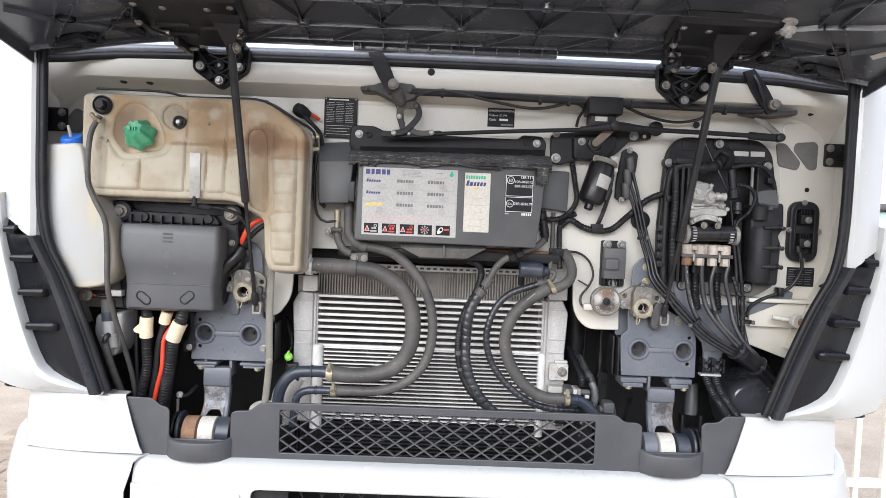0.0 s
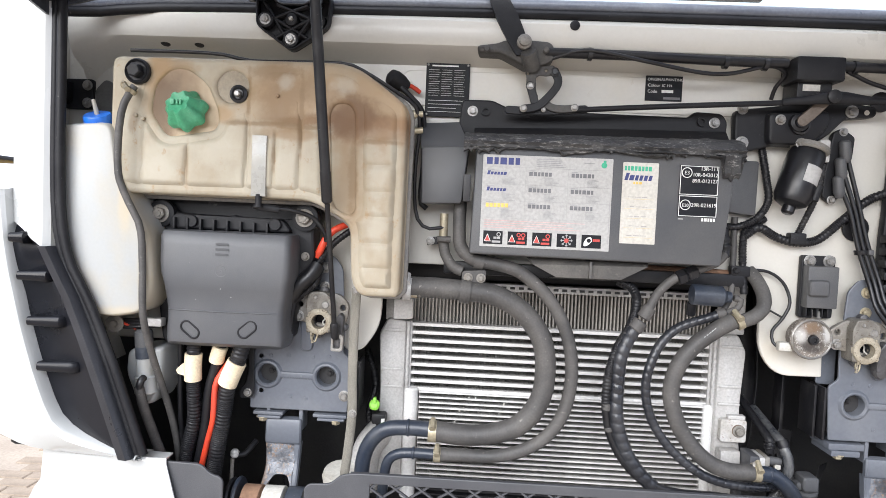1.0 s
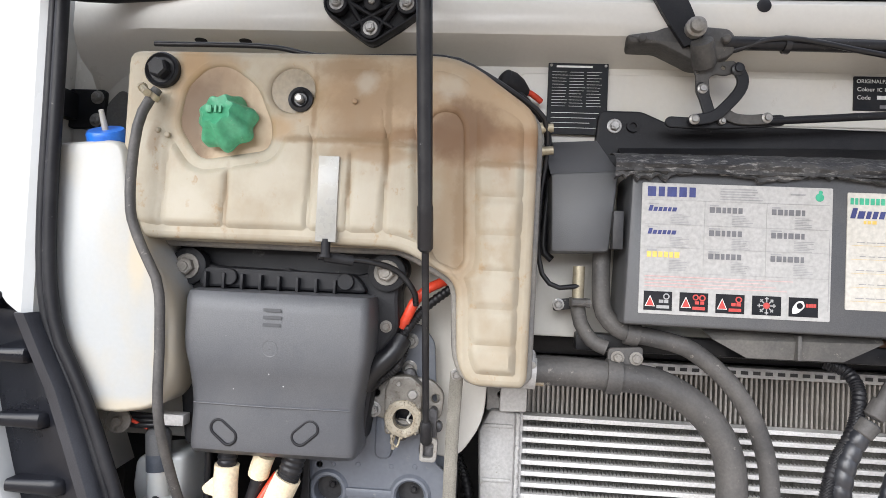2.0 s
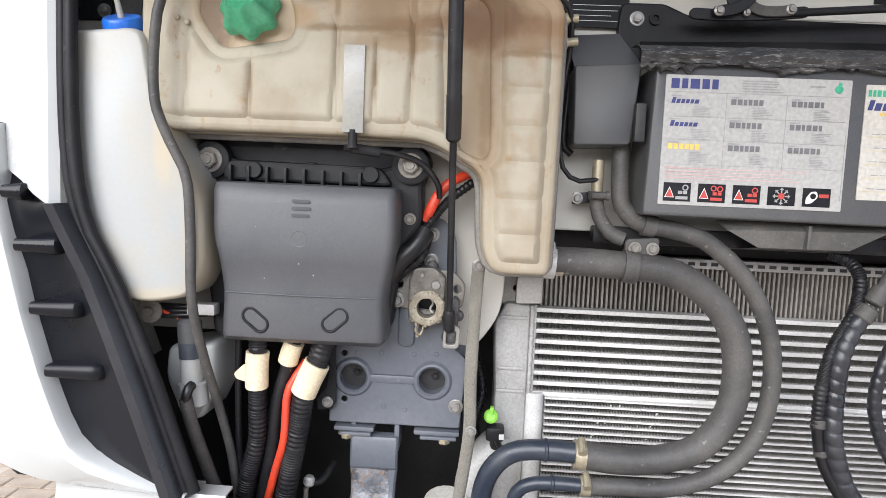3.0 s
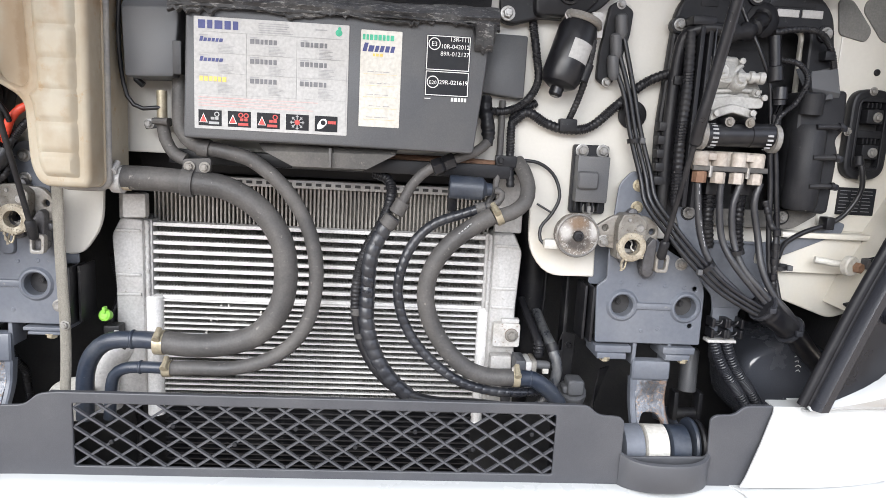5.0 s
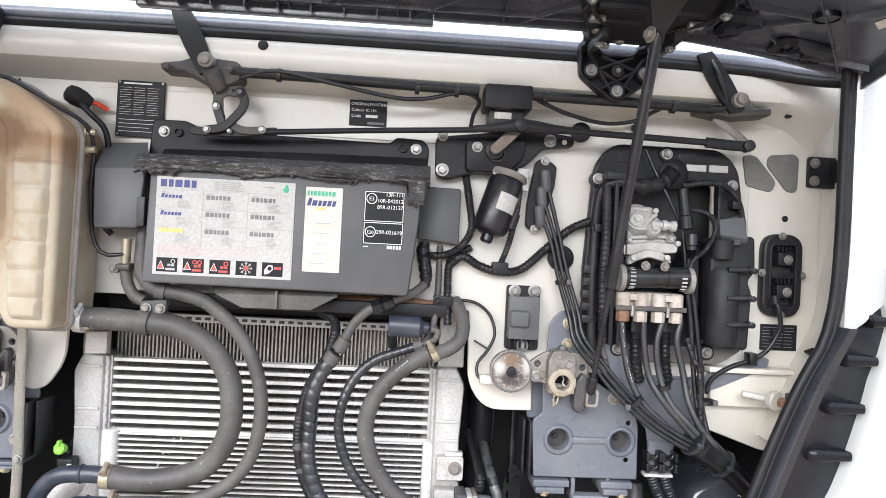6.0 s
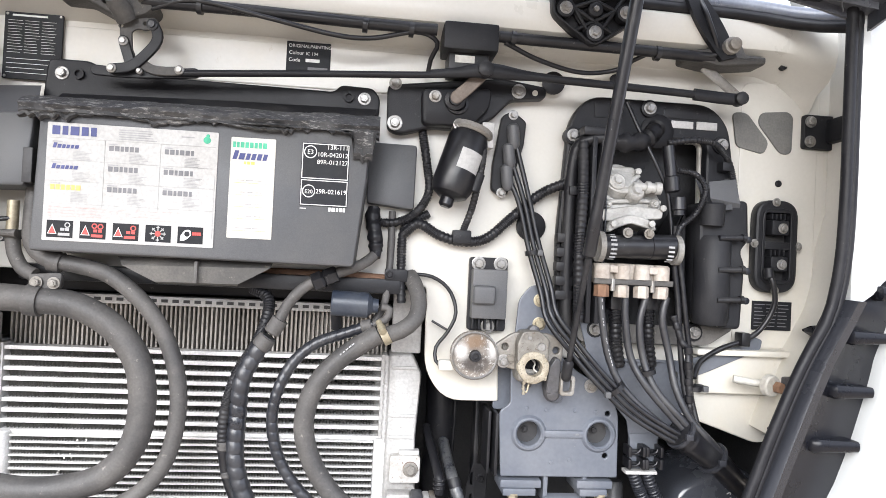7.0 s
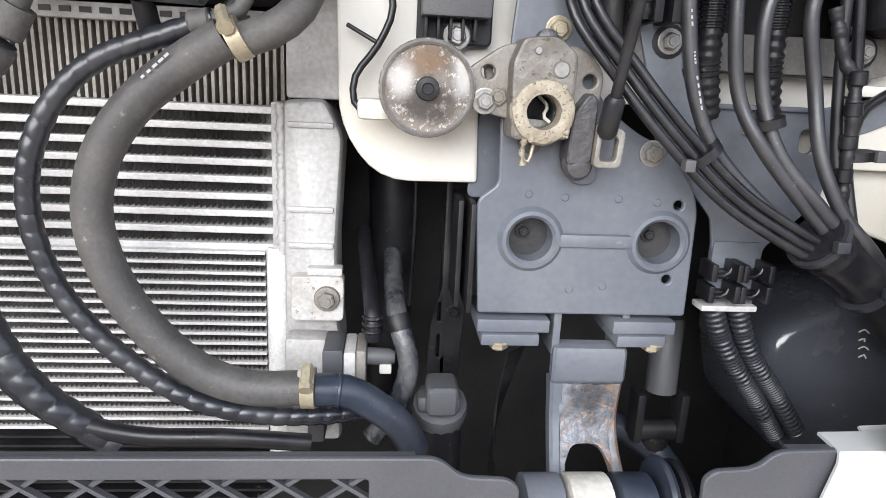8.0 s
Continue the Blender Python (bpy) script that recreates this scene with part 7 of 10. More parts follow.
for h_, p_, ax_, r_ in ((h4, (-0.355, 1.61, 1.209), (1, 0, 0), 0.0160), (h5, (-0.343, 1.61, 1.158), (1, 0, 0), 0.0110), (h13, (0.356, 1.604, 1.159), (1, 0, -0.1), 0.0142)):
    part("bead", turned([(-0.003, r_), (-0.001, r_ + 0.0016), (0.001, r_ + 0.0016), (0.003, r_)], p_, ax_, 20, cap=False), PIPE, h_)
dryer = thing("refrigerant_switch", (0.196, 1.62, 1.484), "black cylindrical pressure switch on the refrigerant line", "switch")
part("body", turned([(0, 0.019), (0.002, 0.0205), (0.058, 0.0205), (0.060, 0.018), (0.066, 0.012), (0.075, 0.011)], (0.189, 1.615, 1.504), (1, 0, -0.03), 24), PIPE, dryer)
tube("stub", [(0.269, 1.61, 1.501), (0.282, 1.61, 1.497), (0.276, 1.61, 1.48), (0.256, 1.61, 1.472)], 0.0065, HOSE, dryer)
tube("stem", [(0.196, 1.63, 1.486), (0.198, 1.64, 1.461)], 0.009, LOOM, dryer)
pipes = thing("pipe_stack", (0.296, 1.65, 1.554), "upright pipes and clips beside the heater box", "pipe")
tube("pipe", [(0.28, 1.66, 1.659), (0.28, 1.655, 1.568), (0.274, 1.64, 1.505), (0.259, 1.63, 1.475)], 0.0062, HOSE, pipes)
tube("pipe", [(0.342, 1.665, 1.659), (0.303, 1.66, 1.633), (0.299, 1.655, 1.569), (0.302, 1.645, 1.506)], 0.007, LOOM, pipes, fold=0.001, pitch=0.005)
part("clip", box_bm(0.272, 0.31, 1.64, 1.66, 1.541, 1.562, 0.003), PLASTIC, pipes)
bolt(pipes, (0.28, 1.638, 1.553), 0.006, LOOM)
tube("valve_stem", [(0.249, 1.65, 1.662), (0.247, 1.645, 1.641), (0.251, 1.64, 1.625), (0.256, 1.635, 1.589)], 0.011, LOOM, pipes, fold=0.002, pitch=0.012)
tube("cross_tube", [(0.058, 1.67, 1.544), (0.198, 1.66, 1.545), (0.275, 1.66, 1.542)], 0.010, RUST, pipes, "rusty cross tube")
plate("bracket", fillet([(-0.404, 1.456), (-0.363, 1.458), (-0.363, 1.414), (-0.405, 1.412)], 0.004), 1.70, 0.02, ALU, cooler)

for at in ((0.953, 1.6305, 1.951), (0.976, 1.6685, 1.749)):
    dot = thing("wall_plug", at, "small round black rubber plug in the cream wall", "plug", group="wall plugs")
    part("cap", turned([(-0.008, 0.0062), (0.0008, 0.0062), (0.0016, 0.0045), (0.0010, 0.0025)], at, seg=16), RUBBER, dot)

# ---- hood flap, hinges and gas struts ----
def hood_z(x, y):
    return 2.038 + 0.20 * (1.50 - y) - 0.062 * max(0.0, (abs(x - XM) - 0.55) / 0.47) ** 2


hood = thing("hood_flap", (0, 1.50, 2.05), "raised black-lined front hood flap seen from below", "hood")
ys = [1.50 - 0.86 * i / 16 for i in range(17)]
xs = [XM - 1.022 + 2.044 * i / 44 for i in range(45)]
skin = loft([[(x, y + (0.045 * max(0, (abs(x) - 0.25)) if y > 1.4 else 0) * 0, hood_z(x, y) + 0.018) for y in ys] for x in xs])
part("inner_skin", thicken(skin, 0.004), HOODP, hood)
outer = loft([[(x * 1.012, y, hood_z(x, y) + 0.075 - 0.05 * (abs(x) / 1.04) ** 8) for y in ys] for x in xs])
part("outer_skin", thicken(outer, 0.003), WHITE, hood, "white painted outer skin")


def strip(bm, a, b, h=0.016, w=0.0016):
    """A rib under the inner skin from a to b in plan."""
    a, b = Vector(a), Vector(b)
    n = Vector((-(b - a).y, (b - a).x)).normalized() * w
    k = max(2, int((b - a).length / 0.04))
    rows = []
    for i in range(k + 1):
        p = a.lerp(b, i / k)
        z = hood_z(p.x, p.y) + 0.019
        rows.append([(p.x - n.x, p.y - n.y, z), (p.x - n.x * 0.7, p.y - n.y * 0.7, z - h), (p.x + n.x * 0.7, p.y + n.y * 0.7, z - h), (p.x + n.x, p.y + n.y, z)])
    return loft(rows, bm)


ribs = []
for y in (1.47, 1.40, 1.29, 1.17, 1.05, 0.92, 0.78, 0.67):
    ribs.append(((-0.70, y), (0.68, y)))
for x in (-0.36, -0.18, 0.0, 0.18, 0.36):
    ribs.append(((x, 1.49), (x * 1.03, 0.66)))
for x in (-0.45, -0.27, -0.09, 0.09, 0.27, 0.45):
    ribs.append(((x - 0.1, 1.40), (x + 0.1, 1.05)))
    ribs.append(((x + 0.1, 1.40), (x - 0.1, 1.05)))
    ribs.append(((x - 0.06, 1.49), (x + 0.06, 1.40)))
# wide plain fields towards the sides, with few ribs
for s in (-1, 1):
    for a, b in (((0.774, 1.282), (0.858, 1.376)), ((0.858, 1.376), (0.954, 1.488)), ((0.808, 1.268), (0.949, 1.450)), ((0.729, 1.382), (0.836, 1.380)), ((0.707, 1.342), (0.767, 1.412)), ((0.767, 1.412), (0.824, 1.458)),
                 ((0.711, 1.478), (0.836, 1.385)), ((0.880, 1.366), (0.946, 1.298)), ((0.684, 1.338), (0.770, 1.292)), ((0.770, 1.292), (0.858, 1.258)), ((0.858, 1.258), (0.96, 1.20)), ((0.70, 1.49), (0.85, 1.485)), ((0.85, 1.485), (0.99, 1.46)),
                 ((0.76, 1.28), (0.74, 1.05)), ((0.80, 1.27), (0.80, 0.70)), ((0.90, 1.24), (0.92, 0.70)), ((0.70, 1.10), (0.98, 1.06)), ((0.70, 0.90), (0.98, 0.88)), ((0.74, 1.24), (0.92, 1.06)), ((0.92, 1.22), (0.99, 1.19)), ((0.92, 1.19), (0.99, 1.15)), ((0.92, 1.16), (0.99, 1.11))):
        ribs.append(((2 * XM * (s < 0) + s * a[0], a[1]), (2 * XM * (s < 0) + s * b[0], b[1])))
for a, b in ribs:
    part("rib", strip(bmesh.new(), a, b), HOODP, hood)
for x, y in ((0.0, 1.40), (0.18, 1.29), (-0.18, 1.29), (0.36, 1.40), (-0.36, 1.40), (0.0, 1.17)):
    z = hood_z(x, y)
    part("boss", turned([(0, 0.016), (0.012, 0.015), (0.014, 0.012), (0.010, 0.009)], (x, y, z + 0.016), (0, 0, -1), 16), HOODP, hood)
# front rail near the windscreen, lower between the hinges
part("edge_rail", box_bm(-0.258, 0.242, 1.497, 1.515, 2.034, 2.066, 0.003), HOODP, hood, "black lower edge rail")
for x0, x1 in ((-1.03, -0.258), (0.242, 1.0)):
    rows = [[(x0 + (x1 - x0) * k / 10, 1.498, hood_z(x0 + (x1 - x0) * k / 10, 1.5) + dz) for dz in (0.026, 0.002)] for k in range(11)]
    part("edge_rail", thicken(loft(rows), 0.006), HOODP, hood)
for k in range(9):
    part("edge_rib", box_bm(-0.24 + 0.055 * k, -0.237 + 0.055 * k, 1.475, 1.5, 2.036, 2.06, 0), HOODP, hood)
for s in (-1, 1):
    rows = [[(XM + s * 1.018, y, hood_z(XM + 1.018, y) + dz) for dz in (0.03, -0.010)] for y in ys]
    part("side_rail", thicken(loft(rows), 0.005), HOODP, hood)
    for (x, y, r) in ((0.847, 1.468, 0.011), (0.901, 1.478, 0.009), (0.740, 1.454, 0.010)):
        z = hood_z(XM + x - XM, y)
        x = x if s > 0 else x - 2 * XM
        eye_ = turned([(0, r * 2.6), (0.004, r * 2.5), (0.005, r), (0.001, r)], (s * x, y, z + 0.012), (0, -0.3, -1), 22, cap=False)
        part("bracket_eye", eye_, CHANNEL, hood)
    x = 0.858 if s > 0 else 0.858 - 2 * XM
    part("rib_hub", turned([(0, 0.021), (0.008, 0.020), (0.008, 0.0175), (0.0, 0.0175)], (s * x, 1.376, hood_z(0.858, 1.376) + 0.016), (0, 0, -1), 24, cap=False), CHANNEL, hood)
for s in (-1, 1):
    for x, y, w in ((0.735, 1.40, 0.030), (0.885, 1.445, 0.034)):
        xx = s * x if s > 0 else -x + 2 * XM
        z = hood_z(xx, y) - 0.001
        o = [(xx - w, y - 0.006), (xx - 0.4 * w, y + 0.011), (xx + w, y + 0.010), (xx + 0.7 * w, y - 0.010)]
        eye_bm = loft([[(px_, py_, hood_z(px_, py_) + dz) for px_, py_ in o] for dz in (0.010, -0.003)], cap=True, closed=True)
        part("pressed_eye", eye_bm, RIDGE, hood, "grey pressed eye")
for x, y in ((0.703, 1.30),):
    part("catch_pin", turned([(0, 0.020), (0.006, 0.020), (0.008, 0.010), (0.018, 0.010), (0.019, 0.017), (0.027, 0.015), (0.029, 0.008), (0.036, 0.007)], (x, y, hood_z(x, y) + 0.016), (0, -0.2, -1), 18), ALU, hood, "zinc hood catch pin")
part("paper_label", loft([[(x, y, hood_z(x, y) + 0.0155) for x, y in row] for row in (((0.935, 1.322), (0.958, 1.288)), ((0.958, 1.332), (0.980, 1.300)))]), MASK, hood, "cream paper label")

part("flap_label", thicken(loft([[(0.925, 1.360, hood_z(0.925, 1.360) + 0.012), (0.940, 1.371, hood_z(0.940, 1.371) + 0.012)], [(0.968, 1.262, hood_z(0.968, 1.262) + 0.012), (0.983, 1.273, hood_z(0.983, 1.273) + 0.012)]]), 0.001), STICKC, hood, "tan paper label")
for hx, top_p in ((-0.609, (-0.514, 1.36, 1.993)), (0.590, (0.588, 1.37, 1.997))):
    s = -1 if hx < 0 else 1
    hz = 1.957
    h = thing("pivot_bracket", (hx, 1.60, hz), "black ribbed cast flap bracket with three bolts", "bracket", group="flap brackets")
    Y = 1.578
    o = fillet([(hx, hz - 0.018), (hx + 0.072, hz + 0.030), (hx + 0.076, hz + 0.092), (hx + 0.040, hz + 0.092), (hx + 0.028, hz + 0.074), (hx - 0.028, hz + 0.074), (hx - 0.040, hz + 0.092), (hx - 0.072, hz + 0.092), (hx - 0.070, hz + 0.030)], 0.012)
    plate("plate", o, Y + 0.017, 0.009, PLASTIC, h, bevel=0.002)
    plate("rim", o, Y, 0.02, PLASTIC, h, holes=[inset(o, 0.009)], bevel=0.002)
    for (xa, za), (xb, zb) in (((-0.055, 0.075), (0.0, -0.008)), ((0.055, 0.075), (0.0, -0.008)), ((-0.06, 0.035), (0.03, 0.07)), ((0.06, 0.035), (-0.03, 0.07)), ((-0.03, 0.008), (0.045, 0.05)), ((0.03, 0.008), (-0.045, 0.05))):
        tube("web", [(hx + xa, Y + 0.004, hz + za), (hx + xb, Y + 0.004, hz + zb)], 0.0032, PLASTIC, h, seg=6, smooth=False)
        tube("web_foot", [(hx + xa, Y + 0.011, hz + za), (hx + xb, Y + 0.011, hz + zb)], 0.0042, PLASTIC, h, seg=6, smooth=False)
    for dx, dz in ((0, 0.004), (-0.050, 0.040), (0.050, 0.040)):
        part("boss", turned([(-0.012, 0.0145), (0.004, 0.0145), (0.005, 0.011)], (hx + dx, Y, hz + dz), seg=18), PLASTIC, h)
        bolt(h, (hx + dx, Y - 0.004, hz + dz), 0.0075)
    part("centre_boss", turned([(-0.014, 0.0125), (0.003, 0.0115), (0.004, 0.009)], (hx, Y, hz + 0.042), seg=16), PLASTIC, h)
    bolt(h, (hx, Y - 0.003, hz + 0.042), 0.005, washer=False)
    for dx in (-0.055, 0.055):
        tube("knuckle", [(hx + dx - 0.018, 1.545, hz + 0.088), (hx + dx + 0.018, 1.545, hz + 0.088)], 0.012, PLASTIC, h, seg=12, smooth=False)
        part("link", box_bm(hx + dx - 0.016, hx + dx + 0.016, 1.545, 1.60, hz + 0.080, hz + 0.094, 0.003), PLASTIC, h)
    part("pin", turned([(-0.075, 0.006), (0.075, 0.006)], (hx, 1.545, hz + 0.088), (1, 0, 0), 10), LOOM, h)
    # plate bolted to the flap
    rows = []
    for u, (ya, w) in enumerate(((1.545, 0.075), (1.50, 0.082), (1.40, 0.118), (1.30, 0.125), (1.285, 0.12))):
        z = hz + 0.088 + 0.20 * (1.545 - ya) - 0.018 * (1 if 0 < u < 4 else 0)
        rows.append([(hx - w, ya, z + 0.012), (hx - w + 0.008, ya, z), (hx - 0.02, ya, z - 0.002), (hx + 0.02, ya, z - 0.002), (hx + w - 0.008, ya, z), (hx + w, ya, z + 0.012)])
    part("flap_plate", thicken(loft(rows), 0.004), PLASTIC, h, "pressed black flap plate")
    for dx, y in ((-0.105, 1.32), (0.105, 1.32), (-0.070, 1.48), (0.066, 1.50), (-0.045, 1.33), (0.052, 1.33), (0.085, 1.455), (-0.02, 1.51)):
        bolt(h, (hx + dx, y, hz + 0.072 + 0.20 * (1.545 - y)), 0.0085, axis=(0, -0.2, -1))
    for dx, y in ((-0.05, 1.40), (0.05, 1.41), (-0.045, 1.44)):
        part("rib_pad", box_bm(hx + dx - 0.04, hx + dx + 0.04, y - 0.006, y + 0.006, hz + 0.058 + 0.2 * (1.545 - y), hz + 0.075 + 0.2 * (1.545 - y), 0.004), PLASTIC, h)
    for dx, y, w in ((-0.110, 1.38, 0.006), (0.108, 1.40, 0.006), (-0.062, 1.505, 0.012), (0.062, 1.505, 0.012)):
        z = hz + 0.070 + 0.20 * (1.545 - y)
        part("flange", box_bm(hx + dx - w / 2, hx + dx + w / 2, y - 0.055, y + 0.035, z - 0.018, z + 0.006, 0.002), PLASTIC, h)
        bolt(h, (hx + dx, y - 0.02, z - 0.018), 0.0065, axis=(0, -0.2, -1))
    for e in (-1, 1):
        z = hz + 0.058 + 0.20 * (1.545 - 1.43)
        tube("rod_stay", [(hx + e * 0.030, 1.545, hz + 0.082), (hx + e * 0.050, 1.47, z), (hx + e * 0.095, 1.40, z - 0.002), (hx + e * 0.120, 1.33, z + 0.020)], 0.0035, LOOM, h, seg=8)
        part("tab", box_bm(hx + e * 0.082 - 0.013, hx + e * 0.082 + 0.013, 1.425, 1.440, z - 0.004, z + 0.006, 0.002), BOLTM, h, "bare metal tab")
        part("tab", box_bm(hx + e * 0.045 - 0.010, hx + e * 0.045 + 0.010, 1.515, 1.525, hz + 0.064, hz + 0.071, 0.002), ZINC, h, "bare metal tab")
    # strut fork on the plate
    tp = Vector(top_p)
    part("fork", loft([[(tp.x - 0.034, 1.30, tp.z + 0.055), (tp.x + 0.034, 1.30, tp.z + 0.055)], [(tp.x - 0.030, 1.33, tp.z + 0.045), (tp.x + 0.030, 1.33, tp.z + 0.045)], [(tp.x - 0.010, tp.y - 0.004, tp.z + 0.004), (tp.x + 0.010, tp.y - 0.004, tp.z + 0.004)], [(tp.x - 0.008, tp.y, tp.z - 0.012), (tp.x + 0.008, tp.y, tp.z - 0.012)]]), PLASTIC, h, "tapered strut fork")
    bolt(h, (tp.x - 0.012 * s, tp.y, tp.z), 0.009, ZINC, (-s, -0.3, 0))

for top_p, end_p, joint in (((-0.512, 1.36, 1.989), (-0.507, 1.597, 1.384), 0.56), ((0.585, 1.37, 1.988), (0.574, 1.597, 1.395), 0.66)):
    g = thing("gas_strut", end_p, "black gas strut with a thin rod holding the flap", "strut", group="gas struts")
    a, b = Vector(top_p), Vector(end_p)
    d = (b - a).normalized()
    L = (b - a).length
    part("cylinder", turned([(-0.012, 0.006), (0.0, 0.0092), (L * joint - 0.06, 0.0092), (L * joint - 0.058, 0.0100), (L * joint - 0.004, 0.0100), (L * joint, 0.007)], a, d, 18), CABLE, g)
    part("rod", turned([(L * joint - 0.01, 0.0048), (L - 0.03, 0.0048)], a, d, 12), LOOM, g, "thin dark rod")
    part("ball_end", turned([(L - 0.036, 0.006), (L - 0.032, 0.0085), (L - 0.004, 0.0085), (L, 0.006)], a, d, 12), LOOM, g)
    bars_m = bars(0, 0, 0.012, 0.05, 0, 9, INKG, g, fill=0.25, ragged=0.5)
    bars_m.matrix_local = Matrix.Translation(a + d * L * 0.36 + Vector((-0.005, -0.0098, 0)) - b)
    e = b + Vector((0.003, 0.004, 0))
    plate("hook", fillet([(e.x - 0.012, e.z - 0.026), (e.x + 0.012, e.z - 0.026), (e.x + 0.014, e.z + 0.006), (e.x - 0.010, e.z + 0.012)], 0.006), e.y - 0.006, 0.012, ZINC, g, holes=[fillet([(e.x - 0.007, e.z - 0.020), (e.x + 0.007, e.z - 0.020), (e.x + 0.008, e.z + 0.0), (e.x - 0.006, e.z + 0.004)], 0.004)], label="zinc strut eye")

# ---- wiper linkage ----
wip = thing("wiper_linkage", (0.418, 1.6, 1.893), "black wiper linkage with rods, cranks and motor", "wiper linkage")
tube("cross_rail", [(-0.121, 1.6, 1.958), (0.047, 1.6, 1.957), (0.221, 1.6, 1.953), (0.336, 1.6, 1.952)], 0.0095, LOOM, wip, seg=14)
tube("cross_rail", [(0.426, 1.6, 1.95), (0.55, 1.6, 1.948), (0.671, 1.6, 1.947), (0.806, 1.6, 1.944)], 0.0095, LOOM, wip, seg=14)
part("rail_box", box_bm(0.346, 0.435, 1.58, 1.65, 1.918, 1.963, 0.005), PLASTIC, wip)
part("rail_box", box_bm(0.357, 0.423, 1.60, 1.66, 1.887, 1.923, 0.004), LOOM, wip)
part("box_label", box_bm(0.367, 0.399, 1.5985, 1.6015, 1.902, 1.914, 0), STICKC, wip, "cream paper label")
CASTG = mat("dusty_pivot_casting", (0.062, 0.06, 0.058), (0.11, 0.104, 0.095), 0.6, 0.2, scale=20, stain=0.45, grain=250, bump=0.35, dust=(0.24, 0.215, 0.18), cover=0.28)
left_house = fillet([(-0.252, 1.967), (-0.211, 1.973), (-0.2, 1.979), (-0.152, 1.981), (-0.113, 1.978), (-0.104, 1.969), (-0.103, 1.945), (-0.116, 1.934), (-0.141, 1.927), (-0.158, 1.928), (-0.171, 1.935), (-0.206, 1.952), (-0.248, 1.953)], 0.006)
for o in (left_house, fillet([(0.758, 1.938), (0.758, 1.953), (0.796, 1.96), (0.825, 1.978), (0.852, 1.976), (0.862, 1.954), (0.899, 1.953), (0.899, 1.939), (0.858, 1.934), (0.817, 1.929)], 0.005)):
    part("pivot_housing", moulded_bm(o, 1.594, 1.64, 0.010, 3), CASTG, wip, "dusty cast pivot housing")
for q in ((-0.233, 1.588, 1.957), (-0.121, 1.588, 1.958)):
    part("housing_screw", turned([(0, 0.006), (0.008, 0.006), (0.010, 0.004)], q, seg=10), CASTG, wip)
p0, p1 = Vector((-0.163, 1.578, 1.971)), Vector((0.826, 1.578, 1.96))
for p, q in ((p0, Vector((-0.227, 1.588, 2.082))), (p1, Vector((0.76, 1.582, 2.048)))):
    if p.x < 0:
        part("pivot_barrel", turned([(-0.03, 0.0165), (0.002, 0.0155), (0.006, 0.014)], p + Vector((0.010, 0.004, -0.022)), (-0.28, -0.6, 0.6), 20), CASTG, wip)
    part("pivot_nut", turned([(-0.03, 0.014), (0.004, 0.014), (0.006, 0.0105), (0.014, 0.010), (0.016, 0.006)], p, seg=14), ZINC, wip)
    n = Vector((0.020, 0, 0.0))
    rows = []
    for k in range(9):
        u = k / 8
        c = p.lerp(q, u) + Vector((0, 0.006, -0.02 * (1 - u)))
        w = 0.013 + 0.007 * math.sin(u * math.pi)
        rows.append([c + Vector((-w, 0.010, -0.004)), c + Vector((-w, 0, -0.004)), c + Vector((w, 0, 0.004)), c + Vector((w, 0.010, 0.004))])
    part("wiper_arm", loft(rows, cap=True, closed=True), PLASTIC, wip, "black wiper arm root")
# left crank fork and curved arm
plate("crank_plate", fillet([(-0.159, 1.928), (-0.103, 1.935), (-0.095, 1.925), (-0.102, 1.917), (-0.115, 1.913), (-0.128, 1.915), (-0.136, 1.91), (-0.134, 1.884), (-0.129, 1.873), (-0.137, 1.861), (-0.143, 1.867), (-0.154, 1.891), (-0.154, 1.913)], 0.004), 1.602, 0.005, CASTG, wip, holes=[ring(-0.152, 1.918, 0.0028, 10), ring(-0.117, 1.924, 0.0028, 10)], label="stamped steel crank plate")
bar_plate("crank", [(-0.147, 1.895), (-0.141, 1.878), (-0.136, 1.863)], 0.0078, 1.598, 0.006, LOOM, wip)
bar_plate("crank", [(-0.101, 1.92), (-0.094, 1.905), (-0.098, 1.889), (-0.116, 1.867), (-0.133, 1.853), (-0.158, 1.848)], 0.0078, 1.590, 0.007, PLASTIC, wip, "curved black crank arm")
bar_plate("crank", [(-0.12, 1.863), (-0.103, 1.853), (-0.083, 1.851), (-0.06, 1.853)], 0.0072, 1.595, 0.005, CASTG, wip)
bar_plate("rod_end", [(-0.186, 1.847), (-0.149, 1.846), (-0.097, 1.848), (-0.039, 1.853)], 0.0078, 1.601, 0.006, PLASTIC, wip)
for q, r in (((-0.146, 1.598, 1.893), 0.0045), ((-0.102, 1.59, 1.919), 0.0055), ((-0.158, 1.59, 1.848), 0.0045), ((-0.06, 1.595, 1.854), 0.0045), ((-0.119, 1.595, 1.848), 0.003)):
    part("joint", turned([(-0.004, r * 1.6), (0.002, r * 1.6), (0.003, r), (0.006, r * 0.9)], q, seg=14), BOLTM if r < 0.005 else CABLE, wip)
tube("drive_rod", [(-0.065, 1.6, 1.85), (0.134, 1.6, 1.865), (0.339, 1.595, 1.878), (0.422, 1.59, 1.887)], 0.0055, PLASTIC, wip, seg=10, step=0.03)
tube("drive_rod", [(0.409, 1.59, 1.89), (0.529, 1.59, 1.884), (0.685, 1.6, 1.883), (0.868, 1.61, 1.88)], 0.0065, PLASTIC, wip, seg=10, step=0.03)
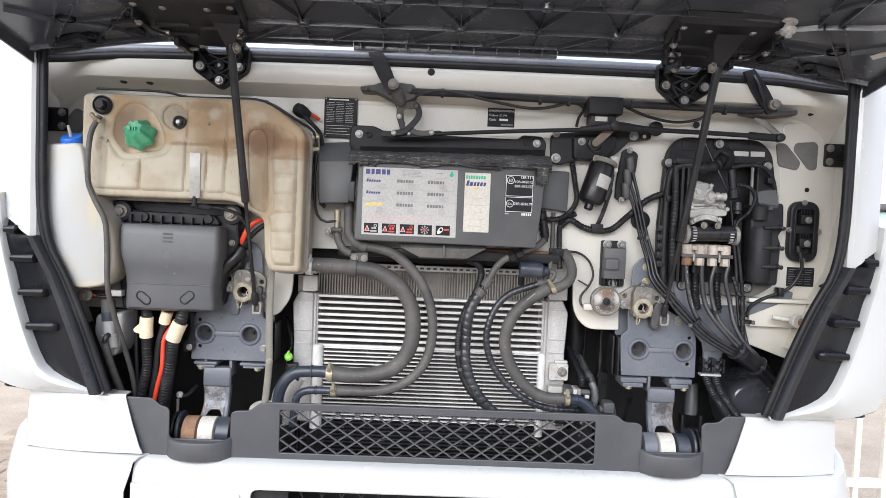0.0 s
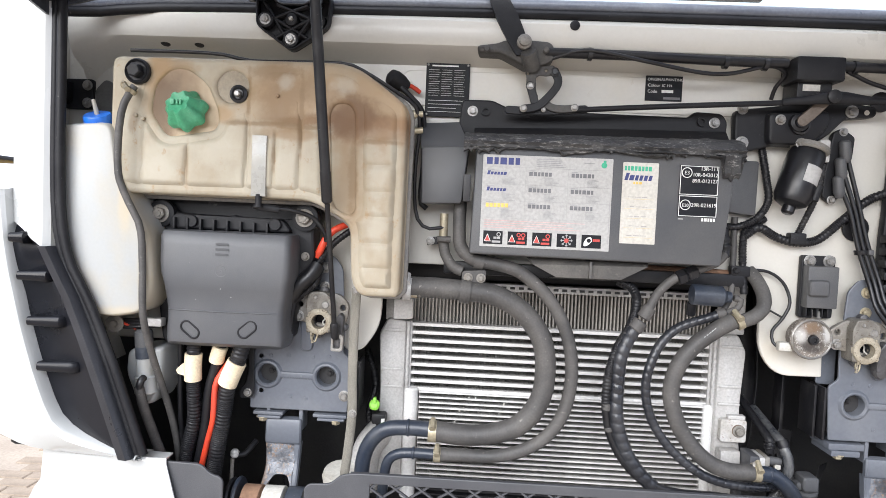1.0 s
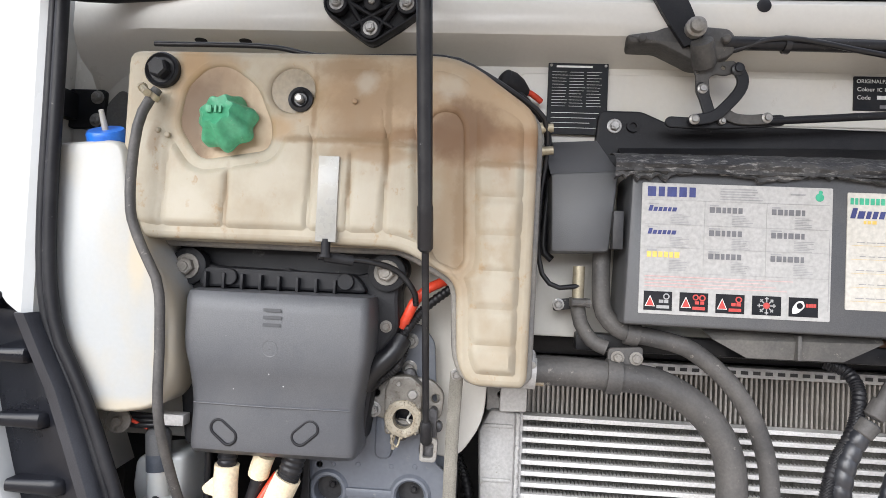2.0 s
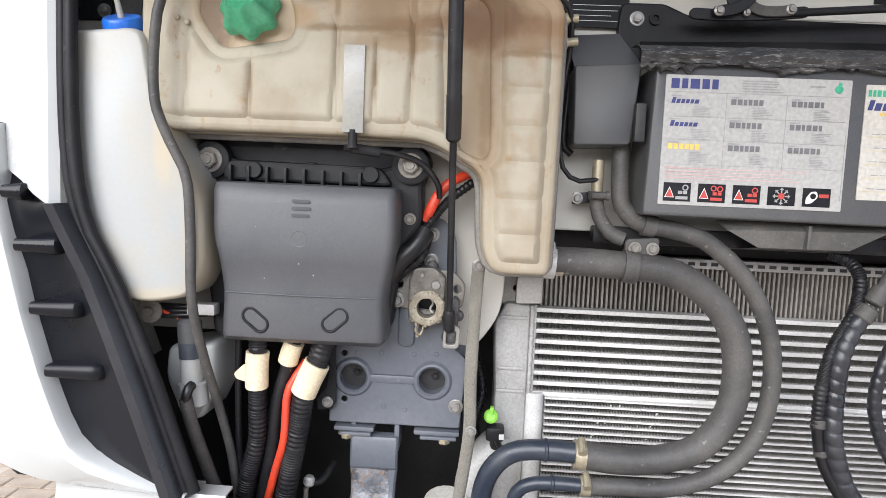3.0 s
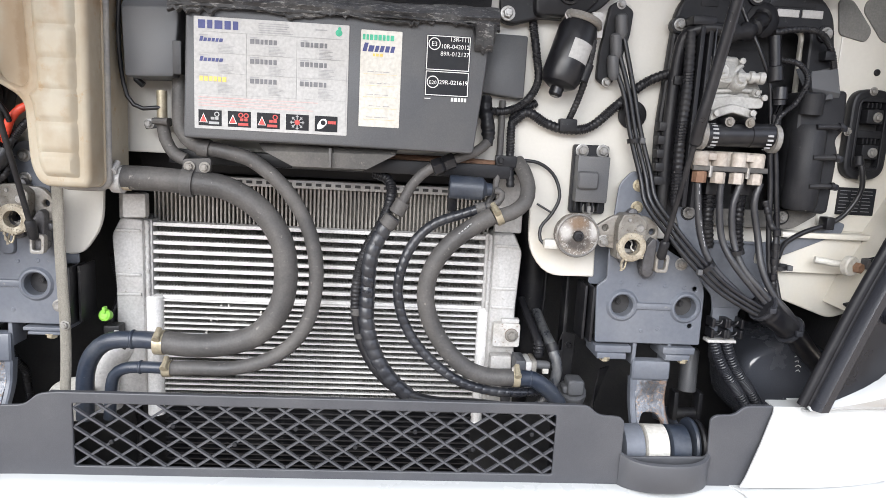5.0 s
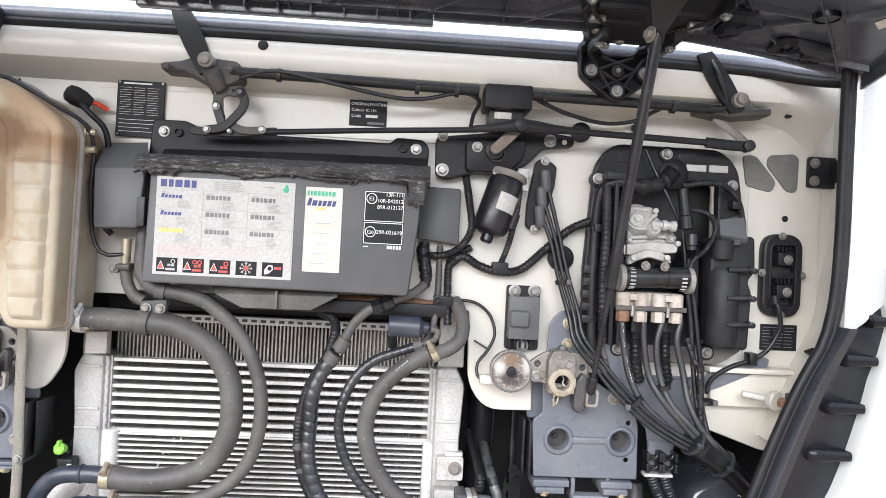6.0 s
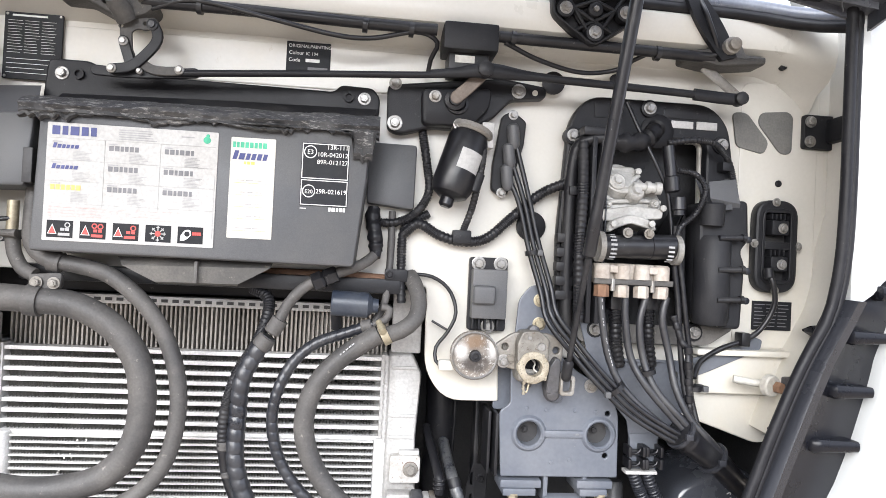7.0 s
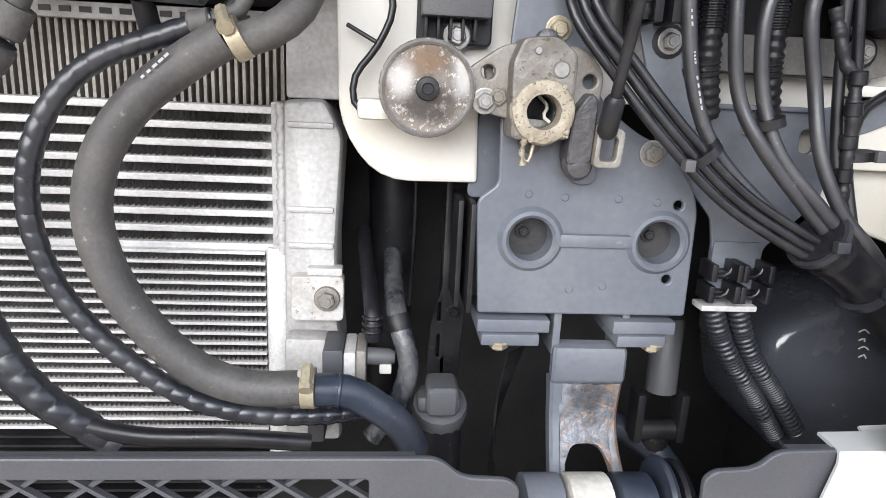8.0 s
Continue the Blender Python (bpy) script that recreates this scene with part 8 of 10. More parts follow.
tube("rod_end", [(0.328, 1.592, 1.878), (0.369, 1.588, 1.882), (0.416, 1.585, 1.888), (0.474, 1.588, 1.886), (0.534, 1.592, 1.885)], lambda s_: 0.007 + 0.006 * math.exp(-((s_ - 0.10) / 0.05) ** 2), PLASTIC, wip, flat=0.6)
tube("rod_end", [(0.777, 1.606, 1.882), (0.822, 1.604, 1.879), (0.862, 1.604, 1.878)], 0.0105, PLASTIC, wip, flat=0.7)
part("joint", turned([(-0.012, 0.0125), (0.008, 0.0125), (0.010, 0.009)], (0.415, 1.582, 1.889), seg=18), LOOM, wip)
part("joint", turned([(-0.012, 0.011), (0.008, 0.011), (0.010, 0.008)], (0.856, 1.598, 1.878), seg=18), LOOM, wip)
bar_plate("crank", [(0.415, 1.889), (0.393, 1.865), (0.373, 1.846)], 0.0105, 1.600, 0.008, mat("greasy_brown_steel", (0.17, 0.14, 0.115), (0.10, 0.08, 0.065), 0.5, 0.4, scale=30, stain=0.5, grain=200, bump=0.4, dust=(0.30, 0.26, 0.21), cover=0.25), wip, "worn greasy motor crank")
part("crank_bush", turned([(0, 0.018), (0.010, 0.018), (0.011, 0.014), (0.004, 0.013)], (0.377, 1.626, 1.84), seg=24), CABLE, wip)
part("joint", turned([(-0.02, 0.017), (0.002, 0.017), (0.004, 0.011), (0.010, 0.010)], (0.372, 1.612, 1.844), seg=20), LOOM, wip)
tube("crank", [(0.799, 1.62, 1.935), (0.835, 1.62, 1.909), (0.862, 1.615, 1.885)], 0.009, ZINC, wip, flat=0.35)
part("stop_pad", turned([(0, 0.020), (0.004, 0.020), (0.006, 0.016)], (0.547, 1.66, 1.897), seg=20), RUBBER, wip)
part("stop_pad", turned([(0, 0.009), (0.004, 0.009)], (0.657, 1.66, 1.912), seg=14), RUBBER, wip)
bp = fillet([(0.261, 1.869), (0.263, 1.794), (0.285, 1.787), (0.338, 1.802), (0.403, 1.801), (0.441, 1.825), (0.472, 1.858), (0.531, 1.864), (0.532, 1.884), (0.454, 1.894)], 0.010)
plate("motor_bracket", bp, 1.640, 0.025, PLASTIC, wip, bevel=0.004)
part("bracket_dome", moulded_bm(fillet([(0.317, 1.863), (0.32, 1.802), (0.401, 1.804), (0.432, 1.835), (0.435, 1.871)], 0.012), 1.622, 1.645, 0.01, 3), PLASTIC, wip)
for p, r in (((0.276, 1.64, 1.805), 0.009), ((0.274, 1.64, 1.871), 0.0075), ((0.34, 1.622, 1.85), 0.0072), ((0.382, 1.622, 1.806), 0.0072), ((0.483, 1.64, 1.873), 0.0088)):
    bolt(wip, p, r)
part("slot", turned([(0, 0.005), (0.001, 0.005)], (0.511, 1.639, 1.872), seg=12), CREAM, wip)
for k, q in enumerate(((0.221, 1.588, 1.95), (0.461, 1.588, 1.948), (0.295, 1.588, 1.949), (0.707, 1.588, 1.944), (-0.035, 1.588, 1.957))):
    part("cable_tie", turned([(-0.004, 0.0125), (0.004, 0.0125)], (q[0], 1.60, q[2]), (1, 0, -0.1), 12), CABLE, wip)

motor = thing("wiper_motor", (0.386, 1.64, 1.734), "black cylindrical wiper motor with a white label", "motor")
a, b = Vector((0.4, 1.635, 1.783)), Vector((0.369, 1.625, 1.684))
d = (b - a).normalized()
L = (b - a).length
part("can", turned([(-0.012, 0.030), (0.0, 0.0345), (L * 0.82, 0.0345), (L * 0.93, 0.030), (L, 0.018)], a, d, 28), CABLE, motor)
part("end_cap", turned([(L - 0.003, 0.012), (L + 0.012, 0.012), (L + 0.016, 0.008)], a, d, 14), CABLE, motor)
part("gear_flange", turned([(-0.022, 0.036), (-0.014, 0.038), (-0.010, 0.034)], a, d, 20), ZINC, motor, "cast aluminium flange")
part("gear_leg", box_bm(0.422, 0.443, 1.63, 1.655, 1.772, 1.816, 0.004), ALU, motor)
bm = bmesh.new()
u = d.cross(Vector((0, -1, 0))).normalized()
f = u.cross(d).normalized()
if f.y > 0:
    f = -f
rows = []
for k in range(9):
    an = radians(-58 + 70 * k / 8)
    o = (u * math.sin(an) + f * math.cos(an)) * 0.0350
    rows.append([a + o + d * (L * 0.22), a + o + d * (L * 0.55)])
loft(rows, bm)
lab = part("label", bm, STICKW, motor, "white printed label")
tube("lead", [(0.425, 1.62, 1.767), (0.422, 1.62, 1.735), (0.416, 1.625, 1.697), (0.411, 1.64, 1.666), (0.398, 1.65, 1.625)], 0.0055, LOOM, motor, fold=0.0008, pitch=0.0036)
part("plug", turned([(0, 0.009), (0.03, 0.009), (0.032, 0.007)], (0.42, 1.62, 1.726), (-0.3, 0, -1), 12), PLASTIC, motor)

loom = thing("wiring_loom", (0.397, 1.655, 1.622), "corrugated black wiring loom across the wall", "cable")
tube("conduit", [(0.323, 1.66, 1.803), (0.334, 1.655, 1.743), (0.339, 1.65, 1.694), (0.319, 1.65, 1.658), (0.288, 1.655, 1.641), (0.251, 1.66, 1.639)], 0.0068, LOOM, loom, fold=0.001, pitch=0.0040)
tube("conduit", [(0.3, 1.655, 1.622), (0.325, 1.65, 1.64), (0.359, 1.65, 1.623), (0.397, 1.65, 1.614), (0.44, 1.65, 1.621), (0.483, 1.65, 1.659), (0.531, 1.65, 1.702), (0.572, 1.64, 1.723)], 0.0078, LOOM, loom, fold=0.0011, pitch=0.0040)
part("branch_piece", box_bm(0.382, 0.414, 1.638, 1.66, 1.61, 1.633, 0.004), PLASTIC, loom)
tube("wire", [(0.309, 1.655, 1.555), (0.352, 1.655, 1.552), (0.383, 1.655, 1.53), (0.395, 1.65, 1.493), (0.383, 1.65, 1.461), (0.364, 1.65, 1.434), (0.366, 1.64, 1.409), (0.391, 1.63, 1.402)], 0.0032, CABLE, loom)
tube("wire", [(0.356, 1.66, 1.477), (0.384, 1.652, 1.462)], 0.002, CABLE, loom)
part("pad", turned([(0, 0.026), (0.003, 0.026), (0.005, 0.022)], (0.521, 1.668, 1.647), seg=24), RUBBER, loom)
thin = thing("rail_cable", (0.232, 1.6, 1.935), "thin black cable tied under the wiper rail", "cable")
tube("wire", [(-0.111, 1.6, 1.946), (-0.041, 1.59, 1.962), (0.069, 1.59, 1.945), (0.171, 1.595, 1.929), (0.232, 1.6, 1.93), (0.304, 1.6, 1.946), (0.338, 1.61, 1.935), (0.33, 1.63, 1.913), (0.327, 1.64, 1.891)], 0.004, CABLE, thin)
tube("wire", [(0.448, 1.6, 1.941), (0.508, 1.62, 1.924), (0.586, 1.64, 1.914), (0.648, 1.64, 1.922), (0.68, 1.62, 1.939), (0.716, 1.6, 1.951), (0.77, 1.595, 1.947), (0.807, 1.59, 1.95), (0.785, 1.58, 2.001), (0.774, 1.59, 2.035)], 0.004, CABLE, thin)

# ---- relay, horn ----
relay = thing("relay_module", (0.453, 1.66, 1.468), "black plastic module bolted to the wall", "module")
x0, x1, z0, z1 = 0.416, 0.482, 1.464, 1.589
plate("base", fillet(rect(x0, z0, x1, z1), 0.006), 1.656, 0.014, PLASTIC, relay, bevel=0.002)
part("body", box_bm(x0 + 0.003, x1 - 0.004, 1.632, 1.66, z0 + 0.022, z1 - 0.020, 0.003), COVER, relay)
part("bulge", box_bm(x0 + 0.003, x1 - 0.024, 1.622, 1.64, z0 + 0.046, z0 + 0.078, 0.007, seg=3), COVER, relay)
for k in range(5):
    part("base_rib", box_bm(x0 + 0.006 + 0.0105 * k, x0 + 0.0085 + 0.0105 * k, 1.640, 1.658, z0 + 0.004, z0 + 0.022, 0.0006), PLASTIC, relay)
for p in ((0.431, 1.656, 1.578), (0.469, 1.656, 1.579), (0.451, 1.656, 1.472)):
    bolt(relay, p, 0.0085)
horn = thing("horn", (0.427, 1.64, 1.426), "round corroded zinc-plated disc horn", "horn")
hc = (0.425, 1.617, 1.427)
CORR = mat("corroded_plating", (0.20, 0.175, 0.15), (0.06, 0.048, 0.04), 0.62, 0.05, scale=30, stain=0.5, grain=160, bump=0.5, dust=(0.50, 0.49, 0.47), cover=0.5)
for at, size, colour, amount in (((0.425, 1.448), (0.022, 0.014), (0.15, 0.095, 0.055), 0.9), ((0.420, 1.415), (0.030, 0.020), (0.050, 0.043, 0.040), 0.9), ((0.402, 1.432), (0.014, 0.020), (0.50, 0.49, 0.47), 0.7), ((0.455, 1.440), (0.012, 0.024), (0.50, 0.49, 0.47), 0.8)):
    stain_or_light_spot(CORR, at, size, colour, amount, 45.0)
part("shell", turned([(-0.035, 0.020), (-0.025, 0.038), (-0.004, 0.0405), (0.0, 0.0405), (0.0015, 0.0385), (0.0005, 0.0345), (0.0010, 0.030), (0.0028, 0.027), (0.0030, 0.018), (0.0045, 0.015), (0.0050, 0.009)], hc, seg=36), CORR, horn)
part("boss", turned([(0.006, 0.010), (0.012, 0.009), (0.0125, 0.005), (0.010, 0.0045)], hc, seg=16), LOOM, horn)
part("rim", turned([(-0.002, 0.0395), (0.0025, 0.0395), (0.004, 0.0375), (0.002, 0.0355)], hc, seg=40, cap=False), BOLTM, horn)
part("trumpet", box_bm(hc[0] - 0.058, hc[0] - 0.030, 1.622, 1.64, hc[2] - 0.028, hc[2] - 0.010, 0.005), OLDW, horn)
plate("lug", fillet([(0.463, 1.434), (0.507, 1.434), (0.509, 1.41), (0.462, 1.411)], 0.006), 1.626, 0.006, ZINC, horn)
bolt(horn, (0.485, 1.626, 1.423), 0.0085, ZINC)
wz = fillet([(0.473, 1.451), (0.497, 1.462), (0.509, 1.434), (0.477, 1.432)], 0.004)
plate("lug", wz, 1.636, 0.006, ZINC, horn, holes=[ring(0.488, 1.445, 0.006, 12)])

# ---- valve panel ----
vp = thing("valve_panel", (0.736, 1.66, 1.468), "black moulded pedal valve panel bolted to the wall", "panel")
po = fillet([(0.575, 1.835), (0.562, 1.625), (0.568, 1.479), (0.603, 1.453), (0.83, 1.451), (0.884, 1.477), (0.887, 1.697), (0.864, 1.843), (0.828, 1.877), (0.608, 1.877)], [0.03, 0.03, 0.02, 0.02, 0.03, 0.03, 0.03, 0.03, 0.03, 0.03])
pocket = fillet([(0.622, 1.805), (0.619, 1.481), (0.806, 1.48), (0.828, 1.506), (0.824, 1.812)], 0.012)
plate("frame", po, 1.645, 0.022, PLASTIC, vp, holes=[pocket], bevel=0.005)
# near-black sheet for the shade inside the pocket
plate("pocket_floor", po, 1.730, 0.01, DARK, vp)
for p in ((0.581, 1.645, 1.805), (0.715, 1.645, 1.861), (0.849, 1.645, 1.806), (0.813, 1.645, 1.476), (0.635, 1.645, 1.476)):
    part("boss", turned([(-0.01, 0.015), (0.006, 0.015), (0.007, 0.012)], p, seg=16), PLASTIC, vp)
    bolt(vp, (p[0], p[1] - 0.007, p[2]), 0.0078)
part("nameplate", box_bm(0.757, 0.797, 1.6425, 1.647, 1.831, 1.844, 0.001), ALU, vp, "small bright nameplate")
part("nameplate", box_bm(0.803, 0.841, 1.6425, 1.647, 1.831, 1.845, 0.001), STICKW, vp, "small white label")
part("emblem", box_bm(0.618, 0.649, 1.6435, 1.647, 1.84, 1.866, 0.001), PLASTIC, vp)
part("emblem", box_bm(0.745, 0.826, 1.6435, 1.647, 1.848, 1.866, 0.001), PLASTIC, vp)
# inner wall and rails
for x in (0.608, 0.623):
    part("rail", box_bm(x - 0.004, x + 0.004, 1.60, 1.70, 1.488, 1.798, 0.002), PLASTIC, vp)
tube("conduit", [(0.581, 1.635, 1.476), (0.577, 1.63, 1.583), (0.577, 1.63, 1.691), (0.579, 1.625, 1.755), (0.587, 1.62, 1.786), (0.615, 1.61, 1.797), (0.648, 1.605, 1.795)], 0.0105, LOOM, vp, seg=12)
tube("bellows", [(0.642, 1.605, 1.792), (0.672, 1.6, 1.791), (0.701, 1.61, 1.803), (0.726, 1.635, 1.826)], 0.0125, RUBBER, vp, fold=0.004, pitch=0.014)
part("grommet", turned([(0, 0.030), (0.004, 0.030), (0.007, 0.024), (0.008, 0.016)], (0.732, 1.647, 1.823), seg=22), RUBBER, vp)
for k in range(5):
    part("connector", box_bm(0.557, 0.587, 1.622, 1.645, 1.636 - 0.024 * k - 0.016, 1.636 - 0.024 * k, 0.003), LOOM, vp)
# black tower to the side
tw = fillet([(0.794, 1.7), (0.796, 1.51), (0.815, 1.49), (0.875, 1.487), (0.879, 1.599), (0.869, 1.62), (0.884, 1.637), (0.88, 1.707)], 0.010)
plate("tower", tw, 1.600, 0.055, PLASTIC, vp, bevel=0.006)
part("tower_barrel", turned([(0, 0.026), (0.01, 0.030), (0.14, 0.030), (0.15, 0.024)], (0.824, 1.61, 1.494), (0.0, 0, 1), 24), PLASTIC, vp)
part("tower_barrel", turned([(0, 0.020), (0.035, 0.020), (0.038, 0.016)], (0.815, 1.6, 1.662), (0.0, -0.1, 1), 20), PLASTIC, vp)
part("tower_hood", loft([[(0.814, 1.66, 1.745), (0.876, 1.66, 1.765)], [(0.802, 1.585, 1.683), (0.843, 1.585, 1.689)], [(0.833, 1.64, 1.681), (0.872, 1.64, 1.688)]]), COVER, vp)
for z in (1.64, 1.587, 1.537):
    x = 0.82
    part("pin", turned([(0, 0.005), (0.040, 0.005), (0.040, 0.007), (0.046, 0.007)], (x, 1.582, z), (1, 0, 0.05), 10), LOOM, vp)
    tube("sealant", [(x + 0.012 + 0.003 * math.sin(i * 2.3), 1.590, z - 0.012 - 0.006 * i) for i in range(5)], lambda s_: 0.0032 + 0.0022 * math.sin(s_ * 700), INKW, vp, "pale flaking sealant", seg=6, step=0.002)
part("lamp_tab", box_bm(0.845, 0.864, 1.625, 1.65, 1.759, 1.775, 0.003), PLASTIC, vp)
tube("wire", [(0.733, 1.6, 1.795), (0.777, 1.6, 1.803), (0.822, 1.61, 1.8), (0.859, 1.63, 1.773), (0.87, 1.63, 1.729), (0.871, 1.63, 1.696)], 0.005, LOOM, vp, fold=0.0008, pitch=0.0036)
tube("wire", [(0.748, 1.6, 1.751), (0.782, 1.595, 1.744), (0.797, 1.59, 1.718), (0.782, 1.59, 1.68), (0.755, 1.59, 1.652), (0.748, 1.59, 1.614)], 0.0045, LOOM, vp, fold=0.0008, pitch=0.0036)
tube("wire", [(0.666, 1.62, 1.864), (0.686, 1.61, 1.815), (0.712, 1.6, 1.761), (0.736, 1.6, 1.709), (0.747, 1.6, 1.635)], 0.0035, CABLE, vp)
part("sensor", turned([(0, 0.010), (0.05, 0.010), (0.052, 0.013), (0.075, 0.013), (0.078, 0.009)], (0.731, 1.595, 1.789), (0.15, 0, -1), 14), CABLE, vp)
part("sensor", turned([(0, 0.011), (0.02, 0.012), (0.022, 0.010), (0.03, 0.010)], (0.751, 1.59, 1.704), (0.05, 0, -1), 14), CABLE, vp)

part("moulded_mark", box_bm(0.60, 0.632, 1.6438, 1.647, 1.806, 1.812, 0.0006), RIDGE, vp)
for k in range(5):
    part("moulded_letter", box_bm(0.742 + 0.018 * k, 0.753 + 0.018 * k, 1.6436, 1.647, 1.851, 1.864, 0.0008), RIDGE, vp)
part("clip_block", box_bm(0.588, 0.630, 1.60, 1.64, 1.800, 1.816, 0.004), LOOM, vp)
part("clip_block", box_bm(0.572, 0.590, 1.615, 1.64, 1.700, 1.716, 0.003), LOOM, vp)
tube("side_harness", [(0.590, 1.61, 1.79), (0.592, 1.605, 1.70), (0.590, 1.605, 1.60), (0.596, 1.61, 1.49)], 0.0085, LOOM, vp, seg=10, fold=0.001, pitch=0.005)
part("rail_edge", box_bm(0.6285, 0.6305, 1.596, 1.604, 1.49, 1.796, 0.0005), RIDGE, vp, "pale worn edge")
part("tower_panel", moulded_bm(fillet([(0.762, 1.640), (0.790, 1.700), (0.794, 1.560), (0.776, 1.545)], 0.008), 1.640, 1.70, 0.006, 2), PLASTIC, vp)
part("cover_leaf", loft([[(0.808, 1.600, 1.735), (0.858, 1.605, 1.742)], [(0.806, 1.590, 1.706), (0.862, 1.595, 1.700)], [(0.822, 1.602, 1.688), (0.866, 1.605, 1.686)]]), COVER, vp)
for q in ((0.878, 1.598, 1.640), (0.878, 1.598, 1.587), (0.878, 1.598, 1.537)):
    part("pin_head", turned([(0, 0.006), (0.006, 0.006), (0.007, 0.004)], q, seg=10), RIDGE, vp)
rag = random.Random(9)
for xa, za, n_ in ((0.836, 1.575, 9), (0.833, 1.530, 10), (0.826, 1.618, 6)):
    tube("sealant", [(xa + 0.006 * (rag.random() - 0.5), 1.597, za - 0.004 * i) for i in range(n_)], lambda s_: 0.0016 + 0.0018 * abs(math.sin(s_ * 500)), OLDW, vp, "pale flaking sealant", seg=6, step=0.002)
# dusty flange face; its paler grey also stands in for stronger light there
plate("lower_flange", fillet([(0.604, 1.486), (0.800, 1.486), (0.880, 1.494), (0.884, 1.482), (0.840, 1.4535), (0.606, 1.4535)], 0.012), 1.6425, 0.003, DUCT, vp, bevel=0.001, label="dusty lower flange, added in paler grey for the light on it")
valve = thing("brake_valve", (0.693, 1.63, 1.545), "grey cast brake valve with a pipe manifold", "valve")
CAST = mat("grey_casting", (0.43, 0.425, 0.405), (0.28, 0.27, 0.25), 0.55, 0.25, scale=22, stain=0.4, grain=220, bump=0.4)
part("upper_casting", moulded_bm(fillet([(0.618, 1.748), (0.619, 1.661), (0.731, 1.665), (0.737, 1.685), (0.731, 1.707), (0.691, 1.739), (0.686, 1.755), (0.639, 1.754)], 0.010), 1.618, 1.70, 0.010, 3), CAST, valve)
part("flange", moulded_bm(fillet([(0.623, 1.678), (0.624, 1.658), (0.729, 1.667), (0.73, 1.684), (0.676, 1.687)], 0.006), 1.600, 1.66, 0.004, 2), CAST, valve)
part("saddle", moulded_bm(fillet([(0.631, 1.649), (0.641, 1.662), (0.669, 1.672), (0.695, 1.667), (0.711, 1.658), (0.715, 1.645), (0.687, 1.652), (0.67, 1.656), (0.648, 1.648), (0.633, 1.639)], 0.006), 1.588, 1.66, 0.005, 2), CAST, valve)
part("cover_disc", turned([(-0.02, 0.030), (0.0, 0.030), (0.002, 0.028), (0.002, 0.024), (0.005, 0.022), (0.006, 0.0)], (0.658, 1.616, 1.733), (0.05, -0.85, 0.5), 30), CAST, valve)
for q, r, h_, ax in (((0.65, 1.612, 1.724), 0.0150, 0.012, (0, -0.9, 0.3)), ((0.682, 1.612, 1.707), 0.0145, 0.016, (0, -0.9, 0.3)), ((0.718, 1.616, 1.693), 0.008, 0.010, (0, -1, 0)), ((0.637, 1.614, 1.688), 0.007, 0.008, (0, -1, 0))):
    part("boss", turned([(-0.02, r * 1.1), (h_ * 0.5, r), (h_ * 0.8, r * 0.95), (h_, r * 0.75), (h_ * 0.9, r * 0.45), (h_ * 1.3, r * 0.4), (h_ * 1.32, 0.001)], q, ax, 22), CAST, valve)
part("port", turned([(-0.01, 0.007), (0.010, 0.007), (0.011, 0.0105), (0.018, 0.0105), (0.019, 0.008), (0.026, 0.008), (0.027, 0.0105), (0.036, 0.0105), (0.037, 0.004)], (0.686, 1.6, 1.719), (1, -0.1, -0.05), 18), CAST, valve)
tube("casting_rib", [(0.626, 1.616, 1.692), (0.659, 1.614, 1.694), (0.694, 1.614, 1.697), (0.73, 1.616, 1.696)], 0.004, CAST, valve, seg=8)
tube("casting_rib", [(0.668, 1.616, 1.717), (0.675, 1.612, 1.726), (0.69, 1.616, 1.74)], 0.005, CAST, valve, seg=8)
for q in ((0.639, 1.585, 1.654), (0.703, 1.585, 1.657), (0.728, 1.6, 1.685), (0.687, 1.612, 1.746)):
    part("screw", turned([(0, 0.0055), (0.005, 0.0055), (0.006, 0.003)], q, seg=8), CAST, valve)
for q in ((0.66, 1.575, 1.64), (0.696, 1.575, 1.64)):
    bolt(valve, q, 0.006, ZINC)
    part("ear", turned([(-0.03, 0.0085), (0.0, 0.0085)], q, seg=14), CABLE, valve)
a, b = Vector((0.617, 1.59, 1.616)), Vector((0.748, 1.59, 1.621))
L = (b - a).length
part("silencer", turned([(0, 0.016), (0.002, 0.0205), (0.018, 0.0205), (0.019, 0.0192), (L * 0.66, 0.0192), (L * 0.665, 0.0205), (L - 0.018, 0.0205), (L - 0.002, 0.0205), (L, 0.016)], a, (b - a), 28), CABLE, valve, "black cylindrical silencer")
slots = bmesh.new()
for e in (0.11 * L, 0.85 * L):
    for k in range(8):
        an = radians(-74 + 21 * k)
        c = a + Vector((e, 0, 0)) + Vector((0, -0.0207 * math.cos(an), 0.0207 * math.sin(an)))
        box_bm(c.x, c.x + 0.010, c.y - 0.0006, c.y + 0.001, c.z - 0.0017 * math.cos(an), c.z + 0.0017 * math.cos(an), 0, slots)
tagged(part("silencer_slot", slots, INKL, valve, smooth=False), kind="stuff")
for e in (-0.003, L - 0.004):
    part("strap", turned([(0, 0.0235), (0.0, 0.025), (0.009, 0.025), (0.009, 0.0235)], a + Vector((e, 0, 0)), (1, 0, 0), 26), ZINC, valve, "bent metal strap")
MAN = mat("dusty_tan_manifold", (0.44, 0.40, 0.355), (0.27, 0.215, 0.17), 0.7, 0.1, scale=25, stain=0.45, grain=160, bump=0.4)
x0, x1 = 0.617, 0.743
zt, zb = 1.59, 1.536
part("manifold", box_bm(x0, x1, 1.605, 1.66, zb + 0.02, zt, 0.005), MAN, valve)
